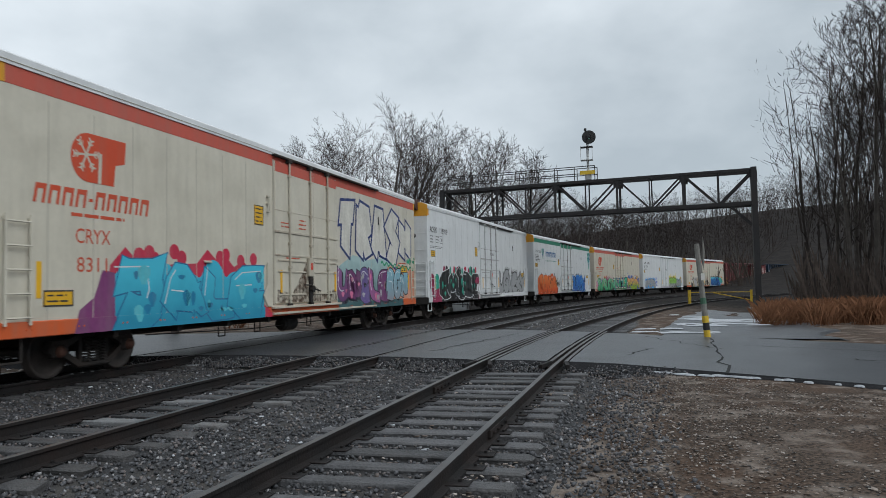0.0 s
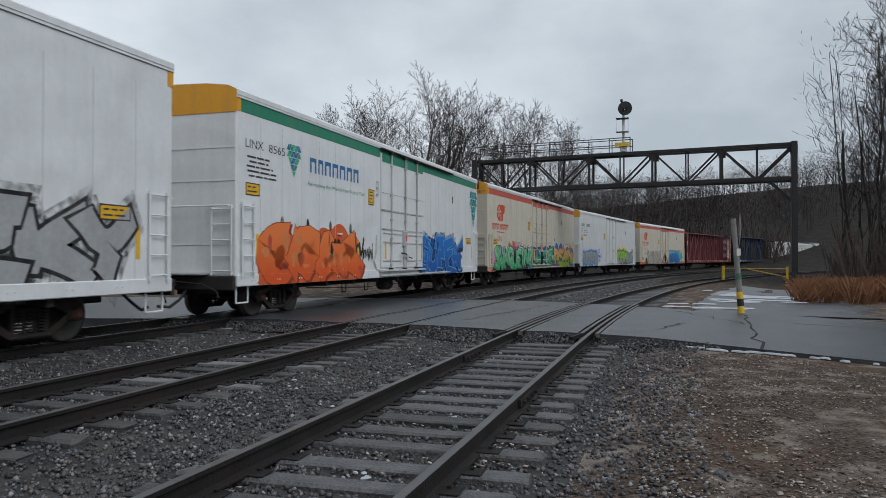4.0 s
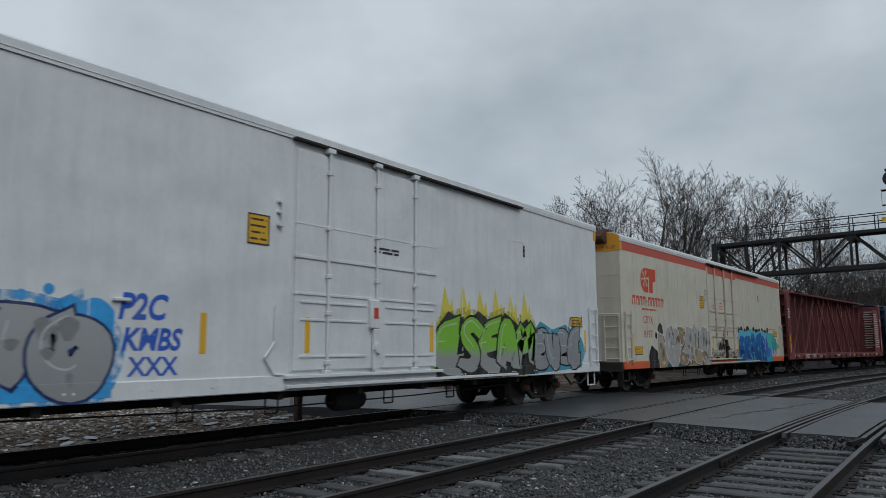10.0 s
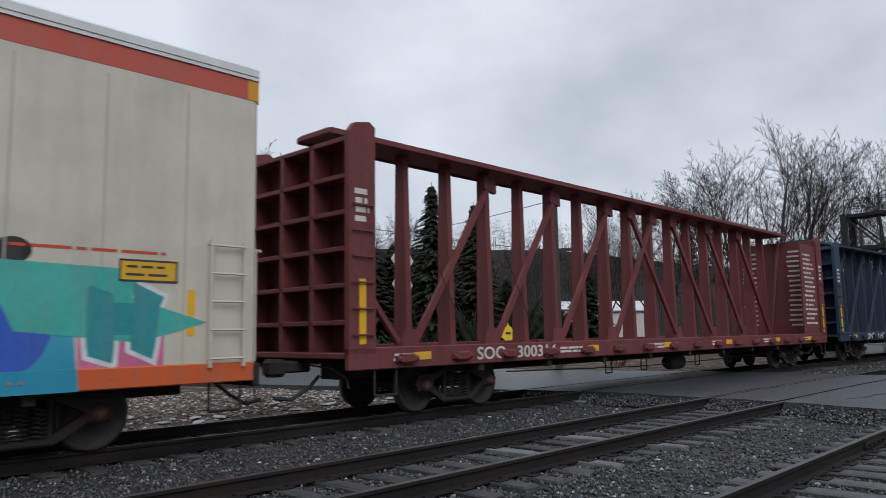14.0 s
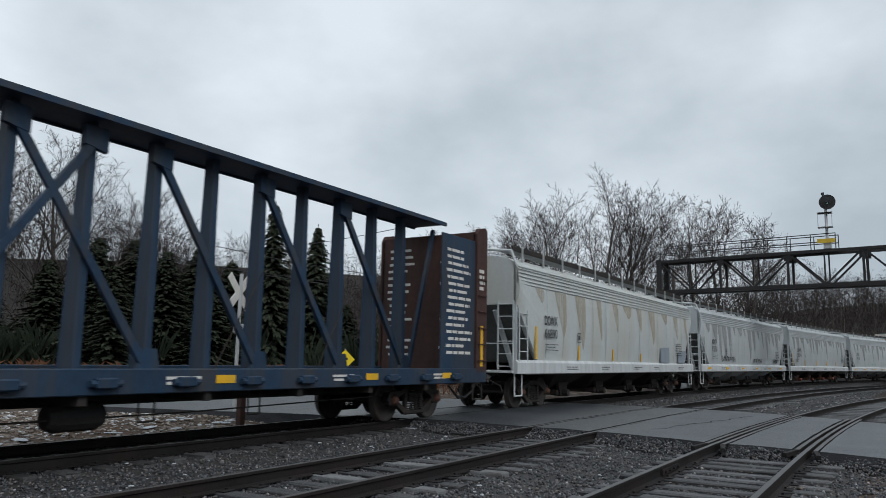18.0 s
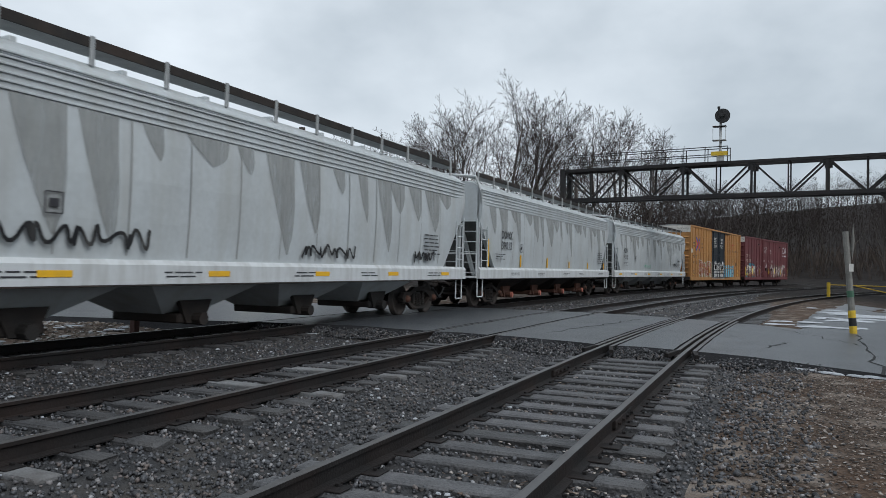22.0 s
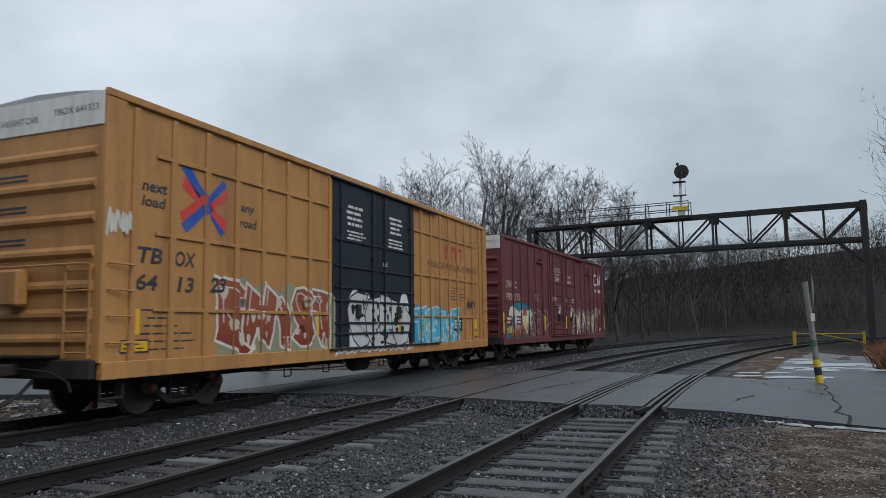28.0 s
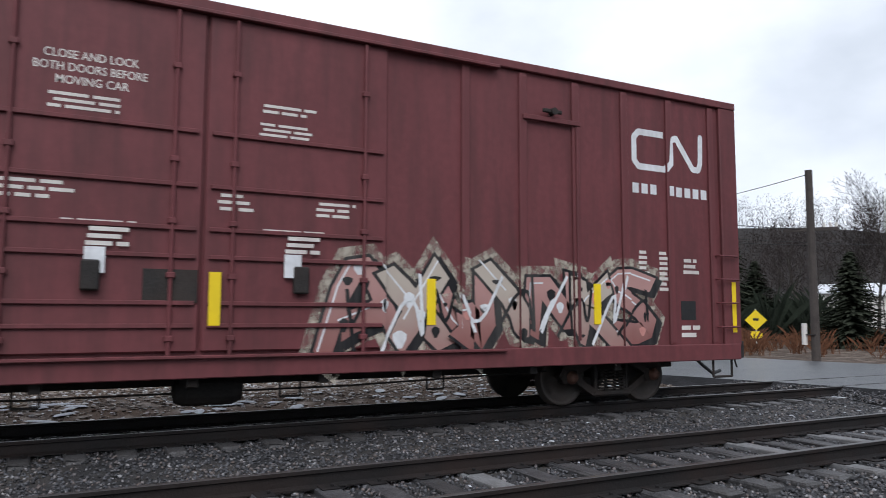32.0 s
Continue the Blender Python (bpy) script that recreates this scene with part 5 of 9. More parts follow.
    # ends
    for end in (-1, 1):
        y = end * length / 2
        if cap_parts:
            part("end_cap", Shape().plate([(-h - 0.004, 4.74), (h + 0.004, 4.74), (h + 0.004, 5.24), (h * 0.86, 5.35), (h * 0.5, 5.42), (0, 5.45), (-h * 0.5, 5.42), (-h * 0.86, 5.35), (-h - 0.004, 5.24)], 1, min(y, y + end * 0.014), max(y, y + end * 0.014)), YELLOWCAP, car, "yellow band across the end")
            part("corner_cap", Shape().box(h - 0.02, h + 0.009, min(y, y - end * 0.16), max(y, y - end * 0.16), 4.77, 5.12, 0.002), YELLOWCAP, car)
        ladder_on_end(car, end, y, h - 0.62, h - 0.1, 1.05, 2.65, body)
        ladder_on_end(car, end, y, -h + 0.1, -h + 0.62, 1.05, 2.65, body)
        rail = Shape().bar([(-h + 0.1, y + end * 0.14, 2.62), (h - 0.1, y + end * 0.14, 2.62)], 0.022)
        part("end_rail", rail, body, car)
        part("end_platform", Shape().box(-1.1, 0.9, min(y, y + end * 0.30), max(y, y + end * 0.30), 1.06, 1.10, 0.006), BRIGHTSTEEL, car, "steel crossover platform")
        part("end_sill", Shape().box(-h, h, min(y - 0.0, y + end * 0.10), max(y, y + end * 0.10), 0.72, 1.04, 0.02), STEELDARK, car)
        if body is CREAM:
            part("end_panel", Shape().box(-h + 0.02, h - 0.02, min(y, y + end * 0.005), max(y, y + end * 0.005), 1.04, 4.74, 0.001), CREAMEND, car, "grimy cream end panel")
        for z in (1.75, 3.2, 3.95):
            part("end_seam", Shape().box(-h + 0.03, h - 0.03, min(y, y + end * 0.012), max(y, y + end * 0.012), z - 0.012, z + 0.012, 0.002), body, car)
    if crest:
        y = y0
        part("vent_hood", Shape().plate([(y - 0.40, 5.12), (y - 0.42, 5.22), (y - 0.1, 5.5), (y + 0.25, 5.52), (y + 0.25, 5.3), (y - 0.02, 5.02), (y - 0.1, 5.0)], 0, 0.55, 1.15), RUSTBROWN, car, "rusty exhaust hood on the end")
    running_gear(car, length, 2.75, 0.80, body if body is WHITE else None)
    underframe(car, length, 2.75, 0.86)
    return car


def block_word(car, widths, y0, y1, z0, z1, material, lean=0.18, x=HALF, label="maker's name as a plain block"):
    """A trade name, shown as slanted blocks of its size and colour."""
    total = sum(widths) + 0.28 * len(widths)
    a = y0
    for w in widths:
        b = a + (y1 - y0) * w / total
        hz = z1 if w > 0.5 else z0 + 0.55 * (z1 - z0)
        lz = z0 if w > 0.5 else z0 + 0.38 * (z1 - z0)
        t = 0.26 * (b - a)
        pts = [(a, lz), (a, hz), (b, hz), (b, lz)]
        if w > 0.5:
            mid = z0 + 0.72 * (z1 - z0)
            pts = [(a, lz), (a + t, lz), (a + t, mid), (b - t, mid), (b - t, lz), (b, lz), (b, hz), (a, hz)]
        s = Shape().add([(x + 0.005, u + lean * (v - z0), v) for u, v in pts], [tuple(range(len(pts)))])
        part("name_block", s, material, car, label)
        a = b + (y1 - y0) * 0.28 / total


def snow_emblem(car, y0, y1, z0, z1):
    """A rounded red emblem with a pale star."""
    ym, zm, r = y0 + 0.36 * (y1 - y0), (z0 + z1) / 2, (z1 - z0) / 2
    arc = [(ym + 1.0 * r * math.cos(a) * 0.95, zm + r * math.sin(a)) for a in [math.pi / 2 + math.pi * k / 14 for k in range(15)]]
    outline = arc + [(y1 - 0.28 * (y1 - y0) + 0.12, z0), (y1 - 0.28 * (y1 - y0) + 0.16, z0 + 0.9 * r), (y1, z0 + 1.05 * r), (y1 + 0.03, z1)]
    em = part("emblem", Shape().add([(HALF + 0.005, a, b) for a, b in outline], [tuple(range(len(outline)))]), LETTERRED, car, "red rounded emblem with a star")
    star = Shape()
    for k in range(6):
        a = math.pi / 3 * k + 0.1
        c, d = math.cos(a), math.sin(a)
        cy, cz, R = ym - 0.05, zm + 0.05, 0.30
        star.add([(HALF + 0.008, cy - 0.02 * d, cz + 0.02 * c), (HALF + 0.008, cy + R * c - 0.02 * d, cz + R * d + 0.02 * c), (HALF + 0.008, cy + R * c + 0.02 * d, cz + R * d - 0.02 * c), (HALF + 0.008, cy + 0.02 * d, cz - 0.02 * c)], [(0, 1, 2, 3)])
        for f in (0.6, 0.85):
            for g in (-1, 1):
                b2 = a + g * 0.8
                py, pz = cy + f * R * c, cz + f * R * d
                e2, f2 = math.cos(b2), math.sin(b2)
                star.add([(HALF + 0.008, py - 0.014 * f2, pz + 0.014 * e2), (HALF + 0.008, py + 0.09 * e2 - 0.014 * f2, pz + 0.09 * f2 + 0.014 * e2), (HALF + 0.008, py + 0.09 * e2 + 0.014 * f2, pz + 0.09 * f2 - 0.014 * e2), (HALF + 0.008, py + 0.014 * f2, pz - 0.014 * e2)], [(0, 1, 2, 3)])
    star.add([(HALF + 0.008, ym + 0.24, z0 + 0.0), (HALF + 0.008, ym + 0.32, z0), (HALF + 0.008, ym + 0.34, zm + 0.12), (HALF + 0.008, ym + 0.26, zm + 0.12)], [(0, 1, 2, 3)])
    part("emblem_star", star, CREAM, em)


def cream_livery(car, mark, number):
    snow_emblem(car, -9.1, -7.62, 3.45, 4.32)
    block_word(car, [1, 1, 1, 1, 0.4, 1, 1, 1, 1, 1], -9.78, -6.9, 2.98, 3.30, LETTERRED)
    bars(car, -9.0, -7.3, 2.80, 2.90, 1, LETTERRED, seed=3)
    letters(car, mark, -8.85, -8.0, 2.36, 2.62, LETTERRED)
    letters(car, number, -8.82, -8.08, 1.86, 2.12, LETTERRED)
    bars(car, -1.6, -0.75, 3.15, 3.35, 2, LETTERRED, HALF + 0.062, 5, fill=0.28)
    bars(car, -0.5, 0.1, 3.15, 3.5, 3, LETTERRED, HALF + 0.062, 6, fill=0.3)
    bars(car, -1.3, 0.0, 2.33, 2.38, 1, LETTERRED, HALF + 0.062, 8)
    bars(car, 7.4, 9.6, 2.44, 2.5, 1, LETTERRED, seed=9)
    y = car["front_y"]
    for z in (3.4, 3.05, 2.75):
        s = Shape()
        for k in range(2 if z > 3.3 else 3):
            s.add([(-0.5, y - 0.006, z - 0.09 * k), (0.1, y - 0.006, z - 0.09 * k), (0.1, y - 0.006, z - 0.09 * k - 0.045), (-0.5, y - 0.006, z - 0.09 * k - 0.045)], [(0, 1, 2, 3)])
        part("small_print", s, LETTERRED, car)
    end_letters(car, "EXCESS HEIGHT CAR", -0.5, 0.45, 4.93, 5.03, LETTERBLACK, y - 0.016)
    end_letters(car, "NO RUNNING BOARD", -1.35, -0.45, 4.80, 4.90, LETTERBLACK, y - 0.016)
    end_letters(car, mark + " " + number, 0.6, 1.45, 4.80, 4.92, LETTERBLACK, y - 0.016)


def white_livery(car, mark, number):
    letters(car, mark, -10.12, -9.15, 4.02, 4.29, LETTERBLACK, bold=0.022)
    letters(car, number, -8.72, -7.6, 4.02, 4.29, LETTERBLACK, bold=0.022)
    bars(car, -10.12, -9.55, 3.5, 3.92, 3, LETTERBLACK, seed=2, fill=0.32)
    bars(car, -9.3, -8.85, 3.5, 3.92, 3, LETTERBLACK, seed=4, fill=0.32)
    box = Shape()
    for a, b, c, d in ((-8.7, -8.35, 3.88, 3.90), (-8.7, -8.35, 3.56, 3.58), (-8.7, -8.68, 3.56, 3.90), (-8.37, -8.35, 3.56, 3.90), (-8.58, -8.47, 3.66, 3.80)):
        box.add([(HALF + 0.004, a, c), (HALF + 0.004, b, c), (HALF + 0.004, b, d), (HALF + 0.004, a, d)], [(0, 1, 2, 3)])
    part("stencil_box", box, LETTERBLACK, car)
    bars(car, -10.15, -8.3, 3.28, 3.42, 2, LETTERBLACK, seed=7, fill=0.35)
    bars(car, 0.1, 1.1, 3.3, 3.44, 2, LETTERBLACK, HALF + 0.062, 11)
    y = car["front_y"]
    end_letters(car, mark + " " + number, 0.0, 0.95, 4.2, 4.32, LETTERBLACK, y - 0.006)
    end_letters(car, "EXCESS HEIGHT CAR", -0.2, 0.95, 4.80, 4.90, LETTERBLACK, y - 0.016)


def make_reefers():
    red, blue, green = spray(0.50, 0.04, 0.03), spray(0.02, 0.10, 0.36), spray(0.02, 0.30, 0.11)
    teal, cyan, navy = spray(0.03, 0.28, 0.30), spray(0.05, 0.42, 0.60), spray(0.012, 0.03, 0.12)
    pink, mauve, orange = spray(0.62, 0.16, 0.30), spray(0.42, 0.25, 0.50), spray(0.75, 0.13, 0.03)
    silver, grey, lime = spray(0.42, 0.44, 0.45), spray(0.20, 0.21, 0.22), spray(0.28, 0.50, 0.02)
    peach, olive, tan = spray(0.66, 0.36, 0.15), spray(0.28, 0.38, 0.02), spray(0.36, 0.27, 0.17)
    plum, sky, brown = spray(0.16, 0.05, 0.15), spray(0.20, 0.50, 0.66), spray(0.14, 0.05, 0.03)
    crimson, purple, royal = spray(0.30, 0.02, 0.08), spray(0.14, 0.10, 0.28), spray(0.03, 0.11, 0.52)

    a = reefer("cream refrigerator car with red band, emblem and bright graffiti", 21.0, 8.5, CREAM, REDBAND, sill=ORANGESILL)
    a["front_y"] = -10.5
    cream_livery(a, "CRYX", "8311")
    low = (0.80, 1.062, 0.031)
    rag = spray(0.50, 0.03, 0.07)
    field(a, [(-8.3, 0.8), (-8.0, 2.0), (-7.6, 2.35), (-7.2, 2.05), (-6.7, 2.3), (-6.3, 2.05), (-5.3, 2.1), (-4.9, 2.42), (-4.55, 2.2), (-4.2, 2.32), (-3.8, 2.05), (-3.4, 2.22), (-3.1, 2.0), (-3.0, 1.7), (-2.75, 1.62), (-2.65, 1.3), (-2.4, 1.15), (-2.0, 0.9), (-2.0, 0.8)], rag, 0.003, sill=low)
    graffiti(a, "JALE", -7.75, -2.5, 0.80, 2.12, [fade((0.03, 0.26, 0.40), (0.07, 0.48, 0.64), 0.9, 1.9)], spray(0.02, 0.14, 0.30), [fade((0.03, 0.26, 0.40), (0.06, 0.44, 0.60), 0.9, 1.9)], 3, edge=0.03, drops=[spray(0.10, 0.50, 0.60), spray(0.02, 0.20, 0.36)], shine=WHT, sill=low, fat=0.22, wild=0.8)
    for k, yc in enumerate((-7.2, -6.9, -6.1, -5.85, -4.4, -4.15, -3.5, -2.9)):
        field(a, blob(yc, 2.2 + 0.06 * (k % 3), 0.17, 0.16), rag, 0.0031 + 0.00003 * k, label="round crimson puff of spray paint")
    field(a, [(-8.9, 0.8), (-8.75, 1.2), (-8.4, 1.42), (-8.2, 1.9), (-7.8, 1.85), (-7.6, 1.2), (-7.5, 0.8)], spray(0.20, 0.05, 0.16), 0.0033, sill=low)
    graffiti(a, "TRASH", 2.3, 9.95, 2.45, 4.42, [spray(0.60, 0.585, 0.53)], spray(0.022, 0.045, 0.17), None, 5, edge=0.095, wild=0.35, fat=0.19, soft=0, fit=0.84)
    field(a, [(2.3, 0.8), (2.25, 2.15), (2.8, 2.35), (3.6, 2.62), (5, 2.5), (6.4, 2.6), (7.4, 2.45), (8.6, 2.2), (8.8, 0.8)], fade((0.05, 0.11, 0.12), (0.36, 0.50, 0.50), 1.0, 2.5), 0.003, sill=low)
    field(a, [(6.9, 1.07), (7.0, 2.3), (8.0, 2.45), (9.2, 2.3), (10.3, 2.2), (10.35, 1.07)], spray(0.62, 0.30, 0.20), 0.0034)
    graffiti(a, "UNCLE", 2.3, 6.95, 1.0, 2.3, [fade((0.10, 0.04, 0.12), (0.26, 0.11, 0.26), 1.0, 2.0), plum, purple, spray(0.30, 0.10, 0.26), plum], spray(0.05, 0.04, 0.07), None, 8, edge=0.035, drops=[pink, spray(0.36, 0.36, 0.38)], shine=WHT, sill=low, fat=0.19, wild=1.0, soft=2, cast=spray(0.03, 0.03, 0.05), drips=1)
    graffiti(a, "BGN", 6.95, 9.3, 1.0, 2.32, [fade((0.26, 0.29, 0.33), (0.22, 0.42, 0.50), 1.0, 2.0)], BLK, None, 9, edge=0.045, shine=WHT, sill=low, fat=0.17, wild=0.9, soft=2, drips=1)
    wave = [(6.3 + 0.1 * k, 2.42 + 0.07 * math.sin(1.3 * k) - 0.004 * k) for k in range(40)]
    v, f = ribbon(wave, 0.035)
    part("graffiti_line", Shape().add([(HALF + 0.0092, b, c) for _, b, c in v], f), spray(0.03, 0.34, 0.16), a, "wavy green sprayed line")
    tag(a, 9.3, 10.3, 2.4, 2.75, spray(0.03, 0.36, 0.2), 2, r=0.03)

    b = reefer("white refrigerator car with yellow end and black graffiti", 20.8, 31.56, WHITE, crest=True)
    b["front_y"] = -10.4
    white_livery(b, "AOKX", "115919")
    for k in range(11):
        yc = -9.9 + 0.68 * k
        field(b, blob(yc, 1.7 + 0.5 * math.sin(2.3 * k) ** 2 * (k > 2), 0.34, 0.42), (crimson, spray(0.03, 0.34, 0.24), BLK, rag)[k % 4], 0.0026 + 0.00004 * k, label="blob of red, green and black spray paint")
    field(b, [(-10.0, 0.8), (-9.9, 1.3), (-8.6, 1.5), (-7.0, 1.9), (-3.2, 1.7), (-2.3, 1.1), (-2.3, 0.8)], crimson, 0.0032, sill=low)
    field(b, [(-8.7, 0.8), (-8.5, 1.5), (-7.3, 2.1), (-3.0, 1.9), (-2.6, 0.8)], BLK, 0.0036, sill=low)
    for k in range(12):
        field(b, blob(-8.2 + 0.5 * k + 0.1 * math.sin(5 * k), 2.32 + 0.12 * math.sin(3.1 * k), 0.14 + 0.06 * (k % 3 == 1), 0.2), (crimson, rag, spray(0.03, 0.34, 0.24), BLK)[(k * 3) % 4], 0.0038 + 0.00003 * k, label="dripping puff of red, green or black paint")
    graffiti(b, "EMOBE", -8.7, -2.5, 0.84, 2.3, [BLK, spray(0.02, 0.025, 0.028)], WHT, None, 11, edge=0.04, drops=[spray(0.03, 0.36, 0.25), spray(0.02, 0.03, 0.03)], sill=low, fat=0.21, soft=1, wild=1.3, cast=BLK, drips=1)
    graffiti(b, "UGVEKY", 2.3, 9.3, 0.95, 2.5, [spray(0.34, 0.35, 0.36)], BLK, None, 13, edge=0.07, wild=1.3, fat=0.17, soft=2, fit=1.22, drips=1, haze=mist(0.05, 0.05, 0.05))
    for pts in ([(0.1, 3.75), (-0.1, 3.5), (-0.05, 3.2), (0.25, 3.05), (0.5, 3.1)], [(0.3, 3.85), (0.15, 3.55), (0.4, 3.3), (0.75, 3.6)], [(0.2, 3.35), (0.9, 3.75), (1.05, 3.9), (0.5, 3.95), (0.3, 3.85)], [(-0.2, 2.7), (0.1, 2.95), (0.3, 2.6), (0.0, 2.4), (-0.2, 2.6)], [(0.4, 2.9), (0.8, 3.0), (0.95, 2.7), (0.6, 2.5), (0.45, 2.75), (0.75, 2.8)], [(0.1, 2.3), (0.4, 2.15), (0.8, 2.3), (1.0, 2.2)]):
        for _ in range(2):
            pts = [pts[0]] + [((1 - f) * p[0] + f * q[0], (1 - f) * p[1] + f * q[1]) for p, q in zip(pts, pts[1:]) for f in (0.25, 0.75)] + [pts[-1]]
        v, f = ribbon(pts, 0.045)
        part("graffiti_line", Shape().add([(y_, -10.41, z_) for _, y_, z_ in v], f), spray(0.05, 0.05, 0.055), b, "dark sprayed line on the end")
    tag(b, -2.9, -2.2, 1.5, 2.1, crimson, 4, r=0.05)

    c = reefer("white refrigerator car with green band and triangle emblem", 20.2, 54.6, WHITE, GREENBAND)
    c["front_y"] = -10.1
    tri = LETTERBLUE, LETTERGREEN, spray(0.04, 0.42, 0.24)
    for yc, zb, zt, wd in ((9.42, 2.85, 4.6, 1.3), (-7.55, 3.5, 4.35, 0.75)):
        rows = 5
        for r_ in range(rows):
            z_hi, z_lo = zt - (zt - zb) * r_ / rows, zt - (zt - zb) * (r_ + 0.9) / rows
            cells = (4, 4, 3, 2, 1)[r_]
            cw = wd / 4
            for q in range(cells):
                ya = yc - cw * cells / 2 + cw * q
                for flip in (0, 1):
                    if flip and q == cells - 1:
                        continue
                    pts = [(ya + 0.04 * cw, z_lo), (ya + 0.96 * cw, z_lo), (ya + 0.5 * cw, z_hi)] if not flip else [(ya + 0.58 * cw, z_hi), (ya + 1.42 * cw, z_hi), (ya + cw, z_lo + 0.1 * (z_hi - z_lo))]
                    if r_ > 1:
                        pts = [(a, z_hi + z_lo - b) for a, b in pts]
                    tone = tri[0] if (q + r_ + flip) % 3 == 0 else tri[1] if (q + flip) % 2 else tri[2]
                    part("emblem_triangle", Shape().add([(HALF + 0.006, a, b) for a, b in pts], [(0, 1, 2)]), tone, c, "triangle of a blue and green shield emblem")
    block_word(c, [1, 0.8, 1, 1, 1, 1, 1], -6.7, -3.5, 3.75, 4.15, LETTERBLUE, 0.0)
    letters(c, "Reimagining the World's Food Supply Chain", -6.8, -3.1, 3.36, 3.5, LETTERGREEN)
    letters(c, "LINX", -9.75, -9.0, 4.0, 4.2, LETTERBLACK)
    letters(c, "8565", -8.75, -8.0, 4.0, 4.2, LETTERBLACK)
    bars(c, -9.7, -8.4, 3.3, 3.85, 5, LETTERBLACK, seed=21, fill=0.4)
    for k in range(13):
        field(c, blob(-9.0 + 0.44 * k, 1.9 + 0.2 * ((k * 7) % 3), 0.08, 0.2), BLK if k % 2 else brown, 0.0026 + 0.00004 * k, label="black flick of spray paint")
    field(c, [(-9.3, 0.85), (-8.8, 1.2), (-8.6, 2.2), (-7.6, 2.0), (-6.6, 2.2), (-5.2, 2.0), (-4.4, 2.05), (-4.0, 1.4), (-3.4, 1.0), (-3.6, 0.85)], spray(0.22, 0.11, 0.05), 0.0034, sill=low)
    graffiti(c, "GRAK", -9.1, -3.6, 0.82, 2.3, [fade((0.62, 0.09, 0.02), (0.74, 0.19, 0.05), 1.0, 2.0)], spray(0.20, 0.035, 0.01), [spray(0.60, 0.10, 0.02)], 15, edge=0.022, drops=[spray(0.50, 0.06, 0.02), spray(0.66, 0.20, 0.06)], wild=2.0, sill=low, fat=0.24, soft=1, cast=spray(0.26, 0.04, 0.015))
    tag(c, -5.5, -3.2, 1.2, 2.2, BLK, 6, r=0.05)
    tag(c, -3.3, -2.5, 1.2, 2.0, BLK, 7, r=0.02)
    field(c, [(1.8, 0.84), (1.9, 1.4), (2.2, 2.0), (3.0, 2.3), (4.2, 2.15), (5.4, 2.28), (6.6, 2.1), (7.3, 1.5), (7.5, 0.84)], spray(0.012, 0.06, 0.24), 0.0028, sill=low)
    graffiti(c, "SUPEK", 1.95, 7.25, 0.84, 2.32, [fade((0.015, 0.08, 0.32), (0.02, 0.15, 0.50), 1.0, 2.0)], spray(0.14, 0.42, 0.66), None, 17, edge=0.035, wild=1.7, fat=0.15, soft=0, fit=1.25, cast=spray(0.01, 0.04, 0.18), drops=[spray(0.01, 0.03, 0.12), spray(0.05, 0.24, 0.56)], sill=low, haze=mist(0.02, 0.10, 0.30, 0.8))
    for pts in ([(1.7, 1.65), (2.5, 2.15), (2.5, 1.2)], [(7.6, 1.5), (6.9, 1.95), (6.9, 1.1)]):
        field(c, pts, spray(0.015, 0.10, 0.36), 0.0060, label="blue arrow of spray paint")
    for k in range(9):
        field(c, blob(2.5 + 0.5 * k, 2.28 + 0.06 * math.sin(4 * k), 0.05 + 0.03 * (k % 2), 0.08), BLK, 0.0032 + 0.00003 * k, label="black fleck of spray paint")
    tag(c, 6.9, 7.6, 1.6, 2.0, BLK, 8, r=0.02)

    d = reefer("cream refrigerator car fully covered with green and yellow graffiti", 21.0, 76.8, CREAM, REDBAND, crest=True)
    d["front_y"] = -10.5
    cream_livery(d, "CRYX", "8377")
    lilac = spray(0.42, 0.30, 0.56)
    field(d, [(-9.95, 1.4), (-9.85, 1.9), (-9.5, 1.8), (-9.2, 2.05), (-8.6, 2.15), (-8.2, 2.05), (-7.8, 2.12), (-7.3, 1.95), (-6.9, 1.7), (-6.9, 0.8), (-9.3, 0.8)], lilac, 0.0026, sill=low)
    field(d, [(-9.95, 0.8), (-9.95, 1.75), (-9.5, 1.6), (-9.1, 1.2), (-8.6, 0.8)], spray(0.66, 0.20, 0.36), 0.0030, sill=low)
    field(d, [(-7.5, 1.3), (-7.15, 1.9), (-6.75, 2.42), (-6.2, 2.2), (-6.1, 2.45), (-5.7, 2.4), (-5.6, 2.1), (-6.0, 1.4)], spray(0.60, 0.20, 0.09), 0.0034)
    field(d, [(-6.2, 1.2), (-6.0, 2.1), (-4.6, 2.08), (-4.2, 1.2)], spray(0.34, 0.08, 0.20), 0.0038)
    flame = [(-4.7, 1.3), (-4.6, 2.0), (-4.35, 2.45), (-4.22, 2.12), (-4.0, 2.02), (-3.85, 2.32), (-3.72, 2.05), (-3.5, 2.0), (-3.28, 2.32), (-3.25, 1.98), (-2.95, 2.2), (-2.9, 1.8), (-2.6, 1.7), (-2.6, 1.2)]
    field(d, flame, spray(0.58, 0.12, 0.30), 0.0040)
    for r_ in range(4):
        for q in range(13):
            field(d, blob(-6.0 + 0.115 * q + 0.057 * (r_ % 2), 2.12 + 0.085 * r_, 0.026 + 0.006 * (3 - r_), n=8), spray(0.34, 0.05, 0.18), 0.0044, label="halftone dot of paint")
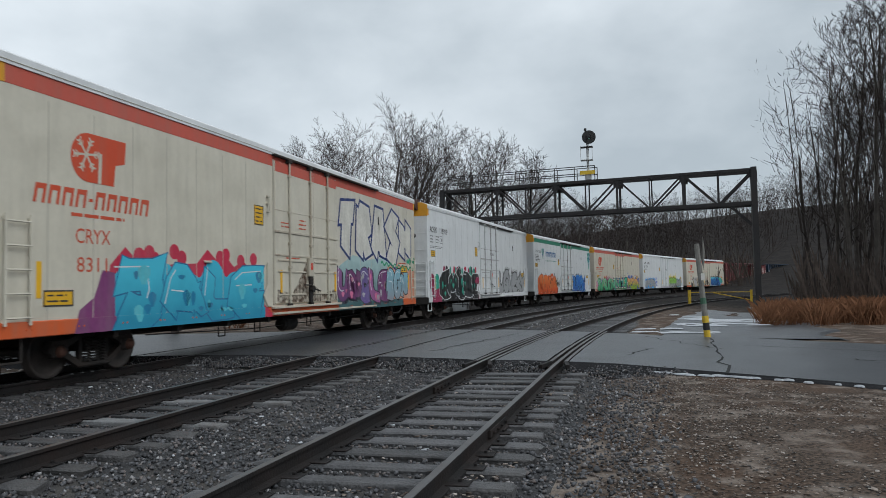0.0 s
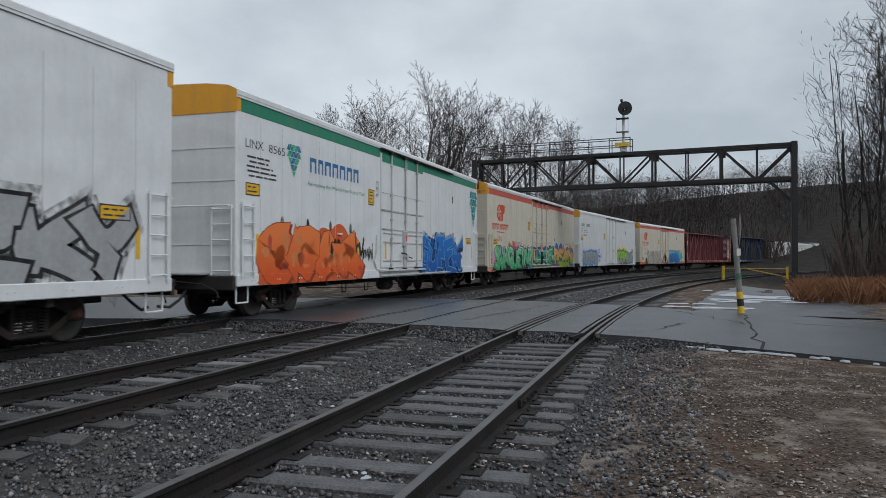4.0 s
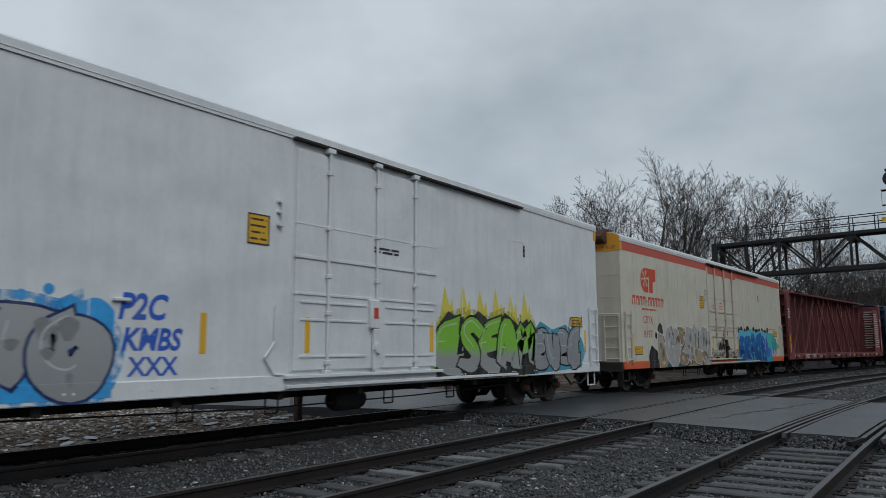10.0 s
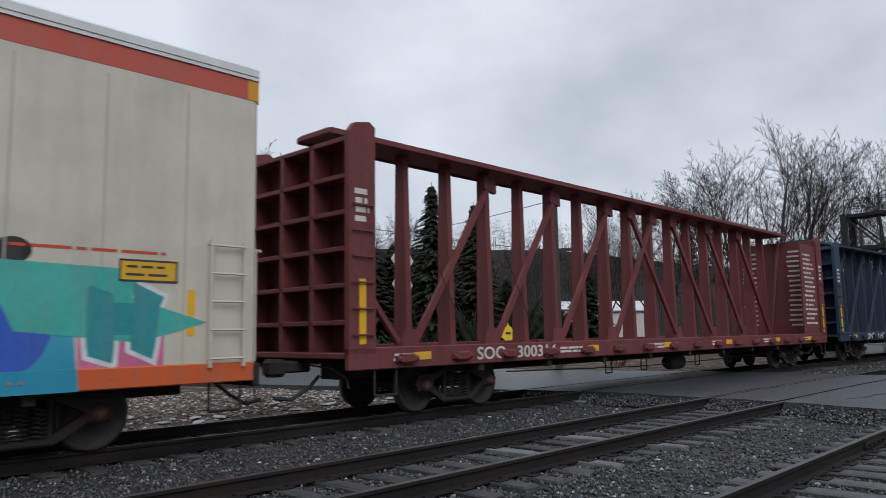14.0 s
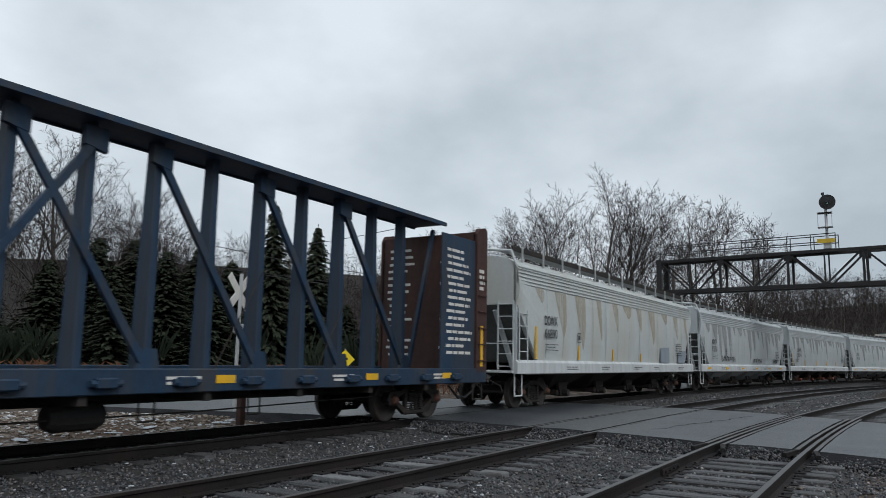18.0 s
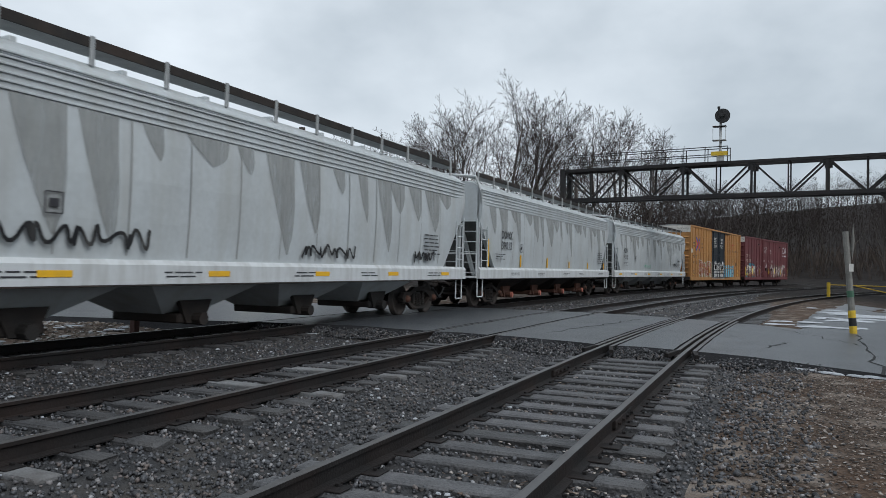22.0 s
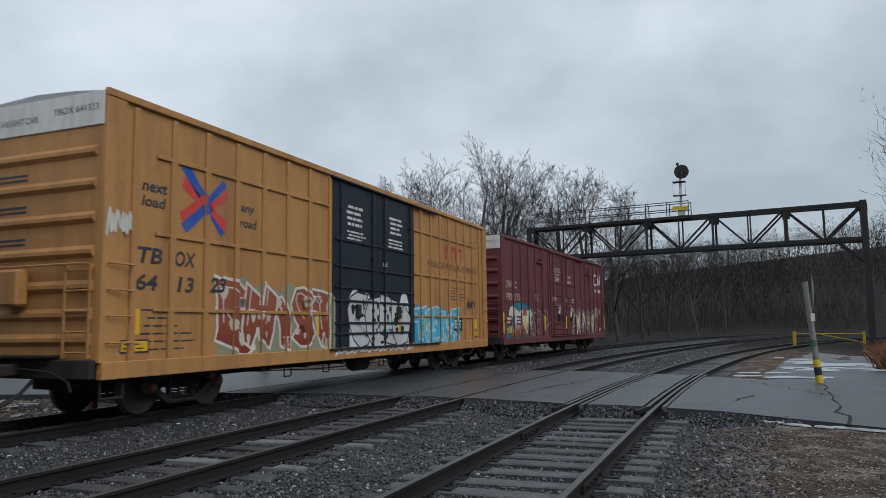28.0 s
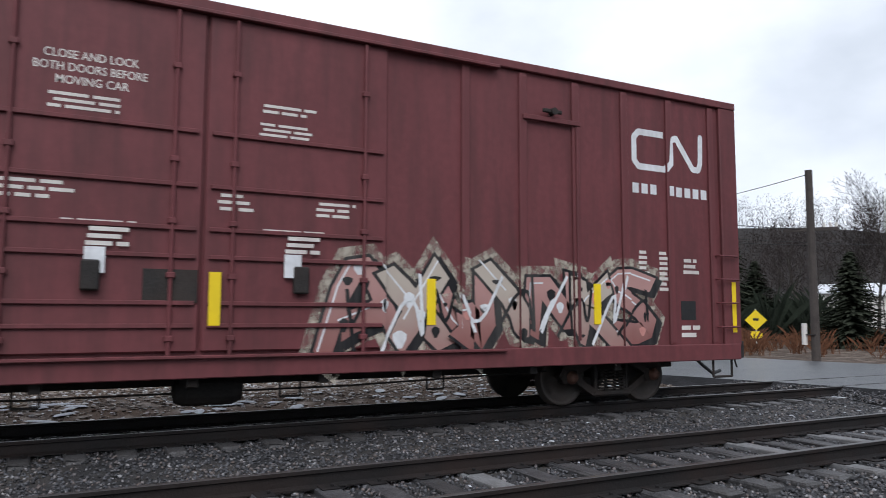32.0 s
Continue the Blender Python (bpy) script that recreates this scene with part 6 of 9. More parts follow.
    field(d, [(-10.0, 0.8), (-9.4, 1.15), (-8.7, 1.75), (-8.3, 1.9), (-7.4, 1.2), (-6.2, 1.6), (-5.4, 2.0), (-4.6, 1.75), (-3.6, 1.8), (-2.9, 1.6), (-2.5, 1.2), (-2.9, 0.8)], BLK, 0.0046, sill=low)
    graffiti(d, "SVKGUETN", -9.3, -2.75, 0.80, 2.16, [fade((0.02, 0.25, 0.09), (0.17, 0.42, 0.22), 0.85, 1.7), fade((0.02, 0.30, 0.12), (0.14, 0.46, 0.26), 0.85, 1.8)], BLK, None, 21, edge=0.032, drops=[spray(0.01, 0.16, 0.07), spray(0.50, 0.20, 0.08), spray(0.22, 0.50, 0.26)], shine=WHT, wild=1.7, sill=low, fat=0.13, soft=1, cast=BLK, fit=1.35)
    field(d, [(-2.7, 0.8), (-2.65, 1.9), (-2.3, 2.15), (-1.87, 2.2), (-1.87, 0.8)], spray(0.02, 0.07, 0.20), 0.005, sill=low)
    field(d, [(-1.84, 1.13), (-1.84, 2.2), (-1.2, 2.12), (-0.4, 2.2), (0.4, 2.1), (1.2, 2.25), (2.14, 2.15), (2.14, 1.13)], spray(0.02, 0.07, 0.20), 0.004, HALF + 0.055)
    field(d, [(2.16, 0.8), (2.16, 2.2), (2.7, 2.35), (3.2, 2.2), (3.6, 2.3), (4.0, 2.1), (4.3, 1.2), (4.0, 0.8)], spray(0.03, 0.05, 0.09), 0.003, sill=low)
    graffiti(d, "T", -2.7, -1.87, 0.82, 2.1, [spray(0.03, 0.36, 0.20)], navy, None, 22, shine=WHT, sill=low, fat=0.2)
    graffiti(d, "LSC", -1.75, 2.05, 1.14, 2.12, [fade((0.01, 0.26, 0.09), (0.03, 0.40, 0.24), 1.0, 1.9)], navy, None, 23, x=HALF + 0.057, drops=[royal, spray(0.01, 0.14, 0.08)], shine=WHT, fat=0.17)
    graffiti(d, "E", 2.25, 3.4, 0.82, 2.15, [fade((0.01, 0.26, 0.09), (0.03, 0.40, 0.24), 1.0, 1.9)], navy, None, 24, drops=[spray(0.01, 0.14, 0.08)], shine=WHT, fat=0.2, sill=low)
    patch(d, "graffiti_background", -2.6, 2.9, 0.80, 1.0, spray(0.015, 0.20, 0.08), "green field of spray paint", HALF + 0.031, 0.004)
    cobalt = spray(0.035, 0.12, 0.46)
    field(d, [(4.0, 0.8), (3.9, 1.2), (4.1, 1.9), (4.4, 2.05), (10.1, 1.95), (10.15, 0.8)], cobalt, 0.0026, sill=low)
    for yc, zc, r_ in ((4.65, 2.0, 0.62), (5.95, 2.02, 0.6), (8.1, 1.95, 0.45), (8.8, 1.95, 0.4), (9.6, 1.9, 0.4), (4.1, 2.72, 0.13), (6.75, 2.4, 0.1), (8.75, 2.42, 0.08), (9.35, 2.3, 0.1)):
        field(d, blob(yc, zc, r_, r_ * 0.85), cobalt, 0.0028 + 0.0001 * yc / 10, label="round blue cloud of spray paint")
    field(d, [(3.0, 0.8), (3.6, 1.35), (4.6, 1.3), (5.0, 0.8)], plum, 0.0042, sill=low)
    graffiti(d, "REZEN", 4.2, 9.75, 0.84, 2.24, [fade((0.24, 0.36, 0.02), (0.66, 0.36, 0.14), 1.25, 1.75)], spray(0.05, 0.015, 0.02), None, 27, edge=0.04, drops=[spray(0.14, 0.04, 0.05), spray(0.34, 0.42, 0.03)], wild=2.0, sill=low, fat=0.145, soft=1, fit=1.38, cast=spray(0.07, 0.015, 0.03))
    tag(d, 2.4, 2.9, 2.4, 2.55, BLK, 41, r=0.014, loops=3)
    field(d, blob(-2.75, 1.98, 0.3, 0.26), BLK, 0.0068)
    letters(d, "FST", 3.35, 3.9, 1.35, 1.65, WHT, HALF + 0.02, bold=0.03)
    letters(d, "RTD", -2.95, -2.35, 1.9, 2.2, WHT, HALF + 0.02, bold=0.03)
    patch(d, "checker_sill", -10.45, -9.3, 0.76, 0.99, spray(0.55, 0.20, 0.14), "pink dotted sill paint", HALF + 0.031, 0.004)

    e = reefer("clean white refrigerator car with silver graffiti", 21.25, 99.75, WHITE, clean=True)
    e["front_y"] = -10.625
    white_livery(e, "AOKX", "116058")
    azure = spray(0.05, 0.34, 0.74)
    cl = cloud(random.Random(3), -9.95, -5.0, 0.86, 2.2, 9)
    field(e, [(y_, z_) for x_, y_, z_ in cl.v[: len(cl.v) // 2]][::-1] + [(y_, z_) for x_, y_, z_ in cl.v[len(cl.v) // 2:]], azure, 0.0034, sill=low)
    graffiti(e, "APESTO", -9.75, -5.15, 0.86, 2.06, [fade((0.28, 0.285, 0.29), (0.36, 0.365, 0.37), 1.0, 1.9)], navy, None, 31, edge=0.04, sill=low, fat=0.24, soft=2, fit=1.16, wild=0.9, shine=spray(0.5, 0.52, 0.54), drops=[spray(0.22, 0.225, 0.23)], haze=mist(0.05, 0.34, 0.74, 0.9), drips=1)
    for k in range(14):
        field(e, blob(-9.4 + 0.32 * k, 2.12 + 0.12 * math.sin(k * 1.9), 0.07 + 0.05 * (k % 3 == 0)), azure, 0.0030 + 0.00003 * k, label="drop of blue spray paint")
    letters(e, "P2C", -4.95, -4.2, 1.88, 2.25, royal, bold=0.03, shear=0.2, label="blue sprayed tag")
    letters(e, "KMBS", -4.88, -3.95, 1.46, 1.78, royal, bold=0.03, shear=0.2, label="blue sprayed tag")
    letters(e, "XXX", -4.78, -4.0, 1.12, 1.38, royal, bold=0.02, label="blue sprayed tag")
    field(e, [(2.2, 0.84), (2.2, 1.9), (2.7, 2.3), (3.4, 2.05), (3.9, 2.35), (4.6, 2.05), (5.1, 2.35), (5.8, 2.05), (6.2, 2.25), (6.6, 1.7), (6.5, 0.84)], spray(0.02, 0.022, 0.02), 0.0034, sill=low)
    graffiti(e, "ESEAM", 2.3, 6.5, 0.92, 2.15, [fade((0.30, 0.31, 0.30), (0.22, 0.48, 0.05), 1.3, 1.55)], BLK, None, 33, edge=0.05, sill=low, fat=0.155, soft=2, fit=1.12, wild=1.0, cast=BLK, shine=spray(0.5, 0.55, 0.45), haze=mist(0.55, 0.50, 0.06, 0.8))
    for k in range(6):
        field(e, [(2.25 + 0.7 * k, 1.75), (2.42 + 0.7 * k, 2.3), (2.55 + 0.7 * k, 2.85 + 0.1 * (k % 2)), (2.74 + 0.7 * k, 2.4), (2.84 + 0.7 * k, 2.6), (3.0 + 0.7 * k, 1.75)], fade((0.12, 0.34, 0.03), (0.66, 0.56, 0.10), 1.8, 2.4), 0.0029 + 0.00003 * k, label="yellow flame of spray paint")
    field(e, [(6.45, 0.84), (6.5, 1.9), (6.9, 2.2), (7.6, 2.0), (8.4, 2.15), (9.4, 1.8), (9.7, 1.4), (9.3, 0.95)], spray(0.06, 0.30, 0.40), 0.0030, sill=low)
    graffiti(e, "BUBE", 6.6, 9.3, 0.95, 2.05, [spray(0.27, 0.28, 0.29)], BLK, None, 37, edge=0.045, sill=low, fat=0.23, soft=2, wild=1.1, shine=spray(0.40, 0.5, 0.55))
    tag(e, 8.6, 9.5, 2.0, 2.45, BLK, 12, r=0.015)

    f = reefer("cream refrigerator car with orange sill, tan and blue graffiti", 21.25, 123.2, CREAM, REDBAND, sill=ORANGESILL, crest=True)
    f["front_y"] = -10.625
    cream_livery(f, "CRYX", "8197")
    field(f, blob(-7.35, 2.1, 0.25, 0.3), BLK, 0.003)
    field(f, blob(-7.75, 1.95, 0.1, 0.12), BLK, 0.0031)
    field(f, [(-8.5, 0.8), (-8.45, 1.3), (-8.2, 1.6), (-7.7, 1.4), (-7.0, 0.8)], BLK, 0.0034, sill=low)
    field(f, [(-7.3, 0.8), (-7.2, 1.1), (-6.8, 1.3), (-5.6, 1.15), (-4.9, 0.8)], spray(0.02, 0.10, 0.11), 0.0060, sill=low)
    field(f, [(-7.4, 1.2), (-6.6, 2.3), (-5.8, 2.2), (-5.2, 2.35), (-4.2, 2.15), (-3.6, 2.4), (-3.0, 2.2), (-2.2, 2.25), (-1.95, 1.6), (-2.3, 0.8), (-5.2, 0.8)], fade((0.30, 0.22, 0.12), (0.40, 0.37, 0.33), 1.0, 1.9), 0.0038, sill=low)
    graffiti(f, "VOCALS", -7.5, -1.95, 0.82, 2.38, [fade((0.33, 0.25, 0.14), (0.36, 0.33, 0.29), 0.9, 1.9), spray(0.36, 0.35, 0.34), spray(0.27, 0.20, 0.11), spray(0.36, 0.345, 0.33)], WHT, None, 41, edge=0.028, drops=[spray(0.24, 0.18, 0.12), spray(0.42, 0.41, 0.40)], shine=spray(0.44, 0.43, 0.42), wild=1.8, sill=low, fat=0.23, soft=1, cast=spray(0.03, 0.02, 0.025), fit=1.2)
    field(f, [(1.75, 0.8), (2.0, 1.3), (2.25, 2.1), (2.6, 2.36), (3.4, 2.28), (4.4, 2.4), (5.3, 2.26), (6.4, 2.38), (7.5, 2.22), (8.2, 1.7), (8.3, 0.8)], fade((0.03, 0.28, 0.42), (0.10, 0.42, 0.58), 1.0, 2.0), 0.0026, sill=low)
    graffiti(f, "BEMES", 2.4, 7.0, 0.85, 2.15, [fade((0.012, 0.06, 0.22), (0.02, 0.12, 0.36), 1.0, 2.0)], spray(0.06, 0.30, 0.52), None, 43, edge=0.035, drops=[spray(0.03, 0.16, 0.40), spray(0.06, 0.34, 0.50)], sill=low, fat=0.19, soft=1, wild=1.5, cast=spray(0.01, 0.03, 0.12))
    field(f, blob(7.5, 1.6, 0.5, 0.6), royal, 0.0062)
    field(f, [(7.2, 2.3), (9.0, 2.25), (8.9, 1.9), (9.9, 1.6), (9.0, 1.35), (7.6, 1.5)], spray(0.06, 0.42, 0.36), 0.0064)
    graffiti(f, "H", 8.4, 9.2, 1.0, 2.2, [teal], WHT, [pink], 45)
    tag(f, -0.9, 0.6, 1.25, 1.9, BLK, 14, x=HALF + 0.06, r=0.03)
    for k in range(11):
        field(f, blob(2.35 + 0.52 * k, 2.34 + 0.07 * math.sin(2.7 * k), 0.2 + 0.1 * (k % 3 == 0), 0.15), BLK, 0.0021 + 0.00003 * k, label="black puff of spray paint")


make_reefers()


# ---- lumber cars ----
def centerbeam(label, length, front, paint_, beam_paint, end_paint, tail_paint, mark, number, mark_y, top=4.93, early_post=False):
    car = thing("lumber_car", label, "freight car", "cars of the train")
    CARS.append((car, front, length))
    y0, y1, h = -length / 2 - 0.42, length / 2, 1.5
    part("deck", Shape().box(-h, h, y0, y1, 1.02, 1.12, 0.015), paint_, car)
    for side in (-1, 1):
        part("side_sill", Shape().box(side * h - 0.06, side * h + 0.06, y0, y1, 0.84, 1.2, 0.015), paint_, car)
        win = Shape().box(side * (h + 0.05), side * (h + 0.17), -0.16, 0.16, 0.93, 1.08, 0.02).tube((side * (h + 0.11), -0.24, 1.0), (side * (h + 0.11), 0.24, 1.0), 0.05, 8).mesh("tie_down_winch", beam_paint)
        for k in range(16):
            part("tie_down_winch", win, None, car, m=pose(0, y0 + 1.2 + (length - 2.4) * k / 15, 0))
    # spine: tapered posts, top chord, braces that cross two bays
    n = 16
    post = Shape().add([(sx * w, sy * 0.072, z) for z, w in ((0, 0.19), (1, 0.11)) for sx, sy in ((-1, -1), (1, -1), (1, 1), (-1, 1))],
                       [(0, 1, 2, 3), (4, 5, 6, 7), (0, 1, 5, 4), (1, 2, 6, 5), (2, 3, 7, 6), (3, 0, 4, 7)]).mesh("post", beam_paint)
    first_post = -9.27
    pitch = (9.4 - first_post) / (n - 1)
    for k in range(-1 if early_post else 0, n):
        ob = part("post", post, None, car)
        ob.matrix_local = Matrix.LocRotScale((0, first_post + pitch * k, 1.1), None, (1, 1, top - 1.03))
    chord = [(-0.55, top + 0.02), (-0.49, top + 0.02), (-0.49, top + 0.06), (0.49, top + 0.06), (0.49, top + 0.02), (0.55, top + 0.02), (0.55, top + 0.12), (0.42, top + 0.15), (-0.42, top + 0.15), (-0.55, top + 0.12)]
    part("top_chord", Shape().plate(chord, 1, y0 + 0.45, y1 - 0.45), beam_paint, car, "long top chord")
    for k, q in ((2, 0), (4, 2), (6, 4), (8, 6), (7, 9), (9, 11), (11, 13), (13, 15)):
        ya, yb = first_post + pitch * k, first_post + pitch * q
        part("brace", Shape().beam((0.17, ya, top - 0.26), (0.22, yb + (0.14 if q < k else -0.14), 1.3), 0.09, 0.13), beam_paint, car)
        part("gusset", Shape().plate([(ya - 0.2, top - 0.04), (ya + 0.2, top - 0.04), (ya + 0.2, top - 0.42), (ya - 0.2, top - 0.34)], 0, 0.12, 0.23), beam_paint, car)
        part("foot_gusset", Shape().plate([(yb - 0.22, 1.1), (yb + 0.22, 1.1), (yb + 0.12, 1.5), (yb - 0.12, 1.5)], 0, 0.15, 0.26), beam_paint, car)
    for e in (-1, 1):
        start = (0.2, -10.6, 2.5) if early_post and e < 0 else (0.2, e * (length / 2 - 0.6), top - 0.1)
        part("brace", Shape().beam(start, (0.22, e * 9.6, 1.25), 0.09, 0.1), beam_paint, car)
    # thin tie cables that cross the bays
    for ya, yb in ((-7.6, -8.7), (-5.2, -6.3), (3.3, 4.4), (6.1, 7.2)):
        part("tie_cable", Shape().tube((0.24, ya, 1.15), (0.26, yb, 3.1), 0.012, 5), STEELDARK, car, "slack steel tie cable")
    # bulkheads
    for end in (-1, 1):
        y = y0 if end < 0 else y1
        a, b = (y, y + 0.55) if end < 0 else (y - 0.55, y)
        inner = b if end < 0 else a
        end_paint = end_paint if end < 0 else tail_paint
        head = part("bulkhead", Shape().box(-h, h, min(inner, inner + end * 0.06), max(inner, inner + end * 0.06), 1.1, 4.76, 0.01), end_paint, car, "steel end bulkhead")
        for side in (-1, 1):
            part("corner_post", Shape().plate([(a, 1.1), (b, 1.1), (b, 4.84), (b - 0.12, 4.92), (a + 0.12, 4.86), (a, 4.7)], 0, side * h - 0.06, side * h + 0.06), end_paint, head)
        for z in (1.6, 2.2, 2.8, 3.4, 4.0, 4.62):
            part("rib", Shape().box(-h + 0.05, h - 0.05, a + 0.06, b - 0.06, z - 0.04, z + 0.04, 0.01), end_paint, head)
        part("rib", Shape().box(-0.5, -0.4, a + 0.06, b - 0.06, 1.1, 4.66, 0.01), end_paint, head)
        part("rib", Shape().box(0.4, 0.5, a + 0.06, b - 0.06, 1.1, 4.66, 0.01), end_paint, head)
        bars(car, a + 0.1, b - 0.1, 3.2, 3.8, 4, LETTERWHITE, h + 0.065, 3)
        rung = Shape().tube((h + 0.10, a + 0.08, 0), (h + 0.10, b - 0.08, 0), 0.016, 5).box(h + 0.03, h + 0.11, a + 0.07, a + 0.10, -0.02, 0.02, 0.004).box(h + 0.03, h + 0.11, b - 0.10, b - 0.07, -0.02, 0.02, 0.004).mesh("ladder_rung", end_paint)
        for k in range(6):
            part("ladder_rung", rung, None, head, m=pose(0, 0, 1.4 + 0.42 * k))
        patch(car, "reflector", (a + b) / 2 - 0.07, (a + b) / 2 + 0.07, 1.25, 2.3, SAFETY, "yellow reflector strip", h + 0.06, 0.008)
        # the inner face of the trailing bulkhead carries painted instructions
        if end > 0:
            s = Shape()
            rng = random.Random(5)
            for k in range(16):
                z = 4.35 - 0.19 * k
                for x in (-1.3, 0.42):
                    w = rng.uniform(0.45, 0.85)
                    o = rng.uniform(0, 0.1)
                    s.add([(x + o, inner - 0.012, z), (x + o + w, inner - 0.012, z), (x + o + w, inner - 0.012, z + 0.07), (x + o, inner - 0.012, z + 0.07)], [(0, 1, 2, 3)])
            part("small_print", s, LETTERWHITE, head)
            # cover plate on the flank of the end panel
            flank = part("side_panel", Shape().box(h - 0.05, h + 0.0, y1 - 2.2, y1 - 0.55, 1.2, 4.5, 0.01), beam_paint, car, "painted side panel at the trailing end")
            bars(flank, y1 - 2.0, y1 - 0.7, 1.5, 4.2, 16, LETTERWHITE, h + 0.005, 8, fill=0.42)
    letters(car, mark, mark_y, mark_y + 0.85, 0.91, 1.15, LETTERWHITE, h + 0.068, bold=0.02)
    letters(car, number, mark_y + 1.2, mark_y + (2.5 if len(number) > 4 else 2.1), 0.91, 1.15, LETTERWHITE, h + 0.068, bold=0.02)
    for y in (y0 + 1.6, -4.9, -1.4, 2.4, 6.3, y1 - 2.0):
        patch(car, "reflector", y - 0.2, y + 0.2, 0.97, 1.1, SAFETY, "yellow reflector strip", h + 0.06, 0.012)
    for k, y in enumerate((y0 + 0.9, -6.2, -2.4, 1.2, 5.0, 8.6)):
        bars(car, y, y + 0.9, 0.95, 1.1, 2, LETTERWHITE, h + 0.068, k + 30)
    running_gear(car, length, 2.6, 0.84)
    underframe(car, length, 2.6, 0.9)
    return car


centerbeam("oxide red centre-beam lumber car, empty", 22.9, 146.6, OXIDE, OXIDE, OXIDE, OXIDE, "SOO", "300314", -8.85, early_post=True)
centerbeam("dark blue centre-beam lumber car with brown end, empty", 22.55, 171.75, BEAMBLUE, BEAMBLUE, RUSTBLUE, RUSTBROWN, "DNT", "4149", -8.65, top=4.98)


# ---- covered hoppers ----
def hopper(label, length, front, mark, number, body, sill_mat, stains=None, tags=(), caps=None, yellow=False):
    car = thing("hopper_car", label, "freight car", "cars of the train")
    CARS.append((car, front, length))
    y0, y1 = -length / 2, length / 2
    ends = length / 2 - 0.25

    def floor_z(y):
        d = ends - abs(y)
        return 1.38 if d > 1.45 else 3.05 - 1.67 * max(d, 0) / 1.45

    # body: bulging sides that narrow to a rounded roof
    side = [(1.52, 0.0), (1.575, 0.25), (1.60, 0.5), (1.59, 0.75), (1.55, 1.0)]
    roofline = [(1.55, 4.02), (1.56, 4.10), (1.50, 4.16), (1.44, 4.28), (1.20, 4.42), (0.7, 4.50), (0.35, 4.52)]
    ny = 96
    verts, faces = [], []
    ring = None
    for j in range(ny + 1):
        y = -ends + 2 * ends * j / ny
        f = floor_z(y)
        flute = 0.012 * math.cos(2 * math.pi * j / 8)
        half = [(x + flute * math.sin(math.pi * u), f + (4.0 - f) * u) for x, u in side] + roofline
        row = [(x, y, z) for x, z in half] + [(-x, y, z) for x, z in reversed(half)]
        ring = len(row)
        verts += row
    for j in range(ny):
        for k in range(ring):
            a, b = j * ring + k, j * ring + (k + 1) % ring
            faces.append((a, b, b + ring, a + ring))
    faces += [tuple(range(ring)), tuple(range(ny * ring, (ny + 1) * ring))]
    part("body", Shape().add(verts, faces), body, car, "rounded grey hopper body", smooth=False)
    part("top_band", Shape().box(1.5, 1.572, -ends, ends, 3.66, 4.06, 0.006), body, car, "ridged band below the roof")
    for z in (3.66, 3.76, 3.87, 3.98, 4.08, 4.15):
        part("top_rib", Shape().box(1.54, 1.60, -ends, ends, z - 0.016, z + 0.016, 0.006), body, car)

    def skin(z):
        u = min(max((z - 1.38) / 2.62, 0), 1) * 4
        k = min(int(u), 3)
        return side[k][0] + (side[k + 1][0] - side[k][0]) * (u - k) + 0.016

    # feathered stains that run down from the band
    rs = random.Random(number)
    for k in range(stains or 0):
        yc = -ends + 1.2 + (2 * ends - 2.6) * k / (stains - 1) + rs.uniform(-0.28, 0.28)
        drop, wide = rs.choice((0.5, 0.9, 1.3, 1.8)) * rs.uniform(0.8, 1.15), rs.uniform(0.2, 0.55)
        edge_a, edge_b = [], []
        for q in range(7):
            f = q / 6
            z = 3.63 - drop * f
            bend = (0.10 + 0.12 * drop) * f * f
            edge_a.append((skin(z), yc - wide * (1 - f * 0.9) + bend, z))
            edge_b.append((skin(z), yc + wide * (1 - f * 0.2) * (1 - f ** 4) + bend, z))
        part("stain", Shape().add(edge_a + edge_b, [(q, q + 1, 8 + q, 7 + q) for q in range(6)]), STAINTAN if body is HOPPER_STAINED else STAIN, car, "feathered grey stain on the side")
    # upright welds between the side sheets
    for k in range(13):
        yw = -ends + 1.9 + (2 * ends - 3.8) * k / 12
        rows = [(skin(1.5 + 2.12 * q / 8) - 0.002, 1.5 + 2.12 * q / 8) for q in range(9)]
        weld = Shape().add([(a, yw - 0.012, b) for a, b in rows] + [(a, yw + 0.012, b) for a, b in rows], [(q, q + 1, 10 + q, 9 + q) for q in range(8)])
        part("weld_seam", weld, WELD, car)
    # side sill
    for s_ in (-1, 1):
        part("side_sill", Shape().plate([(s_ * 1.56, 1.05), (s_ * 1.62, 1.05), (s_ * 1.62, 1.36), (s_ * 1.56, 1.44), (s_ * 1.46, 1.44), (s_ * 1.46, 1.05)], 1, y0 + 0.1, y1 - 0.1), sill_mat, car, "pale side sill")
        part("sill_flange", Shape().box(s_ * 1.40, s_ * 1.64, y0 + 0.6, y1 - 0.6, 1.02, 1.05, 0.004), STEELDARK, car)
    # hopper bays and outlets
    for k in range(4):
        y = -5.2 + 3.45 * k
        bay = Shape()
        bay.add([(x * 1.45, y + d, 1.1) for x, d in ((-1, -1.55), (1, -1.55), (1, 1.55), (-1, 1.55))] + [(x * 0.62, y + d, 0.46) for x, d in ((-1, -0.45), (1, -0.45), (1, 0.45), (-1, 0.45))],
                [(0, 1, 5, 4), (1, 2, 6, 5), (2, 3, 7, 6), (3, 0, 4, 7), (4, 5, 6, 7)])
        part("hopper_bay", bay, HOPPER if yellow else STEELDARK, car, "steel hopper bay")
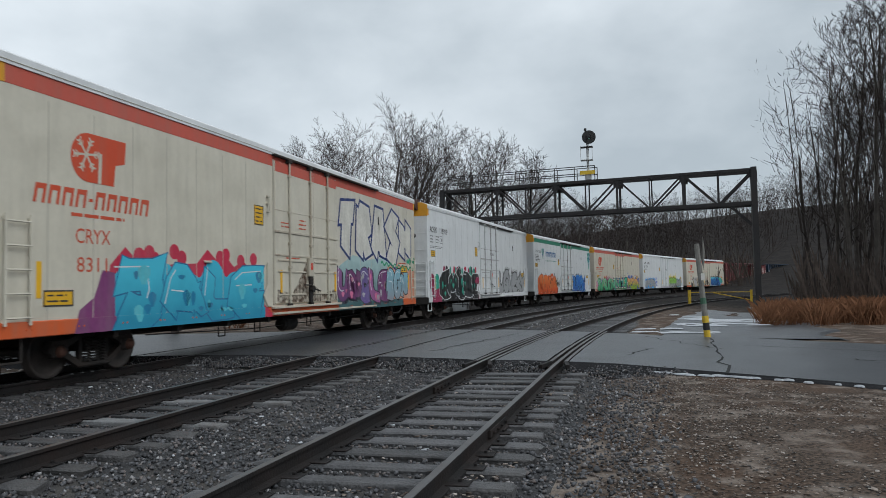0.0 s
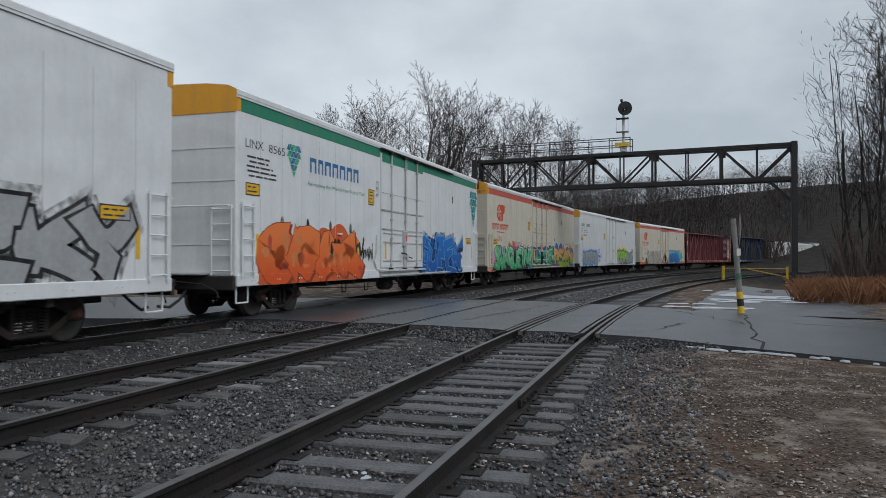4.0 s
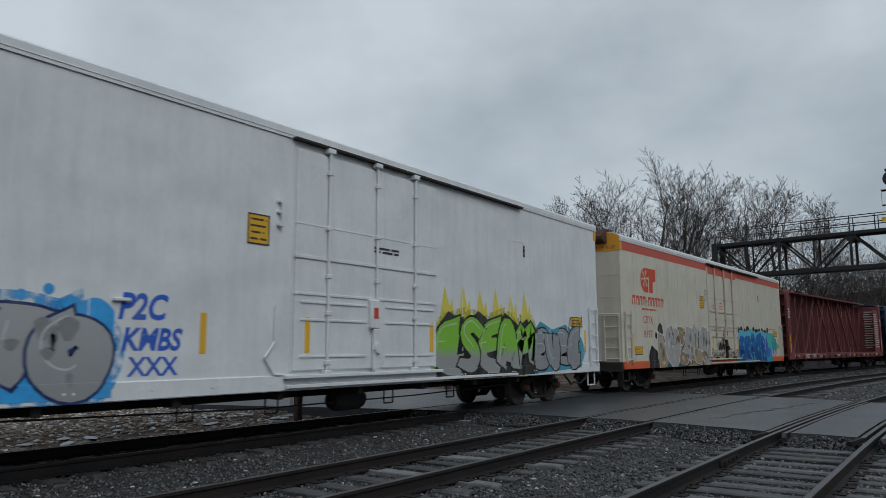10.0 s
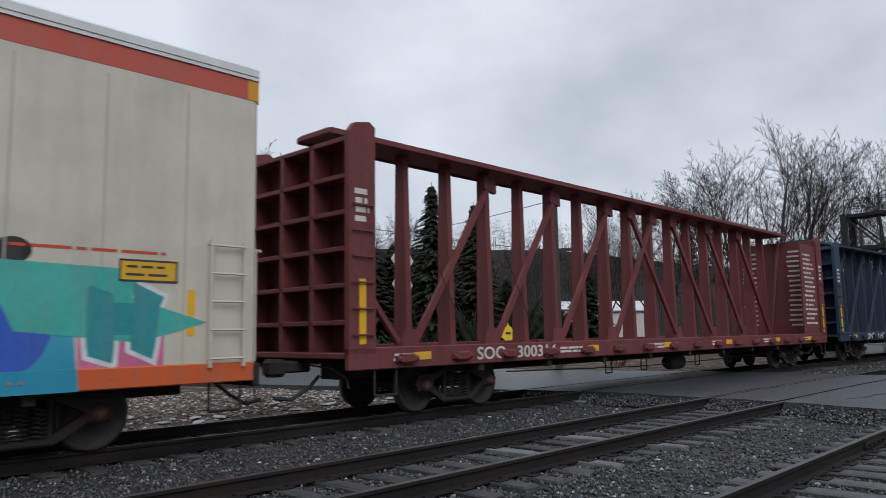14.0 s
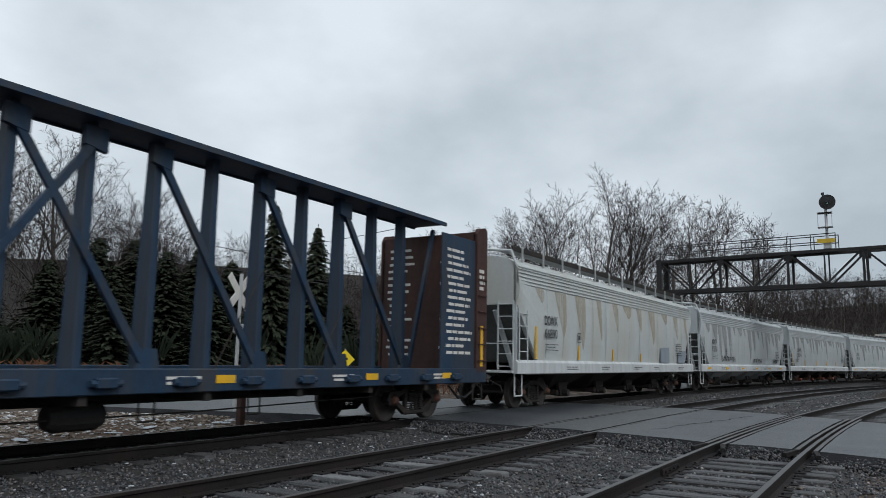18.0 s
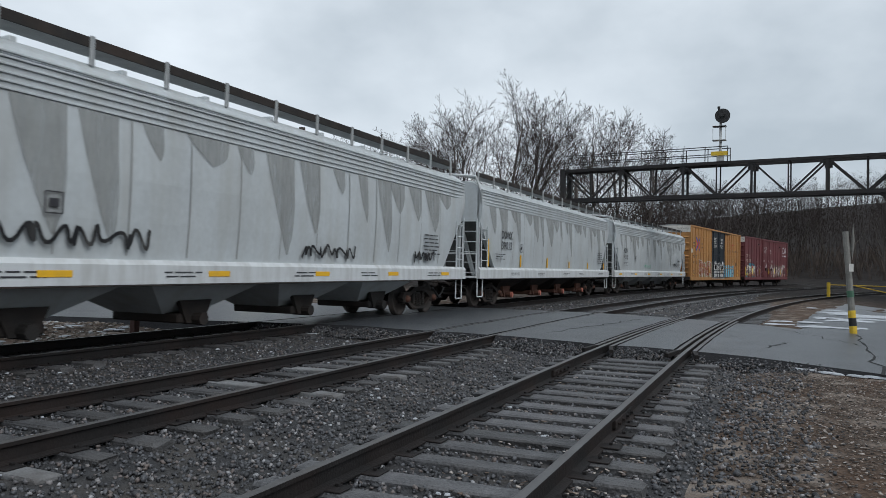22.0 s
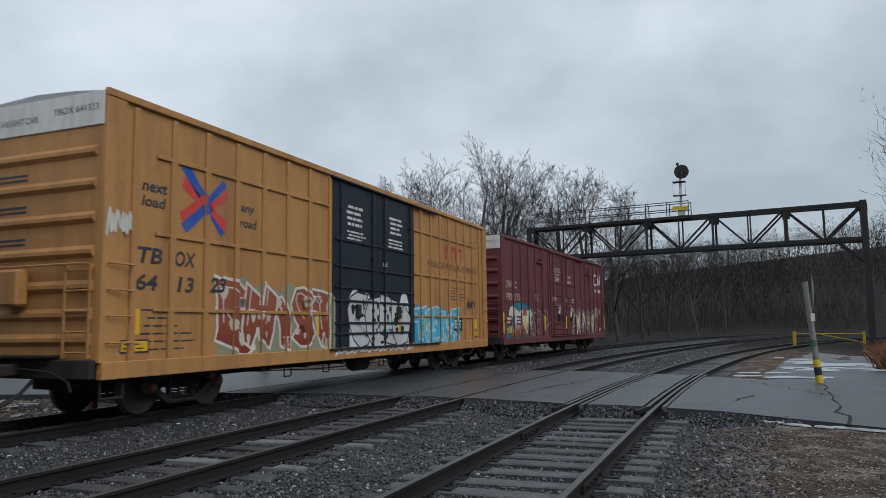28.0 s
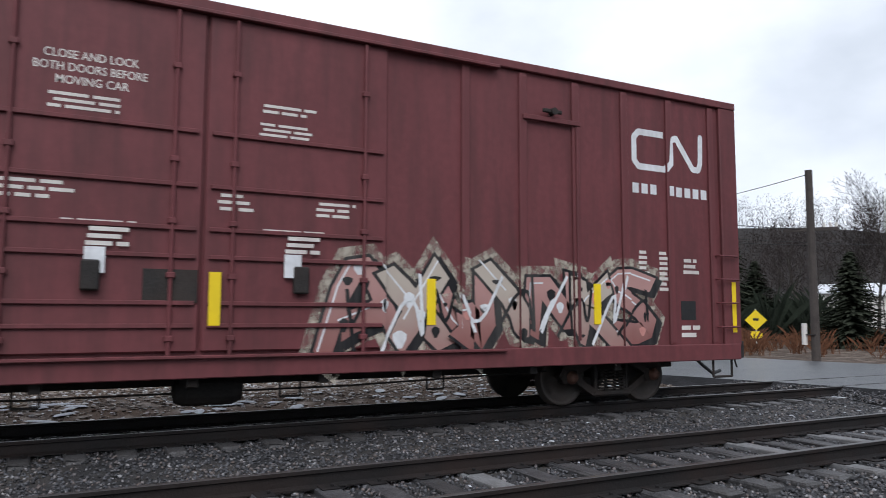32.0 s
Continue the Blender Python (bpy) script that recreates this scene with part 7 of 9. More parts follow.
        out = part("outlet", Shape().box(-0.7, 0.95, y - 0.40, y + 0.40, 0.30, 0.48, 0.03).tube((0.7, y, 0.38), (1.2, y, 0.38), 0.12, 10).plate([(y - 0.42, 0.72), (y + 0.42, 0.72), (y + 0.22, 0.30), (y - 0.22, 0.30)], 0, 0.9, 1.0), BEARINGRUST if caps else STEELDARK, car)
        if caps:
            part("outlet_cap", Shape().tube((1.2, y, 0.38), (1.27, y, 0.38), 0.11, 10), caps[k % len(caps)], out, "coloured outlet cap")
    # ends: platform, slope sheet, posts, ladders
    for e in (-1, 1):
        y = e * length / 2
        part("end_platform", Shape().box(-1.5, 1.5, min(y, y - e * 1.5), max(y, y - e * 1.5), 1.06, 1.12, 0.008), sill_mat, car)
        slope = Shape().add([(-1.4, e * ends, 3.04), (1.4, e * ends, 3.04), (1.4, e * (ends - 1.42), 1.36), (-1.4, e * (ends - 1.42), 1.36)], [(0, 1, 2, 3)])
        slope.add([(-1.4, e * (ends - 0.03), 3.0), (1.4, e * (ends - 0.03), 3.0), (1.4, e * (ends - 1.5), 1.36), (-1.4, e * (ends - 1.5), 1.36)], [(3, 2, 1, 0)])
        part("slope_sheet", slope, SLOPE, car, "sloping end sheet")
        for x in (-1.45, 1.45):
            part("end_post", Shape().box(x - 0.05, x + 0.05, y - e * 0.3 - 0.05, y - e * 0.3 + 0.05, 1.1, 4.2, 0.01), HOPPER, car)
        part("end_brace", Shape().beam((0.75, e * (ends - 0.1), 2.9), (0.75, e * (ends - 1.3), 1.15), 0.12, 0.12).beam((-0.75, e * (ends - 0.1), 2.9), (-0.75, e * (ends - 1.3), 1.15), 0.12, 0.12), HOPPER, car)
        ladder_on_end(car, e, y - e * 0.28, 0.92, 1.42, 1.15, 3.15, HOPPER, 6)
        ladder_on_side(car, y - e * 0.30 - 0.02 if e > 0 else y + 0.28, y - e * 0.82 if e > 0 else y + 0.82, 1.2, 2.9, HOPPER, 5, 1.52)
        rail = Shape().bar([(1.5, y - e * 0.05, 1.12), (1.5, y - e * 0.05, 1.9), (0.3, y - e * 0.05, 1.9), (0.3, y - e * 0.05, 1.12)], 0.018)
        rail.bar([(-1.5, y - e * 0.05, 1.12), (-1.5, y - e * 0.05, 1.9), (-0.3, y - e * 0.05, 1.9), (-0.3, y - e * 0.05, 1.12)], 0.018)
        part("hand_rail", rail, sill_mat, car)
    # running board with stanchions, hatches
    for s_ in (-1, 1):
        board = part("running_board", Shape().box(s_ * 0.78, s_ * 1.32, y0 + 0.35, y1 - 0.35, 4.66, 4.69, 0.004), BRIGHTSTEEL, car, "steel grating running board")
        edge = Shape().box(s_ * 1.30, s_ * 1.33, y0 + 0.35, y1 - 0.35, 4.64, 4.80, 0.004)
        part("board_edge", edge, STEELDARK, board)
    stanchion = Shape().box(1.315, 1.365, -0.04, 0.04, 4.36, 4.82, 0.008).mesh("stanchion", BRIGHTSTEEL)
    for k in range(13):
        part("stanchion", stanchion, None, car, m=pose(0, -9.0 + 18.0 * k / 12 * (length / 19.8), 0))
    hatch = Shape().box(-0.45, 0.45, -7.6, 7.6, 4.5, 4.66, 0.03)
    for k in range(8):
        hatch.box(-0.5, 0.5, -7.2 + 2.05 * k - 0.06, -7.2 + 2.05 * k + 0.06, 4.6, 4.72, 0.01)
    part("trough_hatch", hatch, body, car, "long roof hatch")
    part("end_bow", Shape().bar([(-1.5, y0 + 0.25, 4.2), (-1.35, y0 + 0.2, 4.62), (0, y0 + 0.2, 4.75), (1.35, y0 + 0.2, 4.62), (1.5, y0 + 0.25, 4.2)], 0.045), sill_mat, car)
    # lettering
    x = 1.626
    letters(car, mark, -7.35 if length < 19.4 else -8.0, -6.25 if length < 19.4 else -7.05, 2.52, 2.82, LETTERBLACK, x, bold=0.02)
    letters(car, number, -7.35 if length < 19.4 else -8.0, -6.3 if length < 19.4 else -7.05, 2.12, 2.42, LETTERBLACK, x, bold=0.012)
    bars(car, -8.0, -6.9, 1.72, 1.98, 3, LETTERBLACK, x, 4, fill=0.26)
    bars(car, 6.6, 8.0, 1.75, 2.4, 6, LETTERBLACK, x, 6, fill=0.35)
    frame_ = Shape()
    for a, b, c, d in ((-5.4, -5.1, 2.36, 2.38), (-5.4, -5.1, 2.06, 2.08), (-5.4, -5.38, 2.06, 2.38), (-5.12, -5.1, 2.06, 2.38), (-5.33, -5.17, 2.16, 2.28)):
        frame_.add([(x, a, c), (x, b, c), (x, b, d), (x, a, d)], [(0, 1, 2, 3)])
    part("stencil_box", frame_, LETTERBLACK, car)
    for k in range(6):
        y = -8.55 + 3.35 * k
        if yellow:
            patch(car, "reflector", y - 0.28, y + 0.28, 1.17, 1.27, SAFETY, "yellow reflector strip", 1.62, 0.008)
        else:
            patch(car, "reflector", y - 0.05, y + 0.05, 1.48, (2.45, 1.95, 1.9, 1.8, 1.8, 1.8)[k], SAFETY, "orange reflector strip", 1.585, 0.012)
    for k, y in enumerate((-6.4, -3.2, 0.4, 3.1, 6.9)):
        bars(car, y, y + 1.1, 1.14, 1.28, 2, LETTERBLACK, 1.627, k + 50, fill=0.35)
    for k, (a, b, c, d, col, r) in enumerate(tags):
        tag(car, a, b, c, d, col, 60 + k, 1.60, r, 6)
    if body is HOPPER_STAINED:
        slate = paint("blue_grey_repaint", (0.27, 0.31, 0.36), amount=0.3)
        for pts in ([(4.2, 1.46), (4.2, 2.1), (5.6, 2.15), (5.6, 1.46)], [(7.0, 1.46), (7.1, 2.0), (8.5, 2.05), (8.5, 1.75), (8.2, 1.46)]):
            field(car, pts, slate, 0.012, 1.60, label="blue-grey patch of fresh paint")
    running_gear(car, length, 2.35, 1.05, sill_mat)
    return car


# shadow under the hopper ends is put into this dark sheet colour, with dirt streaks
SLOPE = paint("shaded_slope_sheet_paint", (0.085, 0.088, 0.085), amount=0.5, dirt=(0.05, 0.045, 0.04), var=0.2)
STAINTAN = mist(0.44, 0.39, 0.30, 0.7, 0.3, True)
WELD = paint("grimy_weld", (0.30, 0.31, 0.31), amount=0.5)
STAIN = mist(0.33, 0.34, 0.335, 0.85, 0.4, True)
HOPPER_STAINED = paint("rust_stained_hopper_paint", (0.50, 0.525, 0.525), amount=0.6, streak=1.0, dirt=(0.46, 0.42, 0.34), var=0.08)
hopper("weathered grey covered hopper with rusty stains", 19.9, 196.1, "DOWX", "66890", HOPPER_STAINED, HOPPERW, 11)
hopper("grey covered hopper with black scrawled tags", 19.9, 217.5, "AOKX", "91350", HOPPER, HOPPERW, 17, tags=((-6.1, -3.5, 1.5, 2.05, BLK, 0.03), (0.7, 2.9, 1.5, 1.95, BLK, 0.028), (6.0, 7.4, 1.5, 1.95, BLK, 0.03)), yellow=True)
hopper("streaked grey covered hopper with pale sill", 18.9, 238.7, "DOWX", "39013", HOPPER, HOPPERW, 19, caps=(spray(0.42, 0.14, 0.10),))
hopper("grey covered hopper with green scribble", 19.8, 258.8, "AOKX", "91318", HOPPER, HOPPERW, 18, tags=((-3.2, -1.4, 1.6, 1.9, spray(0.05, 0.40, 0.22), 0.014), (5.6, 6.6, 1.7, 2.2, BLK, 0.02)), yellow=True)


# ---- box cars ----
def boxcar(label, length, front, body, ribs, cross, door_mat, cap_text, rib_d=0.05, panel_top=4.98):
    """A ribbed box car. ribs: places of the upright posts; cross: heights of the level stiffeners."""
    car = thing("box_car", label, "freight car", "cars of the train")
    CARS.append((car, front, length))
    y0, y1, h = -length / 2, length / 2, 1.56
    part("body", Shape().box(-h, h, y0, y1, 0.98, 5.38, 0.015), body, car)
    part("roof", Shape().plate([(-h - 0.03, 5.36), (-h * 0.6, 5.43), (0, 5.48), (h * 0.6, 5.43), (h + 0.03, 5.36)], 1, y0, y1), BRIGHTSTEEL if body is BOXYELLOW else body, car)
    for s_ in (-1, 1):
        part("top_rail", Shape().box(s_ * (h - 0.02), s_ * (h + 0.07), y0, y1, 5.28, 5.41, 0.012), body, car)
        part("side_sill", Shape().box(s_ * (h - 0.05), s_ * (h + 0.08), y0 + 0.05, y1 - 0.05, 0.72, 1.0, 0.012), body, car)
    rib = Shape().box(0, rib_d, -0.07, 0.07, 0, 1, 0.012).mesh("rib", body)
    for y in ribs:
        ob = part("rib", rib, None, car)
        ob.matrix_local = Matrix.LocRotScale((h - 0.004, y, 0.99), None, (1, 1, 4.26))
    for z in cross:
        for a, b in ((y0 + 1.15, -2.42), (2.55, y1 - 1.15)):
            part("stiffener", Shape().box(h, h + rib_d * 0.8, a, b, z - 0.035, z + 0.035, 0.008), body, car)
    for s_ in (-1, 1):
        part("corner_post", Shape().box(h - 0.02, h + rib_d + 0.01, s_ * (length / 2) - 0.0 if s_ < 0 else y1 - 0.42, y0 + 0.42 if s_ < 0 else y1, 0.98, 5.28, 0.015), body, car)
    # paired doors
    for a, b in ((-2.38, 0.02), (0.06, 2.48)):
        door = part("door", Shape().box(h, h + 0.06, a, b, 1.04, 5.22, 0.015), door_mat, car, "double door with rods and lettering")
        for f in (0.14, 0.86):
            y = a + (b - a) * f
            part("lock_rod", Shape().tube((h + 0.095, y, 1.0), (h + 0.095, y, 5.2), 0.024, 7), door_mat, door)
            for z in (1.2, 1.95, 2.6, 3.35, 4.5):
                part("rod_bracket", Shape().box(h + 0.05, h + 0.125, y - 0.05, y + 0.05, z - 0.035, z + 0.035, 0.008), door_mat, door)
        for z in (1.35, 1.62, 2.18, 2.52, 3.05, 3.72):
            part("door_rib", Shape().box(h + 0.055, h + 0.10, a + 0.06, b - 0.06, z - 0.028, z + 0.028, 0.008), door_mat, door)
        part("lock_handle", Shape().box(h + 0.06, h + 0.16, (a + b) / 2 - 0.10, (a + b) / 2 + 0.10, 1.75, 2.1, 0.02), STEELDARK, door)
    part("door_track", Shape().box(h + 0.03, h + 0.14, -2.5, 4.3, 5.22, 5.27, 0.008), door_mat, car)
    part("door_rail", Shape().box(h + 0.03, h + 0.15, -2.6, 4.4, 0.96, 1.0, 0.008), door_mat, car)
    # ends
    for e in (-1, 1):
        y = e * length / 2
        for z in (1.35, 1.75, 2.2, 2.75, 3.3, 3.85, 4.38):
            prof = [(y, z - 0.10), (y + e * 0.07, z - 0.03), (y + e * 0.07, z + 0.03), (y, z + 0.10)]
            part("end_corrugation", Shape().plate(prof, 0, -h + 0.12, h - 0.12), body, car)
        part("end_cap", Shape().box(-h, h, min(y, y + e * 0.03), max(y, y + e * 0.03), 4.80, 5.36, 0.005), LETTERWHITE, car, "white band with black lettering across the end")
        if e < 0:
            end_letters(car, cap_text, 0.45, 1.45, 5.05, 5.16, LETTERBLACK, y - 0.034)
            end_letters(car, "EXCESS HEIGHT CAR", -1.3, 0.1, 4.98, 5.09, LETTERBLACK, y - 0.034)
            for k, z in enumerate((4.12, 3.58, 3.03)):
                s = Shape()
                for q in range(2):
                    s.add([(-0.9, y - 0.006, z - 0.08 * q), (-0.1, y - 0.006, z - 0.08 * q), (-0.1, y - 0.006, z - 0.08 * q - 0.04), (-0.9, y - 0.006, z - 0.08 * q - 0.04)], [(0, 1, 2, 3)])
                part("small_print", s, LETTERBLACK if body is BOXYELLOW else LETTERWHITE, car)
        ladder_on_end(car, e, y + e * 0.03, h - 0.62, h - 0.1, 1.05, 2.55, body)
        ladder_on_end(car, e, y + e * 0.03, -h + 0.1, -h + 0.62, 1.05, 2.0, body)
        part("end_platform", Shape().box(-1.0, 0.8, min(y, y + e * 0.32), max(y, y + e * 0.32), 1.08, 1.12, 0.006), STEELDARK, car)
        part("end_rail", Shape().bar([(-h + 0.1, y + e * 0.13, 2.55), (h - 0.1, y + e * 0.13, 2.55)], 0.02), body, car)
        part("end_sill", Shape().box(-h, h, min(y, y + e * 0.12), max(y, y + e * 0.12), 0.74, 1.04, 0.015), STEELDARK, car)
    part("brake_housing", Shape().box(-0.5, 0.1, y0 - 0.28, y0 - 0.05, 1.9, 2.5, 0.04), body, car)
    for a, b in ((y0 + 0.12, y0 + 0.6), (y1 - 0.6, y1 - 0.12)):
        for z in (1.3, 1.72, 2.14, 2.56):
            part("grab_iron", Shape().bar([(h + rib_d, a, z), (h + rib_d + 0.08, a, z), (h + rib_d + 0.08, b, z), (h + rib_d, b, z)], 0.016), body, car)
    running_gear(car, length, 2.55, 0.74)
    underframe(car, length, 2.55, 0.80)
    return car


def make_boxcars():
    h = 1.56
    ribs = [-8.78 + 0.9 * k for k in range(8)] + [3.1 + 0.8 * k for k in range(8)]
    ty = boxcar("yellow ribbed box car with navy doors and graffiti", 18.9, 280.4, BOXYELLOW, ribs, (1.84, 3.15, 4.51), DOORNAVY, "TBOX 641323")
    steps = [(y - 0.07, y + 0.07, 0.05) for y in ribs] + [(-2.38, 2.48, 0.06)]
    x = h + 0.004
    letters(ty, "next", -8.62, -8.02, 3.86, 4.04, LETTERBLACK, x, bold=0.026, shear=0.15)
    letters(ty, "load", -8.62, -8.05, 3.60, 3.79, LETTERBLACK, x, bold=0.026, shear=0.15)
    letters(ty, "any", -5.95, -5.5, 3.82, 4.0, LETTERBLACK, x, bold=0.026, shear=0.15)
    letters(ty, "road", -5.98, -5.42, 3.55, 3.74, LETTERBLACK, x, bold=0.026, shear=0.15)
    letters(ty, "TB", -8.68, -8.1, 2.62, 2.9, LETTERBLACK, x, bold=0.026, shear=0.15)
    letters(ty, "OX", -7.8, -7.25, 2.62, 2.9, LETTERBLACK, x, bold=0.026, shear=0.15)
    letters(ty, "64", -8.7, -8.2, 2.16, 2.44, LETTERBLACK, x, bold=0.026, shear=0.15)
    letters(ty, "13", -7.72, -7.28, 2.16, 2.44, LETTERBLACK, x, bold=0.026, shear=0.15)
    letters(ty, "23", -6.85, -6.4, 2.20, 2.48, LETTERBLACK, x + 0.012, bold=0.026, shear=0.15)
    blue, red = spray(0.02, 0.08, 0.38), spray(0.62, 0.05, 0.04)
    for pts, col, dx in (
        ([(-7.68, 4.42), (-7.5, 4.55), (-6.42, 3.42), (-6.55, 3.28)], blue, 0.004), ([(-7.66, 4.08), (-7.6, 4.3), (-6.95, 3.85), (-7.0, 3.72)], red, 0.004),
        ([(-7.66, 3.4), (-7.52, 3.25), (-6.9, 3.75), (-6.98, 3.95)], blue, 0.005), ([(-7.7, 3.62), (-7.62, 3.44), (-7.0, 3.9), (-7.05, 4.05)], red, 0.006),
        ([(-6.95, 4.0), (-6.9, 3.85), (-6.4, 4.3), (-6.5, 4.42)], blue, 0.005), ([(-6.95, 3.86), (-6.9, 3.7), (-6.38, 4.05), (-6.4, 4.2)], red, 0.006),
        ([(-6.98, 3.9), (-6.9, 3.72), (-6.42, 3.35), (-6.4, 3.6)], red, 0.006),
    ):
        s = Shape().add([(h + dx, a, b) for a, b in pts], [(0, 1, 2, 3)])
        part("emblem", drape(s.v, s.f, h, steps), col, ty, "red and blue crossed emblem")
    block_word(ty, [1, 1, 1], 5.2, 6.9, 3.80, 4.30, spray(0.42, 0.06, 0.04), 0.0, h)
    for w, a, b in (("RAILCAR", 3.75, 5.15), ("POOLING", 5.3, 6.65), ("EXPERTS", 6.85, 8.35)):
        uv, faces, _ = glyphs(w)
        s = drape([(x, a + u * (b - a), 3.46 + v * 0.2) for u, v in uv], faces, x, steps)
        part("lettering", s, LETTERBLACK, ty)
    for k, (a, b, c, d, n_) in enumerate(((-1.75, -0.75, 4.1, 4.7, 4), (-1.75, -0.6, 3.75, 4.02, 3), (0.75, 1.75, 4.15, 4.7, 4), (0.65, 1.8, 3.75, 4.05, 3), (0.3, 0.7, 3.2, 3.35, 3))):
        bars(ty, a, b, c, d, n_, LETTERWHITE, h + 0.066, 70 + k, fill=0.5)
    bars(ty, 5.2, 8.2, 2.4, 2.9, 5, LETTERBLACK, x, 81, fill=0.25, jag=0.6)
    bars(ty, -8.6, -7.2, 1.1, 1.9, 6, LETTERBLACK, x, 82, fill=0.2, jag=0.6)
    graffiti(ty, "RHIST", -6.5, -2.4, 0.98, 2.5, [fade((0.22, 0.035, 0.02), (0.30, 0.09, 0.05), 1.0, 2.0)], spray(0.66, 0.62, 0.56), [spray(0.28, 0.27, 0.17)], 51, x=h, edge=0.06, steps=steps, wild=1.5, fat=0.16, soft=1, drops=[spray(0.60, 0.50, 0.40)], shine=WHT)
    graffiti(ty, "GEBW", -1.45, 1.9, 1.02, 2.4, [spray(0.55, 0.55, 0.54)], BLK, [WHT], 53, x=h + 0.06, edge=0.045, drops=[BLK], wild=1.6, fat=0.17, soft=1)
    tag(ty, -2.3, 2.4, 0.8, 1.0, WHT, 31, h + 0.08, 0.02, 14)
    graffiti(ty, "TEAVE", 2.7, 6.3, 1.0, 2.1, [spray(0.05, 0.38, 0.58), spray(0.10, 0.46, 0.64)], spray(0.45, 0.62, 0.66), [spray(0.05, 0.30, 0.46)], 55, x=h, steps=steps, drops=[spray(0.60, 0.60, 0.5)])
    tag(ty, 7.1, 8.1, 2.0, 2.6, BLK, 33, h, 0.03, 4, steps)
    tag(ty, -9.4, -8.9, 2.9, 3.6, spray(0.6, 0.58, 0.52), 34, h + 0.06, 0.025, 5)
    patch(ty, "label_panel", 5.9, 6.75, 1.35, 1.8, BLACKPAINT, "black data panel", h)
    bars(ty, 6.0, 6.65, 1.42, 1.75, 3, LETTERWHITE, h + 0.009, 90)
    for y in (-8.72, 8.2):
        patch(ty, "reflector", y - 0.14, y + 0.14, 1.42, 1.85, SAFETY, "yellow reflector panel", h)
        sign_plate(ty, y - 0.28, y + 0.36, 1.12, 1.34, 2, h)
    for y in (-5.0, -3.0, 1.4, 3.4):
        patch(ty, "reflector", y - 0.06, y + 0.06, 1.35, 1.9, SAFETY, "yellow reflector strip", h + (0.065 if -2.4 < y < 2.5 else 0.002))

    ribs = [-9.0 + 1.06 * k for k in range(7)] + [3.75 + 1.02 * k for k in range(6)]
    steps = [(y - 0.07, y + 0.07, 0.05) for y in ribs] + [(-2.38, 2.48, 0.06)]
    br = boxcar("dark red-brown ribbed box car with white graffiti, last of the train", 18.95, 301.4, BOXBROWN, ribs, (), BOXBROWN, "DWC 793175")
    pale = paint("faded_cream_lettering", (0.50, 0.40, 0.34), amount=0.4)
    letters(br, "DW", -8.86, -8.1, 3.16, 3.48, pale, x, bold=0.02)
    letters(br, "C", -7.75, -7.45, 3.16, 3.48, pale, x, bold=0.02)
    letters(br, "793", -8.92, -8.12, 2.62, 2.94, pale, x, bold=0.02)
    letters(br, "175", -7.72, -7.05, 2.62, 2.94, pale, x, bold=0.02)
    # railway emblem: one bent ribbon
    rib_pts = [(7.72, 4.62), (7.15, 4.62), (7.05, 4.52), (7.05, 4.12), (7.15, 4.02), (7.75, 4.02), (7.86, 4.14), (7.9, 4.55), (8.02, 4.6), (8.42, 4.08), (8.55, 4.08), (8.6, 4.2), (8.62, 4.68)]
    em = Shape()
    for (a, b), (c, d) in zip(rib_pts, rib_pts[1:]):
        L_ = math.hypot(c - a, d - b)
        ny, nz = -(d - b) / L_ * 0.055, (c - a) / L_ * 0.055
        em.add([(x, a - ny, b - nz), (x, c - ny, d - nz), (x, c + ny, d + nz), (x, a + ny, b + nz)], [(0, 1, 2, 3)])
        em.add([(x, c + 0.055 * math.cos(k), d + 0.055 * math.sin(k)) for k in (0, 1, 2, 3, 4, 5, 6)], [tuple(range(7))])
    part("emblem", drape(em.v, em.f, x, steps), WHT, br, "white bent-ribbon emblem")
    for k in range(9):
        a = 7.0 + 0.2 * k
        if k != 3:
            block = drape([(x, a, 3.56), (x, a + 0.14, 3.56), (x, a + 0.14, 3.73), (x, a, 3.73)], [(0, 1, 2, 3)], x, steps)
            part("name_block", block, WHT, br, "owner's address as a plain block")
    letters(br, "CLOSE AND LOCK", -1.75, -0.75, 4.40, 4.50, LETTERWHITE, h + 0.064, bold=0.01)
    letters(br, "BOTH DOORS BEFORE", -1.85, -0.65, 4.25, 4.35, LETTERWHITE, h + 0.064, bold=0.01)
    letters(br, "MOVING CAR", -1.62, -0.85, 4.10, 4.20, LETTERWHITE, h + 0.064, bold=0.01)
    for k, (a, b, c, d, n_) in enumerate(((-1.7, -0.8, 3.8, 4.02, 3), (0.7, 1.5, 4.05, 4.2, 2), (0.7, 1.5, 3.75, 3.95, 3), (-2.25, -1.35, 2.75, 3.0, 3), (0.2, 0.65, 2.75, 3.0, 3), (1.45, 2.1, 2.75, 2.98, 3), (-1.6, -0.3, 2.52, 2.58, 1), (0.75, 1.8, 2.52, 2.58, 1))):
        bars(br, a, b, c, d, n_, LETTERWHITE, h + 0.066, 100 + k, fill=0.5)
    for a in (-1.25, 1.05):
        patch(br, "card", a, a + 0.22, 1.95, 2.25, WHT, "white card on the door", h + 0.1, 0.02)
        bars(br, a, a + 0.5, 2.25, 2.5, 3, LETTERWHITE, h + 0.105, 111, fill=0.6)
    patch(br, "grille", -0.62, 0.0, 1.62, 2.02, STEELDARK, "dark ventilation grille", h + 0.06, 0.02)
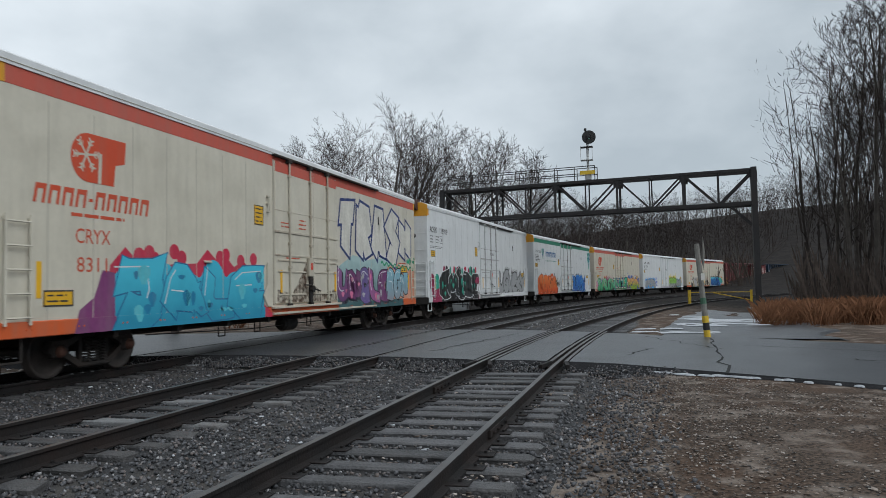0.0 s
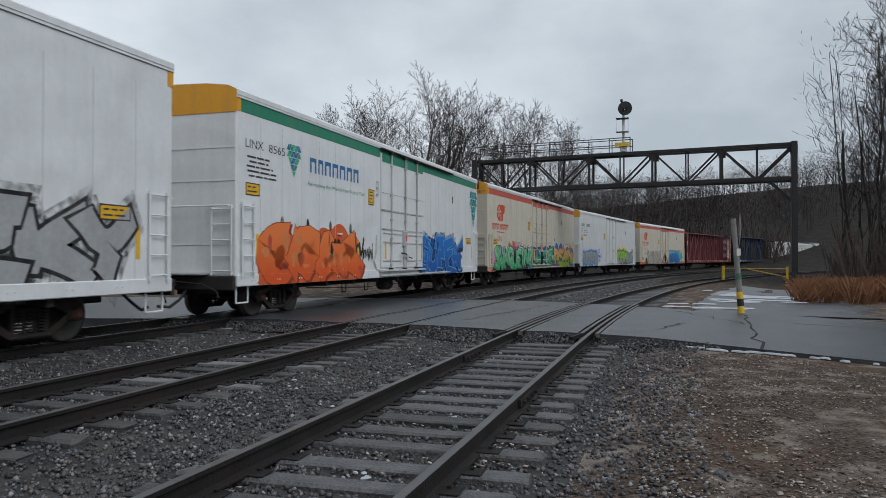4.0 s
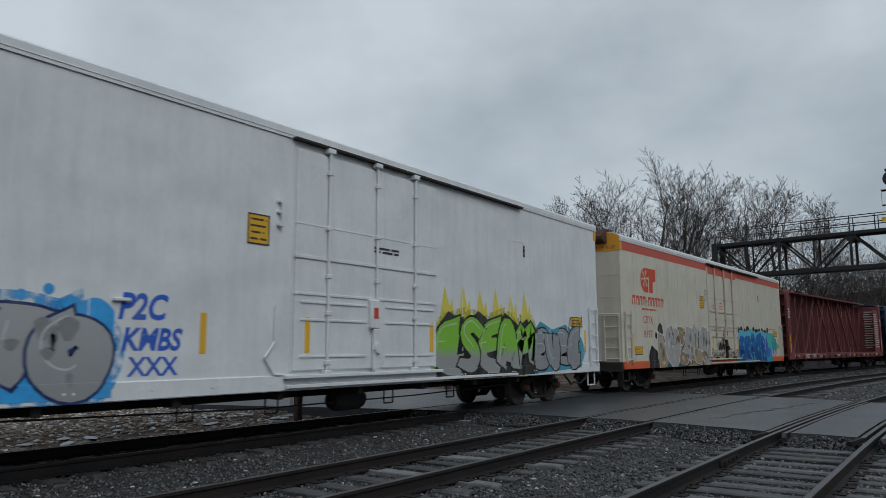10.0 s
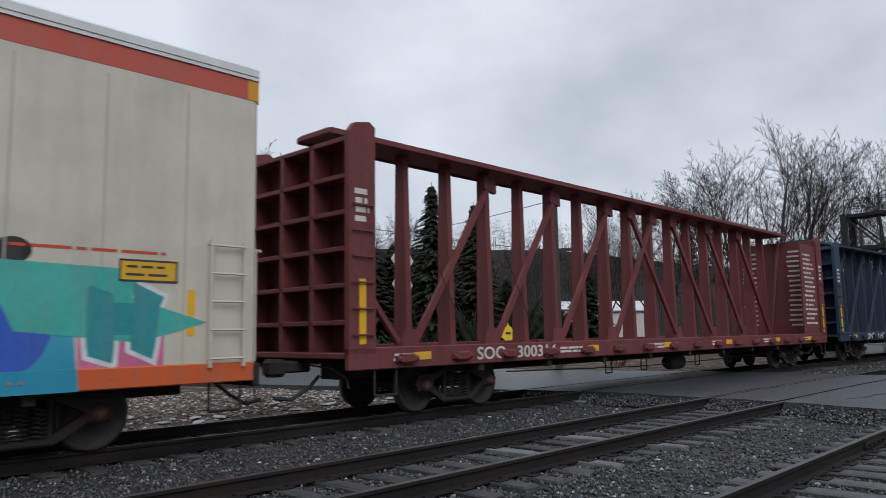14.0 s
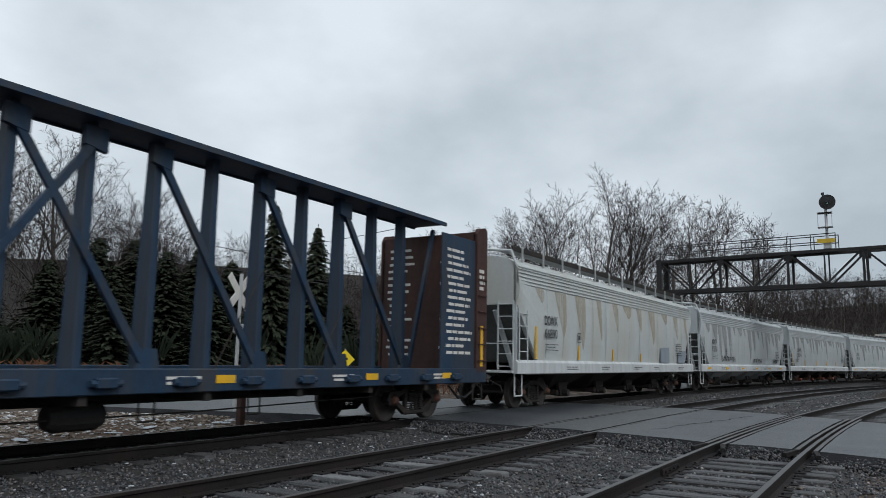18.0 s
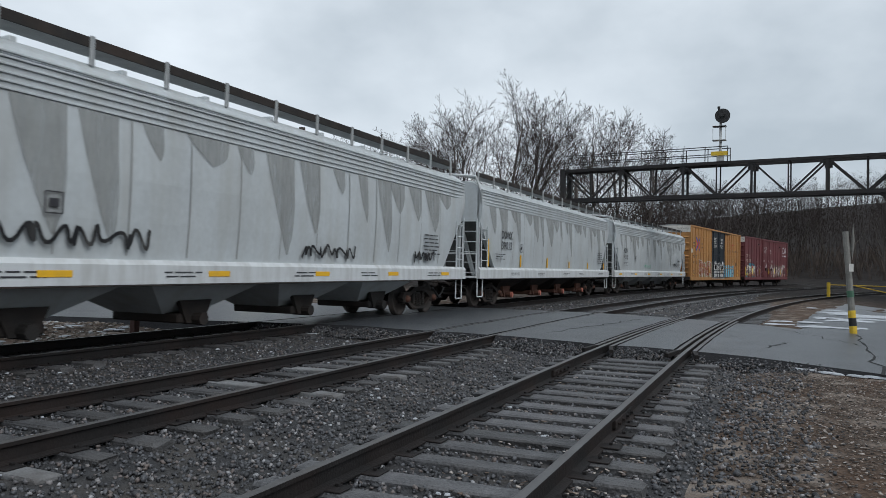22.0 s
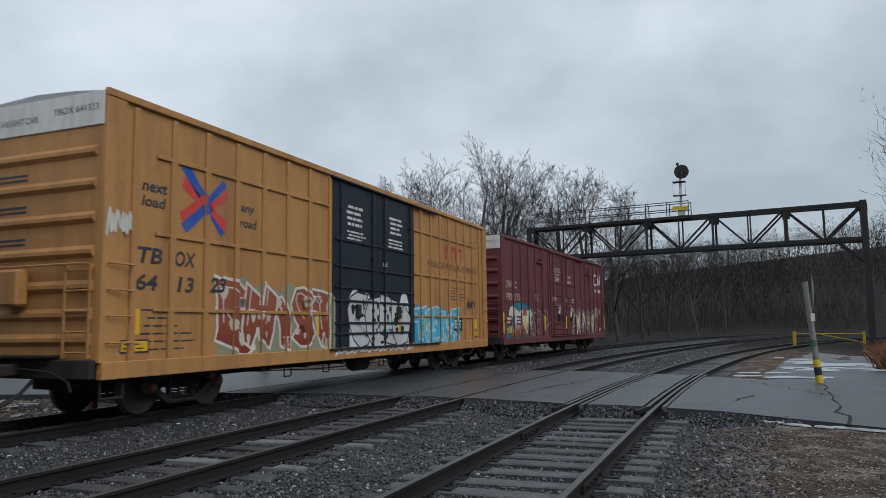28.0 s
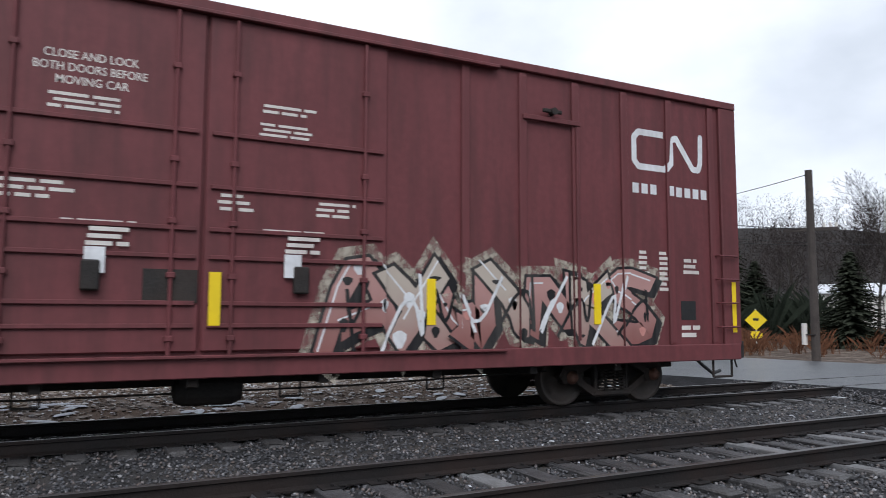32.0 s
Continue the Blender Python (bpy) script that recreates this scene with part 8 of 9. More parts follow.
    field(br, [(-8.8, 1.0), (-8.7, 1.7), (-8.5, 2.3), (-7.9, 2.52), (-6.8, 2.55), (-5.7, 2.4), (-5.2, 2.2), (-5.35, 1.7), (-5.2, 1.25), (-5.4, 1.0)], spray(0.015, 0.17, 0.24), 0.003, h, steps=steps)
    field(br, [(-9.4, 1.0), (-9.3, 1.7), (-8.8, 1.5), (-8.6, 1.0)], spray(0.03, 0.14, 0.30), 0.003, h, steps=steps)
    graffiti(br, "CBSUS", -8.45, -5.45, 1.02, 2.4, [fade((0.24, 0.075, 0.035), (0.60, 0.57, 0.48), 1.3, 1.75)], BLK, None, 61, x=h, edge=0.035, steps=steps, fat=0.23, soft=2, shine=WHT, drops=[spray(0.5, 0.46, 0.38)])
    for a, b, c, d, col in ((-8.95, -8.2, 1.5, 1.95, BOXBROWN), (-7.6, -6.95, 1.55, 1.95, BOXBROWN), (-6.7, -6.2, 1.95, 2.3, spray(0.40, 0.06, 0.04)), (-8.95, -8.3, 1.2, 1.42, spray(0.35, 0.34, 0.05))):
        s = Shape().add([(h + 0.018, a, c), (h + 0.018, b, c), (h + 0.018, b, d), (h + 0.018, a, d)], [(0, 1, 2, 3)])
        part("repaint_patch", drape(s.v, s.f, h, steps), col, br, "restencilled paint patch")
    bars(br, -8.9, -8.25, 1.6, 1.9, 2, LETTERWHITE, h + 0.021, 120)
    bars(br, -7.55, -7.0, 1.6, 1.9, 2, LETTERWHITE, h + 0.021, 121)
    scrawl = spray(0.42, 0.36, 0.38)
    for pts in ([(-5.54, 1.48), (-5.47, 1.65), (-5.24, 1.72), (-5.0, 1.6), (-4.91, 1.32), (-5.01, 1.09), (-5.28, 1.06), (-5.47, 1.21), (-5.54, 1.48)],
                [(-5.21, 1.77), (-5.13, 2.06), (-4.89, 2.18), (-4.69, 2.05), (-4.56, 1.82), (-4.61, 1.37)], [(-4.61, 1.37), (-4.53, 1.73), (-4.3, 1.87), (-4.13, 1.77), (-4.28, 1.13)],
                [(-4.69, 2.05), (-4.61, 2.32), (-4.24, 2.19), (-3.93, 2.06), (-4.19, 1.68)], [(-3.93, 2.06), (-3.75, 1.93), (-3.67, 1.56)],
                [(-3.75, 1.93), (-3.61, 2.29), (-3.24, 2.27), (-2.93, 2.16), (-2.96, 1.9)], [(-4.89, 1.2), (-4.74, 1.34), (-4.51, 1.31), (-4.42, 1.08)],
                [(-3.8, 1.19), (-3.59, 1.41), (-3.22, 1.44), (-2.56, 1.67)], [(-3.59, 1.37), (-3.16, 1.92), (-2.88, 1.8), (-2.87, 1.38)], [(-3.66, 1.13), (-3.3, 1.37), (-3.14, 1.25), (-3.17, 0.9)]):
        for _ in range(2):
            pts = [pts[0]] + [((1 - f) * a[0] + f * b[0], (1 - f) * a[1] + f * b[1]) for a, b in zip(pts, pts[1:]) for f in (0.25, 0.75)] + [pts[-1]]
        v, f = ribbon(pts, 0.02)
        part("graffiti_line", drape([(h + 0.006, b, c) for a, b, c in v], f, h, steps), scrawl, br, "pale sprayed line")
    graffiti(br, "AXWINKS", 1.75, 7.35, 0.95, 2.3, [fade((0.24, 0.10, 0.09), (0.42, 0.24, 0.22), 1.0, 1.9), fade((0.34, 0.20, 0.18), (0.46, 0.40, 0.34), 1.1, 1.9)], BLK, None, 67, x=h + 0.0, edge=0.045, steps=steps, drops=[spray(0.55, 0.25, 0.22), WHT, BLK], wild=2.0, fat=0.13, soft=1, fit=1.35, cast=BLK, haze=mist(0.50, 0.46, 0.38, 0.8), shine=WHT)
    for k in range(9):
        tag(br, 1.8 + 0.6 * k, 2.6 + 0.6 * k, 0.98, 2.2, (BLK, WHT)[k % 2], 140 + k, h + 0.012, 0.025, 1, steps)
    for y in (-6.37, -3.4, 0.2, 3.2, 6.2):
        patch(br, "reflector", y - 0.07, y + 0.07, 1.35, 2.0, SAFETYBRIGHT, "bright yellow reflector strip", h + (0.10 if -2.4 < y < 2.5 else 0.016))
    for y in (-9.35, 9.3):
        patch(br, "reflector", y - 0.05, y + 0.05, 1.2, 2.1, SAFETYBRIGHT, "bright yellow reflector strip", h + 0.06)
    sq = Shape()
    for a, b, c, d in ((-4.85, -4.5, 3.0, 3.03), (-4.85, -4.5, 2.68, 2.71), (-4.85, -4.82, 2.68, 3.03), (-4.53, -4.5, 2.68, 3.03), (-4.75, -4.6, 2.88, 2.92), (-4.70, -4.65, 2.77, 2.86)):
        sq.add([(x, a, c), (x, b, c), (x, b, d), (x, a, d)], [(0, 1, 2, 3)])
    part("stencil_box", sq, LETTERWHITE, br)
    for yc in (-4.2, 5.3):
        latch = part("hatch_frame", Shape().box(h + 0.04, h + 0.085, yc - 0.55, yc + 0.55, 4.52, 4.60, 0.01).box(h + 0.04, h + 0.075, yc + 0.47, yc + 0.53, 1.1, 4.52, 0.008), BOXBROWN, br, "hinge bar of a filled-in side hatch")
        part("latch", Shape().box(h + 0.08, h + 0.13, yc - 0.2, yc + 0.16, 4.66, 4.72, 0.01).tube((h + 0.04, yc, 4.69), (h + 0.15, yc, 4.69), 0.06, 8), STEELDARK, latch)
    bars(br, 7.1, 7.35, 1.9, 2.6, 8, LETTERWHITE, x, 150)
    bars(br, 7.55, 7.8, 1.9, 2.6, 8, LETTERWHITE, x, 151)
    bars(br, 8.1, 8.5, 2.2, 2.5, 3, LETTERWHITE, x, 152)
    patch(br, "label_panel", 8.05, 8.4, 1.42, 1.75, BLACKPAINT, "small framed data panel", h)
    bars(br, 8.0, 8.5, 1.1, 1.35, 2, LETTERWHITE, x, 153)


make_boxcars()


# ---- trees ----
def grow(rng, height, spread, bole=0.3, limbs=7, forest=False, deep=4):
    """A bare tree: a bole, rising limbs, branches that leave them by turns and fine twigs: (from, to, radius, radius, level)."""
    out = []
    up = Vector((0, 0, 1))

    def branch(p, way, length, r, level):
        q, d = Vector(p), Vector(way).normalized()
        n = (9, 8, 5, 2)[level]
        turn = rng.uniform(0, 6.28)
        kids = (limbs, 6 if forest else 9, 5 if forest else 6, 8)[level]
        left = [(k + rng.uniform(0.2, 0.9)) / kids for k in range(kids)]
        start = (bole, 0.16, 0.12, 0.1)[level]
        left = [start + (1 - start) * u for u in left]
        tip = 0.30 if level else 0.22
        for k in range(n):
            wob = (0.035 if forest else 0.05, 0.10, 0.14, 0.17)[level]
            d = (d + Vector((rng.gauss(0, wob), rng.gauss(0, wob), rng.gauss(0, wob * 0.5))) + up * (0.0, 0.06, 0.07, 0.06)[level]).normalized()
            e = q + d * (length / n)
            ra, rb = r * (1 - (1 - tip) * k / n), r * (1 - (1 - tip) * (k + 1) / n)
            out.append((q.copy(), e.copy(), ra, rb, level))
            while left and left[0] <= (k + 1) / n + 1e-6:
                u = left.pop(0)
                turn += 2.4 + rng.uniform(-0.5, 0.5)
                o = d.orthogonal().normalized()
                side = o * math.cos(turn) + d.cross(o) * math.sin(turn)
                lean = spread * rng.uniform(0.7, 1.25) * (1.0 if level else (1.15 - 0.5 * u))
                nd = d + side * lean + up * (0.1 if level else 0.0)
                m = q.lerp(e, min(max(u * n - k, 0), 1))
                if level == 0:
                    ln = height * (0.34 if forest else 0.50) * (1.15 - 0.62 * (u - bole) / (1 - bole)) * rng.uniform(0.8, 1.1)
                else:
                    ln = length * (0.56, 0.52, 0.50)[level - 1] * (1.15 - 0.55 * u) * rng.uniform(0.7, 1.2)
                rr = max((ra + rb) / 2 * (0.55 if level == 0 else 0.42), 0.006)
                if level + 1 < deep:
                    branch(m, nd, ln, rr, level + 1)
                else:
                    out.append((m, m + nd.normalized() * ln, rr, 0.003, deep))
            q = e

    branch((0, 0, 0), (0, 0, 1), height * (0.97 if forest else 0.80), height * (0.0080 if forest else 0.0125), 0)
    return out


def tree_meshes(seed, height, spread, bole, limbs, forest=False):
    rng = random.Random(seed)
    wood, twigs = Shape(), Shape()
    pieces = grow(rng, height, spread, bole, limbs, forest)
    k = height / max(e.z for _, e, *_ in pieces)
    for p, q, ra, rb, level in pieces:
        if level >= 4:
            # the last twigs taper to a point
            d = (q - p).normalized()
            o = d.orthogonal().normalized()
            a = rng.uniform(0, 6.28)
            u = (o * math.cos(a) + d.cross(o) * math.sin(a)) * 0.012
            twigs.add([p * k + u, p * k - u, q * k], [(0, 1, 2)])
            continue
        (wood if level < 2 else twigs).tube(p * k, q * k, max(ra, 0.011), (7, 5, 3, 3)[level], max(rb, 0.009), False)
    out = []
    for name, s, m in (("trunk", wood, BARK), ("crown", twigs, TWIG)):
        me = bpy.data.meshes.new(name)
        me.from_pydata(s.v, [], s.f)
        me.materials.append(m)
        out.append(me)
    return out


def make_tree(meshes, label):
    t = thing("bare_tree", label, "tree", "bare trees")
    part("trunk", meshes[0], None, t)
    part("crown", meshes[1], None, t, "fine bare twigs")
    return t


def polar(az, d, sink=0.0):
    x, y = d * math.sin(radians(az)), d * math.cos(radians(az))
    return x, y, ground_height(x, y) - sink


KINDS = [make_tree(tree_meshes(sd, 20, sp, bo, li), "broad bare winter tree with dense fine twigs") for sd, sp, bo, li in ((1, 0.85, 0.22, 10), (2, 0.75, 0.26, 10), (3, 0.95, 0.2, 10), (4, 0.82, 0.24, 11), (5, 0.95, 0.18, 9), (9, 0.8, 0.22, 10))]
SLIM = [make_tree(tree_meshes(sd, 20, sp, bo, li, True), "tall slim bare woodland tree with a straight trunk") for sd, sp, bo, li in ((21, 0.85, 0.28, 9), (22, 0.72, 0.36, 8), (23, 0.95, 0.24, 9), (24, 0.8, 0.4, 8))]
SPOTS = [(-26.8, 76, 16), (-25.0, 78, 19), (-23.6, 75, 20), (-21.6, 79, 19.5), (-19.6, 74, 21.5), (-18.0, 78, 22), (-16.4, 76, 19), (-14.6, 78, 18), (-12.6, 80, 20), (-10.4, 82, 20.2), (-8.6, 88, 19), (-6.8, 96, 16.5), (-5.0, 106, 16), (-3.0, 118, 16), (-1.0, 130, 16),
         (-66.5, 66, 20), (-64.5, 72, 20.5), (-61, 70, 19), (-58.4, 72, 18.5), (-56, 78, 16), (-52.5, 84, 15), (-49, 88, 14), (-70, 62, 18), (-74, 60, 17), (-79, 58, 18),
         (-68, 64, 20), (-65.5, 74, 21), (-63, 68, 21), (-59.5, 66, 20), (-57, 74, 19), (-54, 76, 17), (-51, 80, 17), (-47, 84, 16), (-44, 88, 15),
         (-33.5, 84, 13), (-31.5, 66, 12.5), (-30.0, 78, 16), (-28.6, 70, 15), (-37.5, 92, 12), (-36, 70, 11),
         (14.2, 54, 19), (13.4, 66, 18.5), (14.6, 58, 21), (15.6, 52, 21), (16.5, 54, 21), (19, 50, 20), (22, 56, 21), (26, 52, 20), (30, 60, 20), (13.8, 74, 20), (17.5, 76, 21), (20.5, 64, 21)]
WOODLAND = [(13.4, 57, 16), (15.0, 62, 19.5), (16.8, 56, 20.5), (18.4, 66, 22), (19.8, 52, 20.5), (22.6, 60, 22), (24.5, 54, 21), (28.5, 58, 21)]
# a line of trees behind the bend
SPOTS += [(az, 150 + 4 * ((k * 7) % 5), 13 + (k * 5) % 4) for k, az in enumerate([-10.5, -8.6, -6.9, -5.2, -3.3, -1.6, 0.2, 1.7, 3.4, 5.2, 6.8, 8.2])]
rng_t = random.Random(12)


def plant(kinds, spots):
    for k, (az, d, tall) in enumerate(spots):
        x, y, z = polar(az, d, 0.1)
        f = tall / 20
        m = Matrix.LocRotScale((x, y, z), Euler((0, 0, rng_t.uniform(0, 6.28))), None)
        ob = kinds[k] if k < len(kinds) else copy_thing(kinds[rng_t.randrange(len(kinds))], m)
        ob.matrix_world = m
        ob.scale = (f * rng_t.uniform(0.95, 1.2), f * rng_t.uniform(0.95, 1.2), f)


plant(KINDS, [q for q in SPOTS if q[0] < 11 or q[0] > 25])
plant(SLIM, [q for q in SPOTS if 11 <= q[0] <= 25] + WOODLAND)


def make_spruce():
    rng = random.Random(4)
    trunk, fans = Shape().tube((0, 0, 0), (0, 0, 15), 0.22, 8, 0.03), Shape()
    for k in range(64):
        z = 1.2 + 13.6 * k / 64
        reach = (15.2 - z) ** 0.85 * 0.40 + 0.12
        for _ in range(12):
            a = rng.uniform(0, 6.28)
            r = reach * rng.uniform(0.6, 1.12)
            drop = 0.25 * r
            for q in range(6):
                u0, u1 = q / 6, (q + 1.3) / 6
                w = 0.30 * (1 - u0) * (0.5 + r * 0.25) + 0.05
                c, s = math.cos(a), math.sin(a)
                p0, p1 = Vector((r * u0 * c, r * u0 * s, z - drop * u0)), Vector((r * u1 * c, r * u1 * s, z - drop * u1 - rng.uniform(0, 0.14)))
                side = Vector((-s, c, rng.uniform(-0.5, 0.5))) * w * rng.uniform(0.6, 1.3)
                fans.add([p0 - side * 0.4, p1 - side, p1 + Vector((0, 0, -0.1)), p1 + side, p0 + side * 0.4], [(0, 1, 2), (0, 2, 4), (4, 2, 3)])
    t = thing("spruce_tree", "dark green spruce tree beside the woods", "tree", "spruces")
    part("trunk", trunk, BARK, t)
    part("crown", fans, NEEDLE, t, "drooping dark needle boughs")
    return t


first = make_spruce()
for k, (az, d, tall) in enumerate([(-44.8, 62, 14.6), (-41.5, 64, 13.2), (-33.0, 46, 5.5), (-57.0, 62, 10.8), (-54.6, 66, 11.4), (-52.4, 60, 9.8), (-50.2, 64, 10.8), (-47.8, 66, 10.0), (-60.0, 64, 9.0), (-39, 72, 7), (-63.5, 68, 8), (-49.0, 56, 7.5), (-55.8, 56, 8.0)]):
    x, y, z = polar(az, d, 0.1)
    m = Matrix.LocRotScale((x, y, z), Euler((0, 0, k * 1.3)), None)
    ob = first if k == 0 else copy_thing(first, m)
    ob.matrix_world = m
    f = tall / 15
    ob.scale = (f * (1.0 if k < 2 else 1.6), f * (1.0 if k < 2 else 1.6), f)


def build_woods(name, label, count, lo, hi, near, far, tall, thick, fine, pieces, seed):
    """Bare woods: thin stems and twigs as slivers, with a clear strip along the tracks."""
    rng = np.random.default_rng(seed)
    base = []
    for p, q, ra, rb, level in grow(random.Random(8 + seed), tall, 0.75, 0.3, 8, True, 3):
        base.append((*p, *q, max(ra * 0.8, thick if level < 1 else fine), max(rb * 0.8, fine * 0.6)))
    base = np.array(base)
    if len(base) > pieces:
        base = base[np.r_[np.arange(12), rng.choice(np.arange(12, len(base)), pieces - 12, replace=False)]]
    base[:, :6] *= tall / base[:, 5].max()
    spots = []
    while len(spots) < count:
        az, d = rng.uniform(lo, hi), near + (far - near) * rng.uniform() ** 0.8
        x, y = d * math.sin(radians(az)), d * math.cos(radians(az))
        tx = track_x("main", min(y, 320)) if y > 0 else -10.8
        if abs(x - tx) < 12 and y > 0 or (x < tx and d < 95) or (x > tx and x - track_x("siding", min(y, 150)) < 7.5) or (x > -10 and y < 50):
            continue
        spots.append((x, y, ground_height(x, y), rng.uniform(0.6, 1.15), rng.uniform(0, 6.28)))
    V, F = [], []
    n = len(base)
    quad = np.arange(n * 4).reshape(n, 4)
    for i, (x, y, z, f, a) in enumerate(spots):
        c, s = math.cos(a), math.sin(a)
        rot = np.array([[c, -s, 0], [s, c, 0], [0, 0, 1]])
        p, q = base[:, :3] @ rot.T * f, base[:, 3:6] @ rot.T * f
        side = np.cross(q - p, rng.normal(size=q.shape))
        side /= np.linalg.norm(side, axis=1, keepdims=True) + 1e-9
        at = np.array([x, y, z - 0.2])
        V.append(np.stack([p - side * base[:, 6:7], p + side * base[:, 6:7], q + side * base[:, 7:8], q - side * base[:, 7:8]], 1).reshape(-1, 3) + at)
        F.append(quad + i * n * 4)
    V, F = np.concatenate(V), np.concatenate(F)
    me = bpy.data.meshes.new(name)
    me.vertices.add(len(V))
    me.vertices.foreach_set("co", V.ravel())
    me.loops.add(F.size)
    me.loops.foreach_set("vertex_index", F.ravel())
    me.polygons.add(len(F))
    me.polygons.foreach_set("loop_start", np.arange(len(F)) * 4)
    me.update(calc_edges=True)
    me.materials.append(WOODS)
    tagged(new(name, me), label, "woods", "", "stuff")


build_woods("far_woods", "bare grey-brown woods covering the far ridge", 3600, -105, 42, 95, 425, 14, 0.08, 0.06, 52, 21)
build_woods("bend_woods", "thin bare trees on the slope beyond the bend", 1500, -16, 14, 130, 425, 13, 0.07, 0.05, 48, 22)
build_woods("verge_woods", "slim bare saplings and trunks beside the lot", 180, 10.5, 34, 50, 100, 18, 0.05, 0.017, 150, 23)


def slivers(name, spots, material, label, tall, wide, lean, blades, seed, kind="stuff"):
    """Dead grass or brush as many thin blades."""
    rng = np.random.default_rng(seed)
    V, F, k = [], [], 0
    for x, y, z, f in spots:
        for _ in range(blades):
            a, l = rng.uniform(0, 6.28), tall * f * rng.uniform(0.5, 1.1)
            bx, by = x + rng.normal(0, 0.14), y + rng.normal(0, 0.14)
            dx, dy = lean * l * rng.normal(), lean * l * rng.normal()
            w = wide * rng.uniform(0.6, 1.4)
            V += [(bx - w * math.cos(a), by - w * math.sin(a), z), (bx + w * math.cos(a), by + w * math.sin(a), z), (bx + 0.6 * dx, by + 0.6 * dy, z + 0.7 * l), (bx + dx, by + dy, z + 0.9 * l)]
            F += [(k, k + 1, k + 2), (k + 2, k + 1, k + 3)]
            k += 4
    me = bpy.data.meshes.new(name)
    me.from_pydata(V, [], F)
    me.materials.append(material)
    return tagged(new(name, me), label, "grass", "", kind)


def build_brush():
    rng = random.Random(31)
    spots = []
    while len(spots) < 520:
        az, d = rng.uniform(8.6, 34), rng.uniform(26, 46)
        x, y, z = polar(az, d)
        if y < along(FAR_EDGE, min(x, 26)) + 1.2 or d < 27.5 + 0.25 * abs(az - 10):
            continue
        spots.append((x, y, z, rng.uniform(0.7, 1.2)))
    slivers("tall_dead_grass", spots, GRASS, "tall russet dead grass beside the lot", 0.95, 0.012, 0.32, 26, 3)
    spots = []
    for _ in range(420):
        az, d = rng.uniform(-86, -30), rng.uniform(34, 60)
        x, y, z = polar(az, d)
        spots.append((x, y, z, rng.uniform(0.6, 1.3)))
    slivers("brown_brush", spots, LEAF, "brown winter brush along the far road", 1.0, 0.02, 0.4, 16, 4)
    shrub = mat("evergreen_shrub_leaves", (0.020, 0.026, 0.018), 0.8, 0.0, var=0.5, scale=1, fine=10, bump=0, spec=0.1)
    brush = mat("brown_saplings", (0.075, 0.060, 0.052), 0.9, 0.0, var=0.35, scale=0.4, fine=6, bump=0, spec=0.1)
    for lo, hi, near, far, count, leafy, tall, wide, lean, blades in ((10.6, 36, 45, 70, 800, brush, 3.6, 0.010, 0.14, 4), (-84, -34, 56, 90, 520, shrub, 3.4, 0.05, 0.35, 22), (-26, 8, 135, 175, 900, brush, 4.6, 0.02, 0.14, 5)):
        spots = []
        for _ in range(count):
            az, d = rng.uniform(lo, hi), rng.uniform(near, far)
            x, y, z = polar(az, d)
            spots.append((x, y, z, rng.uniform(0.4, 1.3)))
        slivers("undergrowth", spots, leafy, "dark tangled undergrowth below the trees", tall, wide, lean, blades, count)


build_brush()


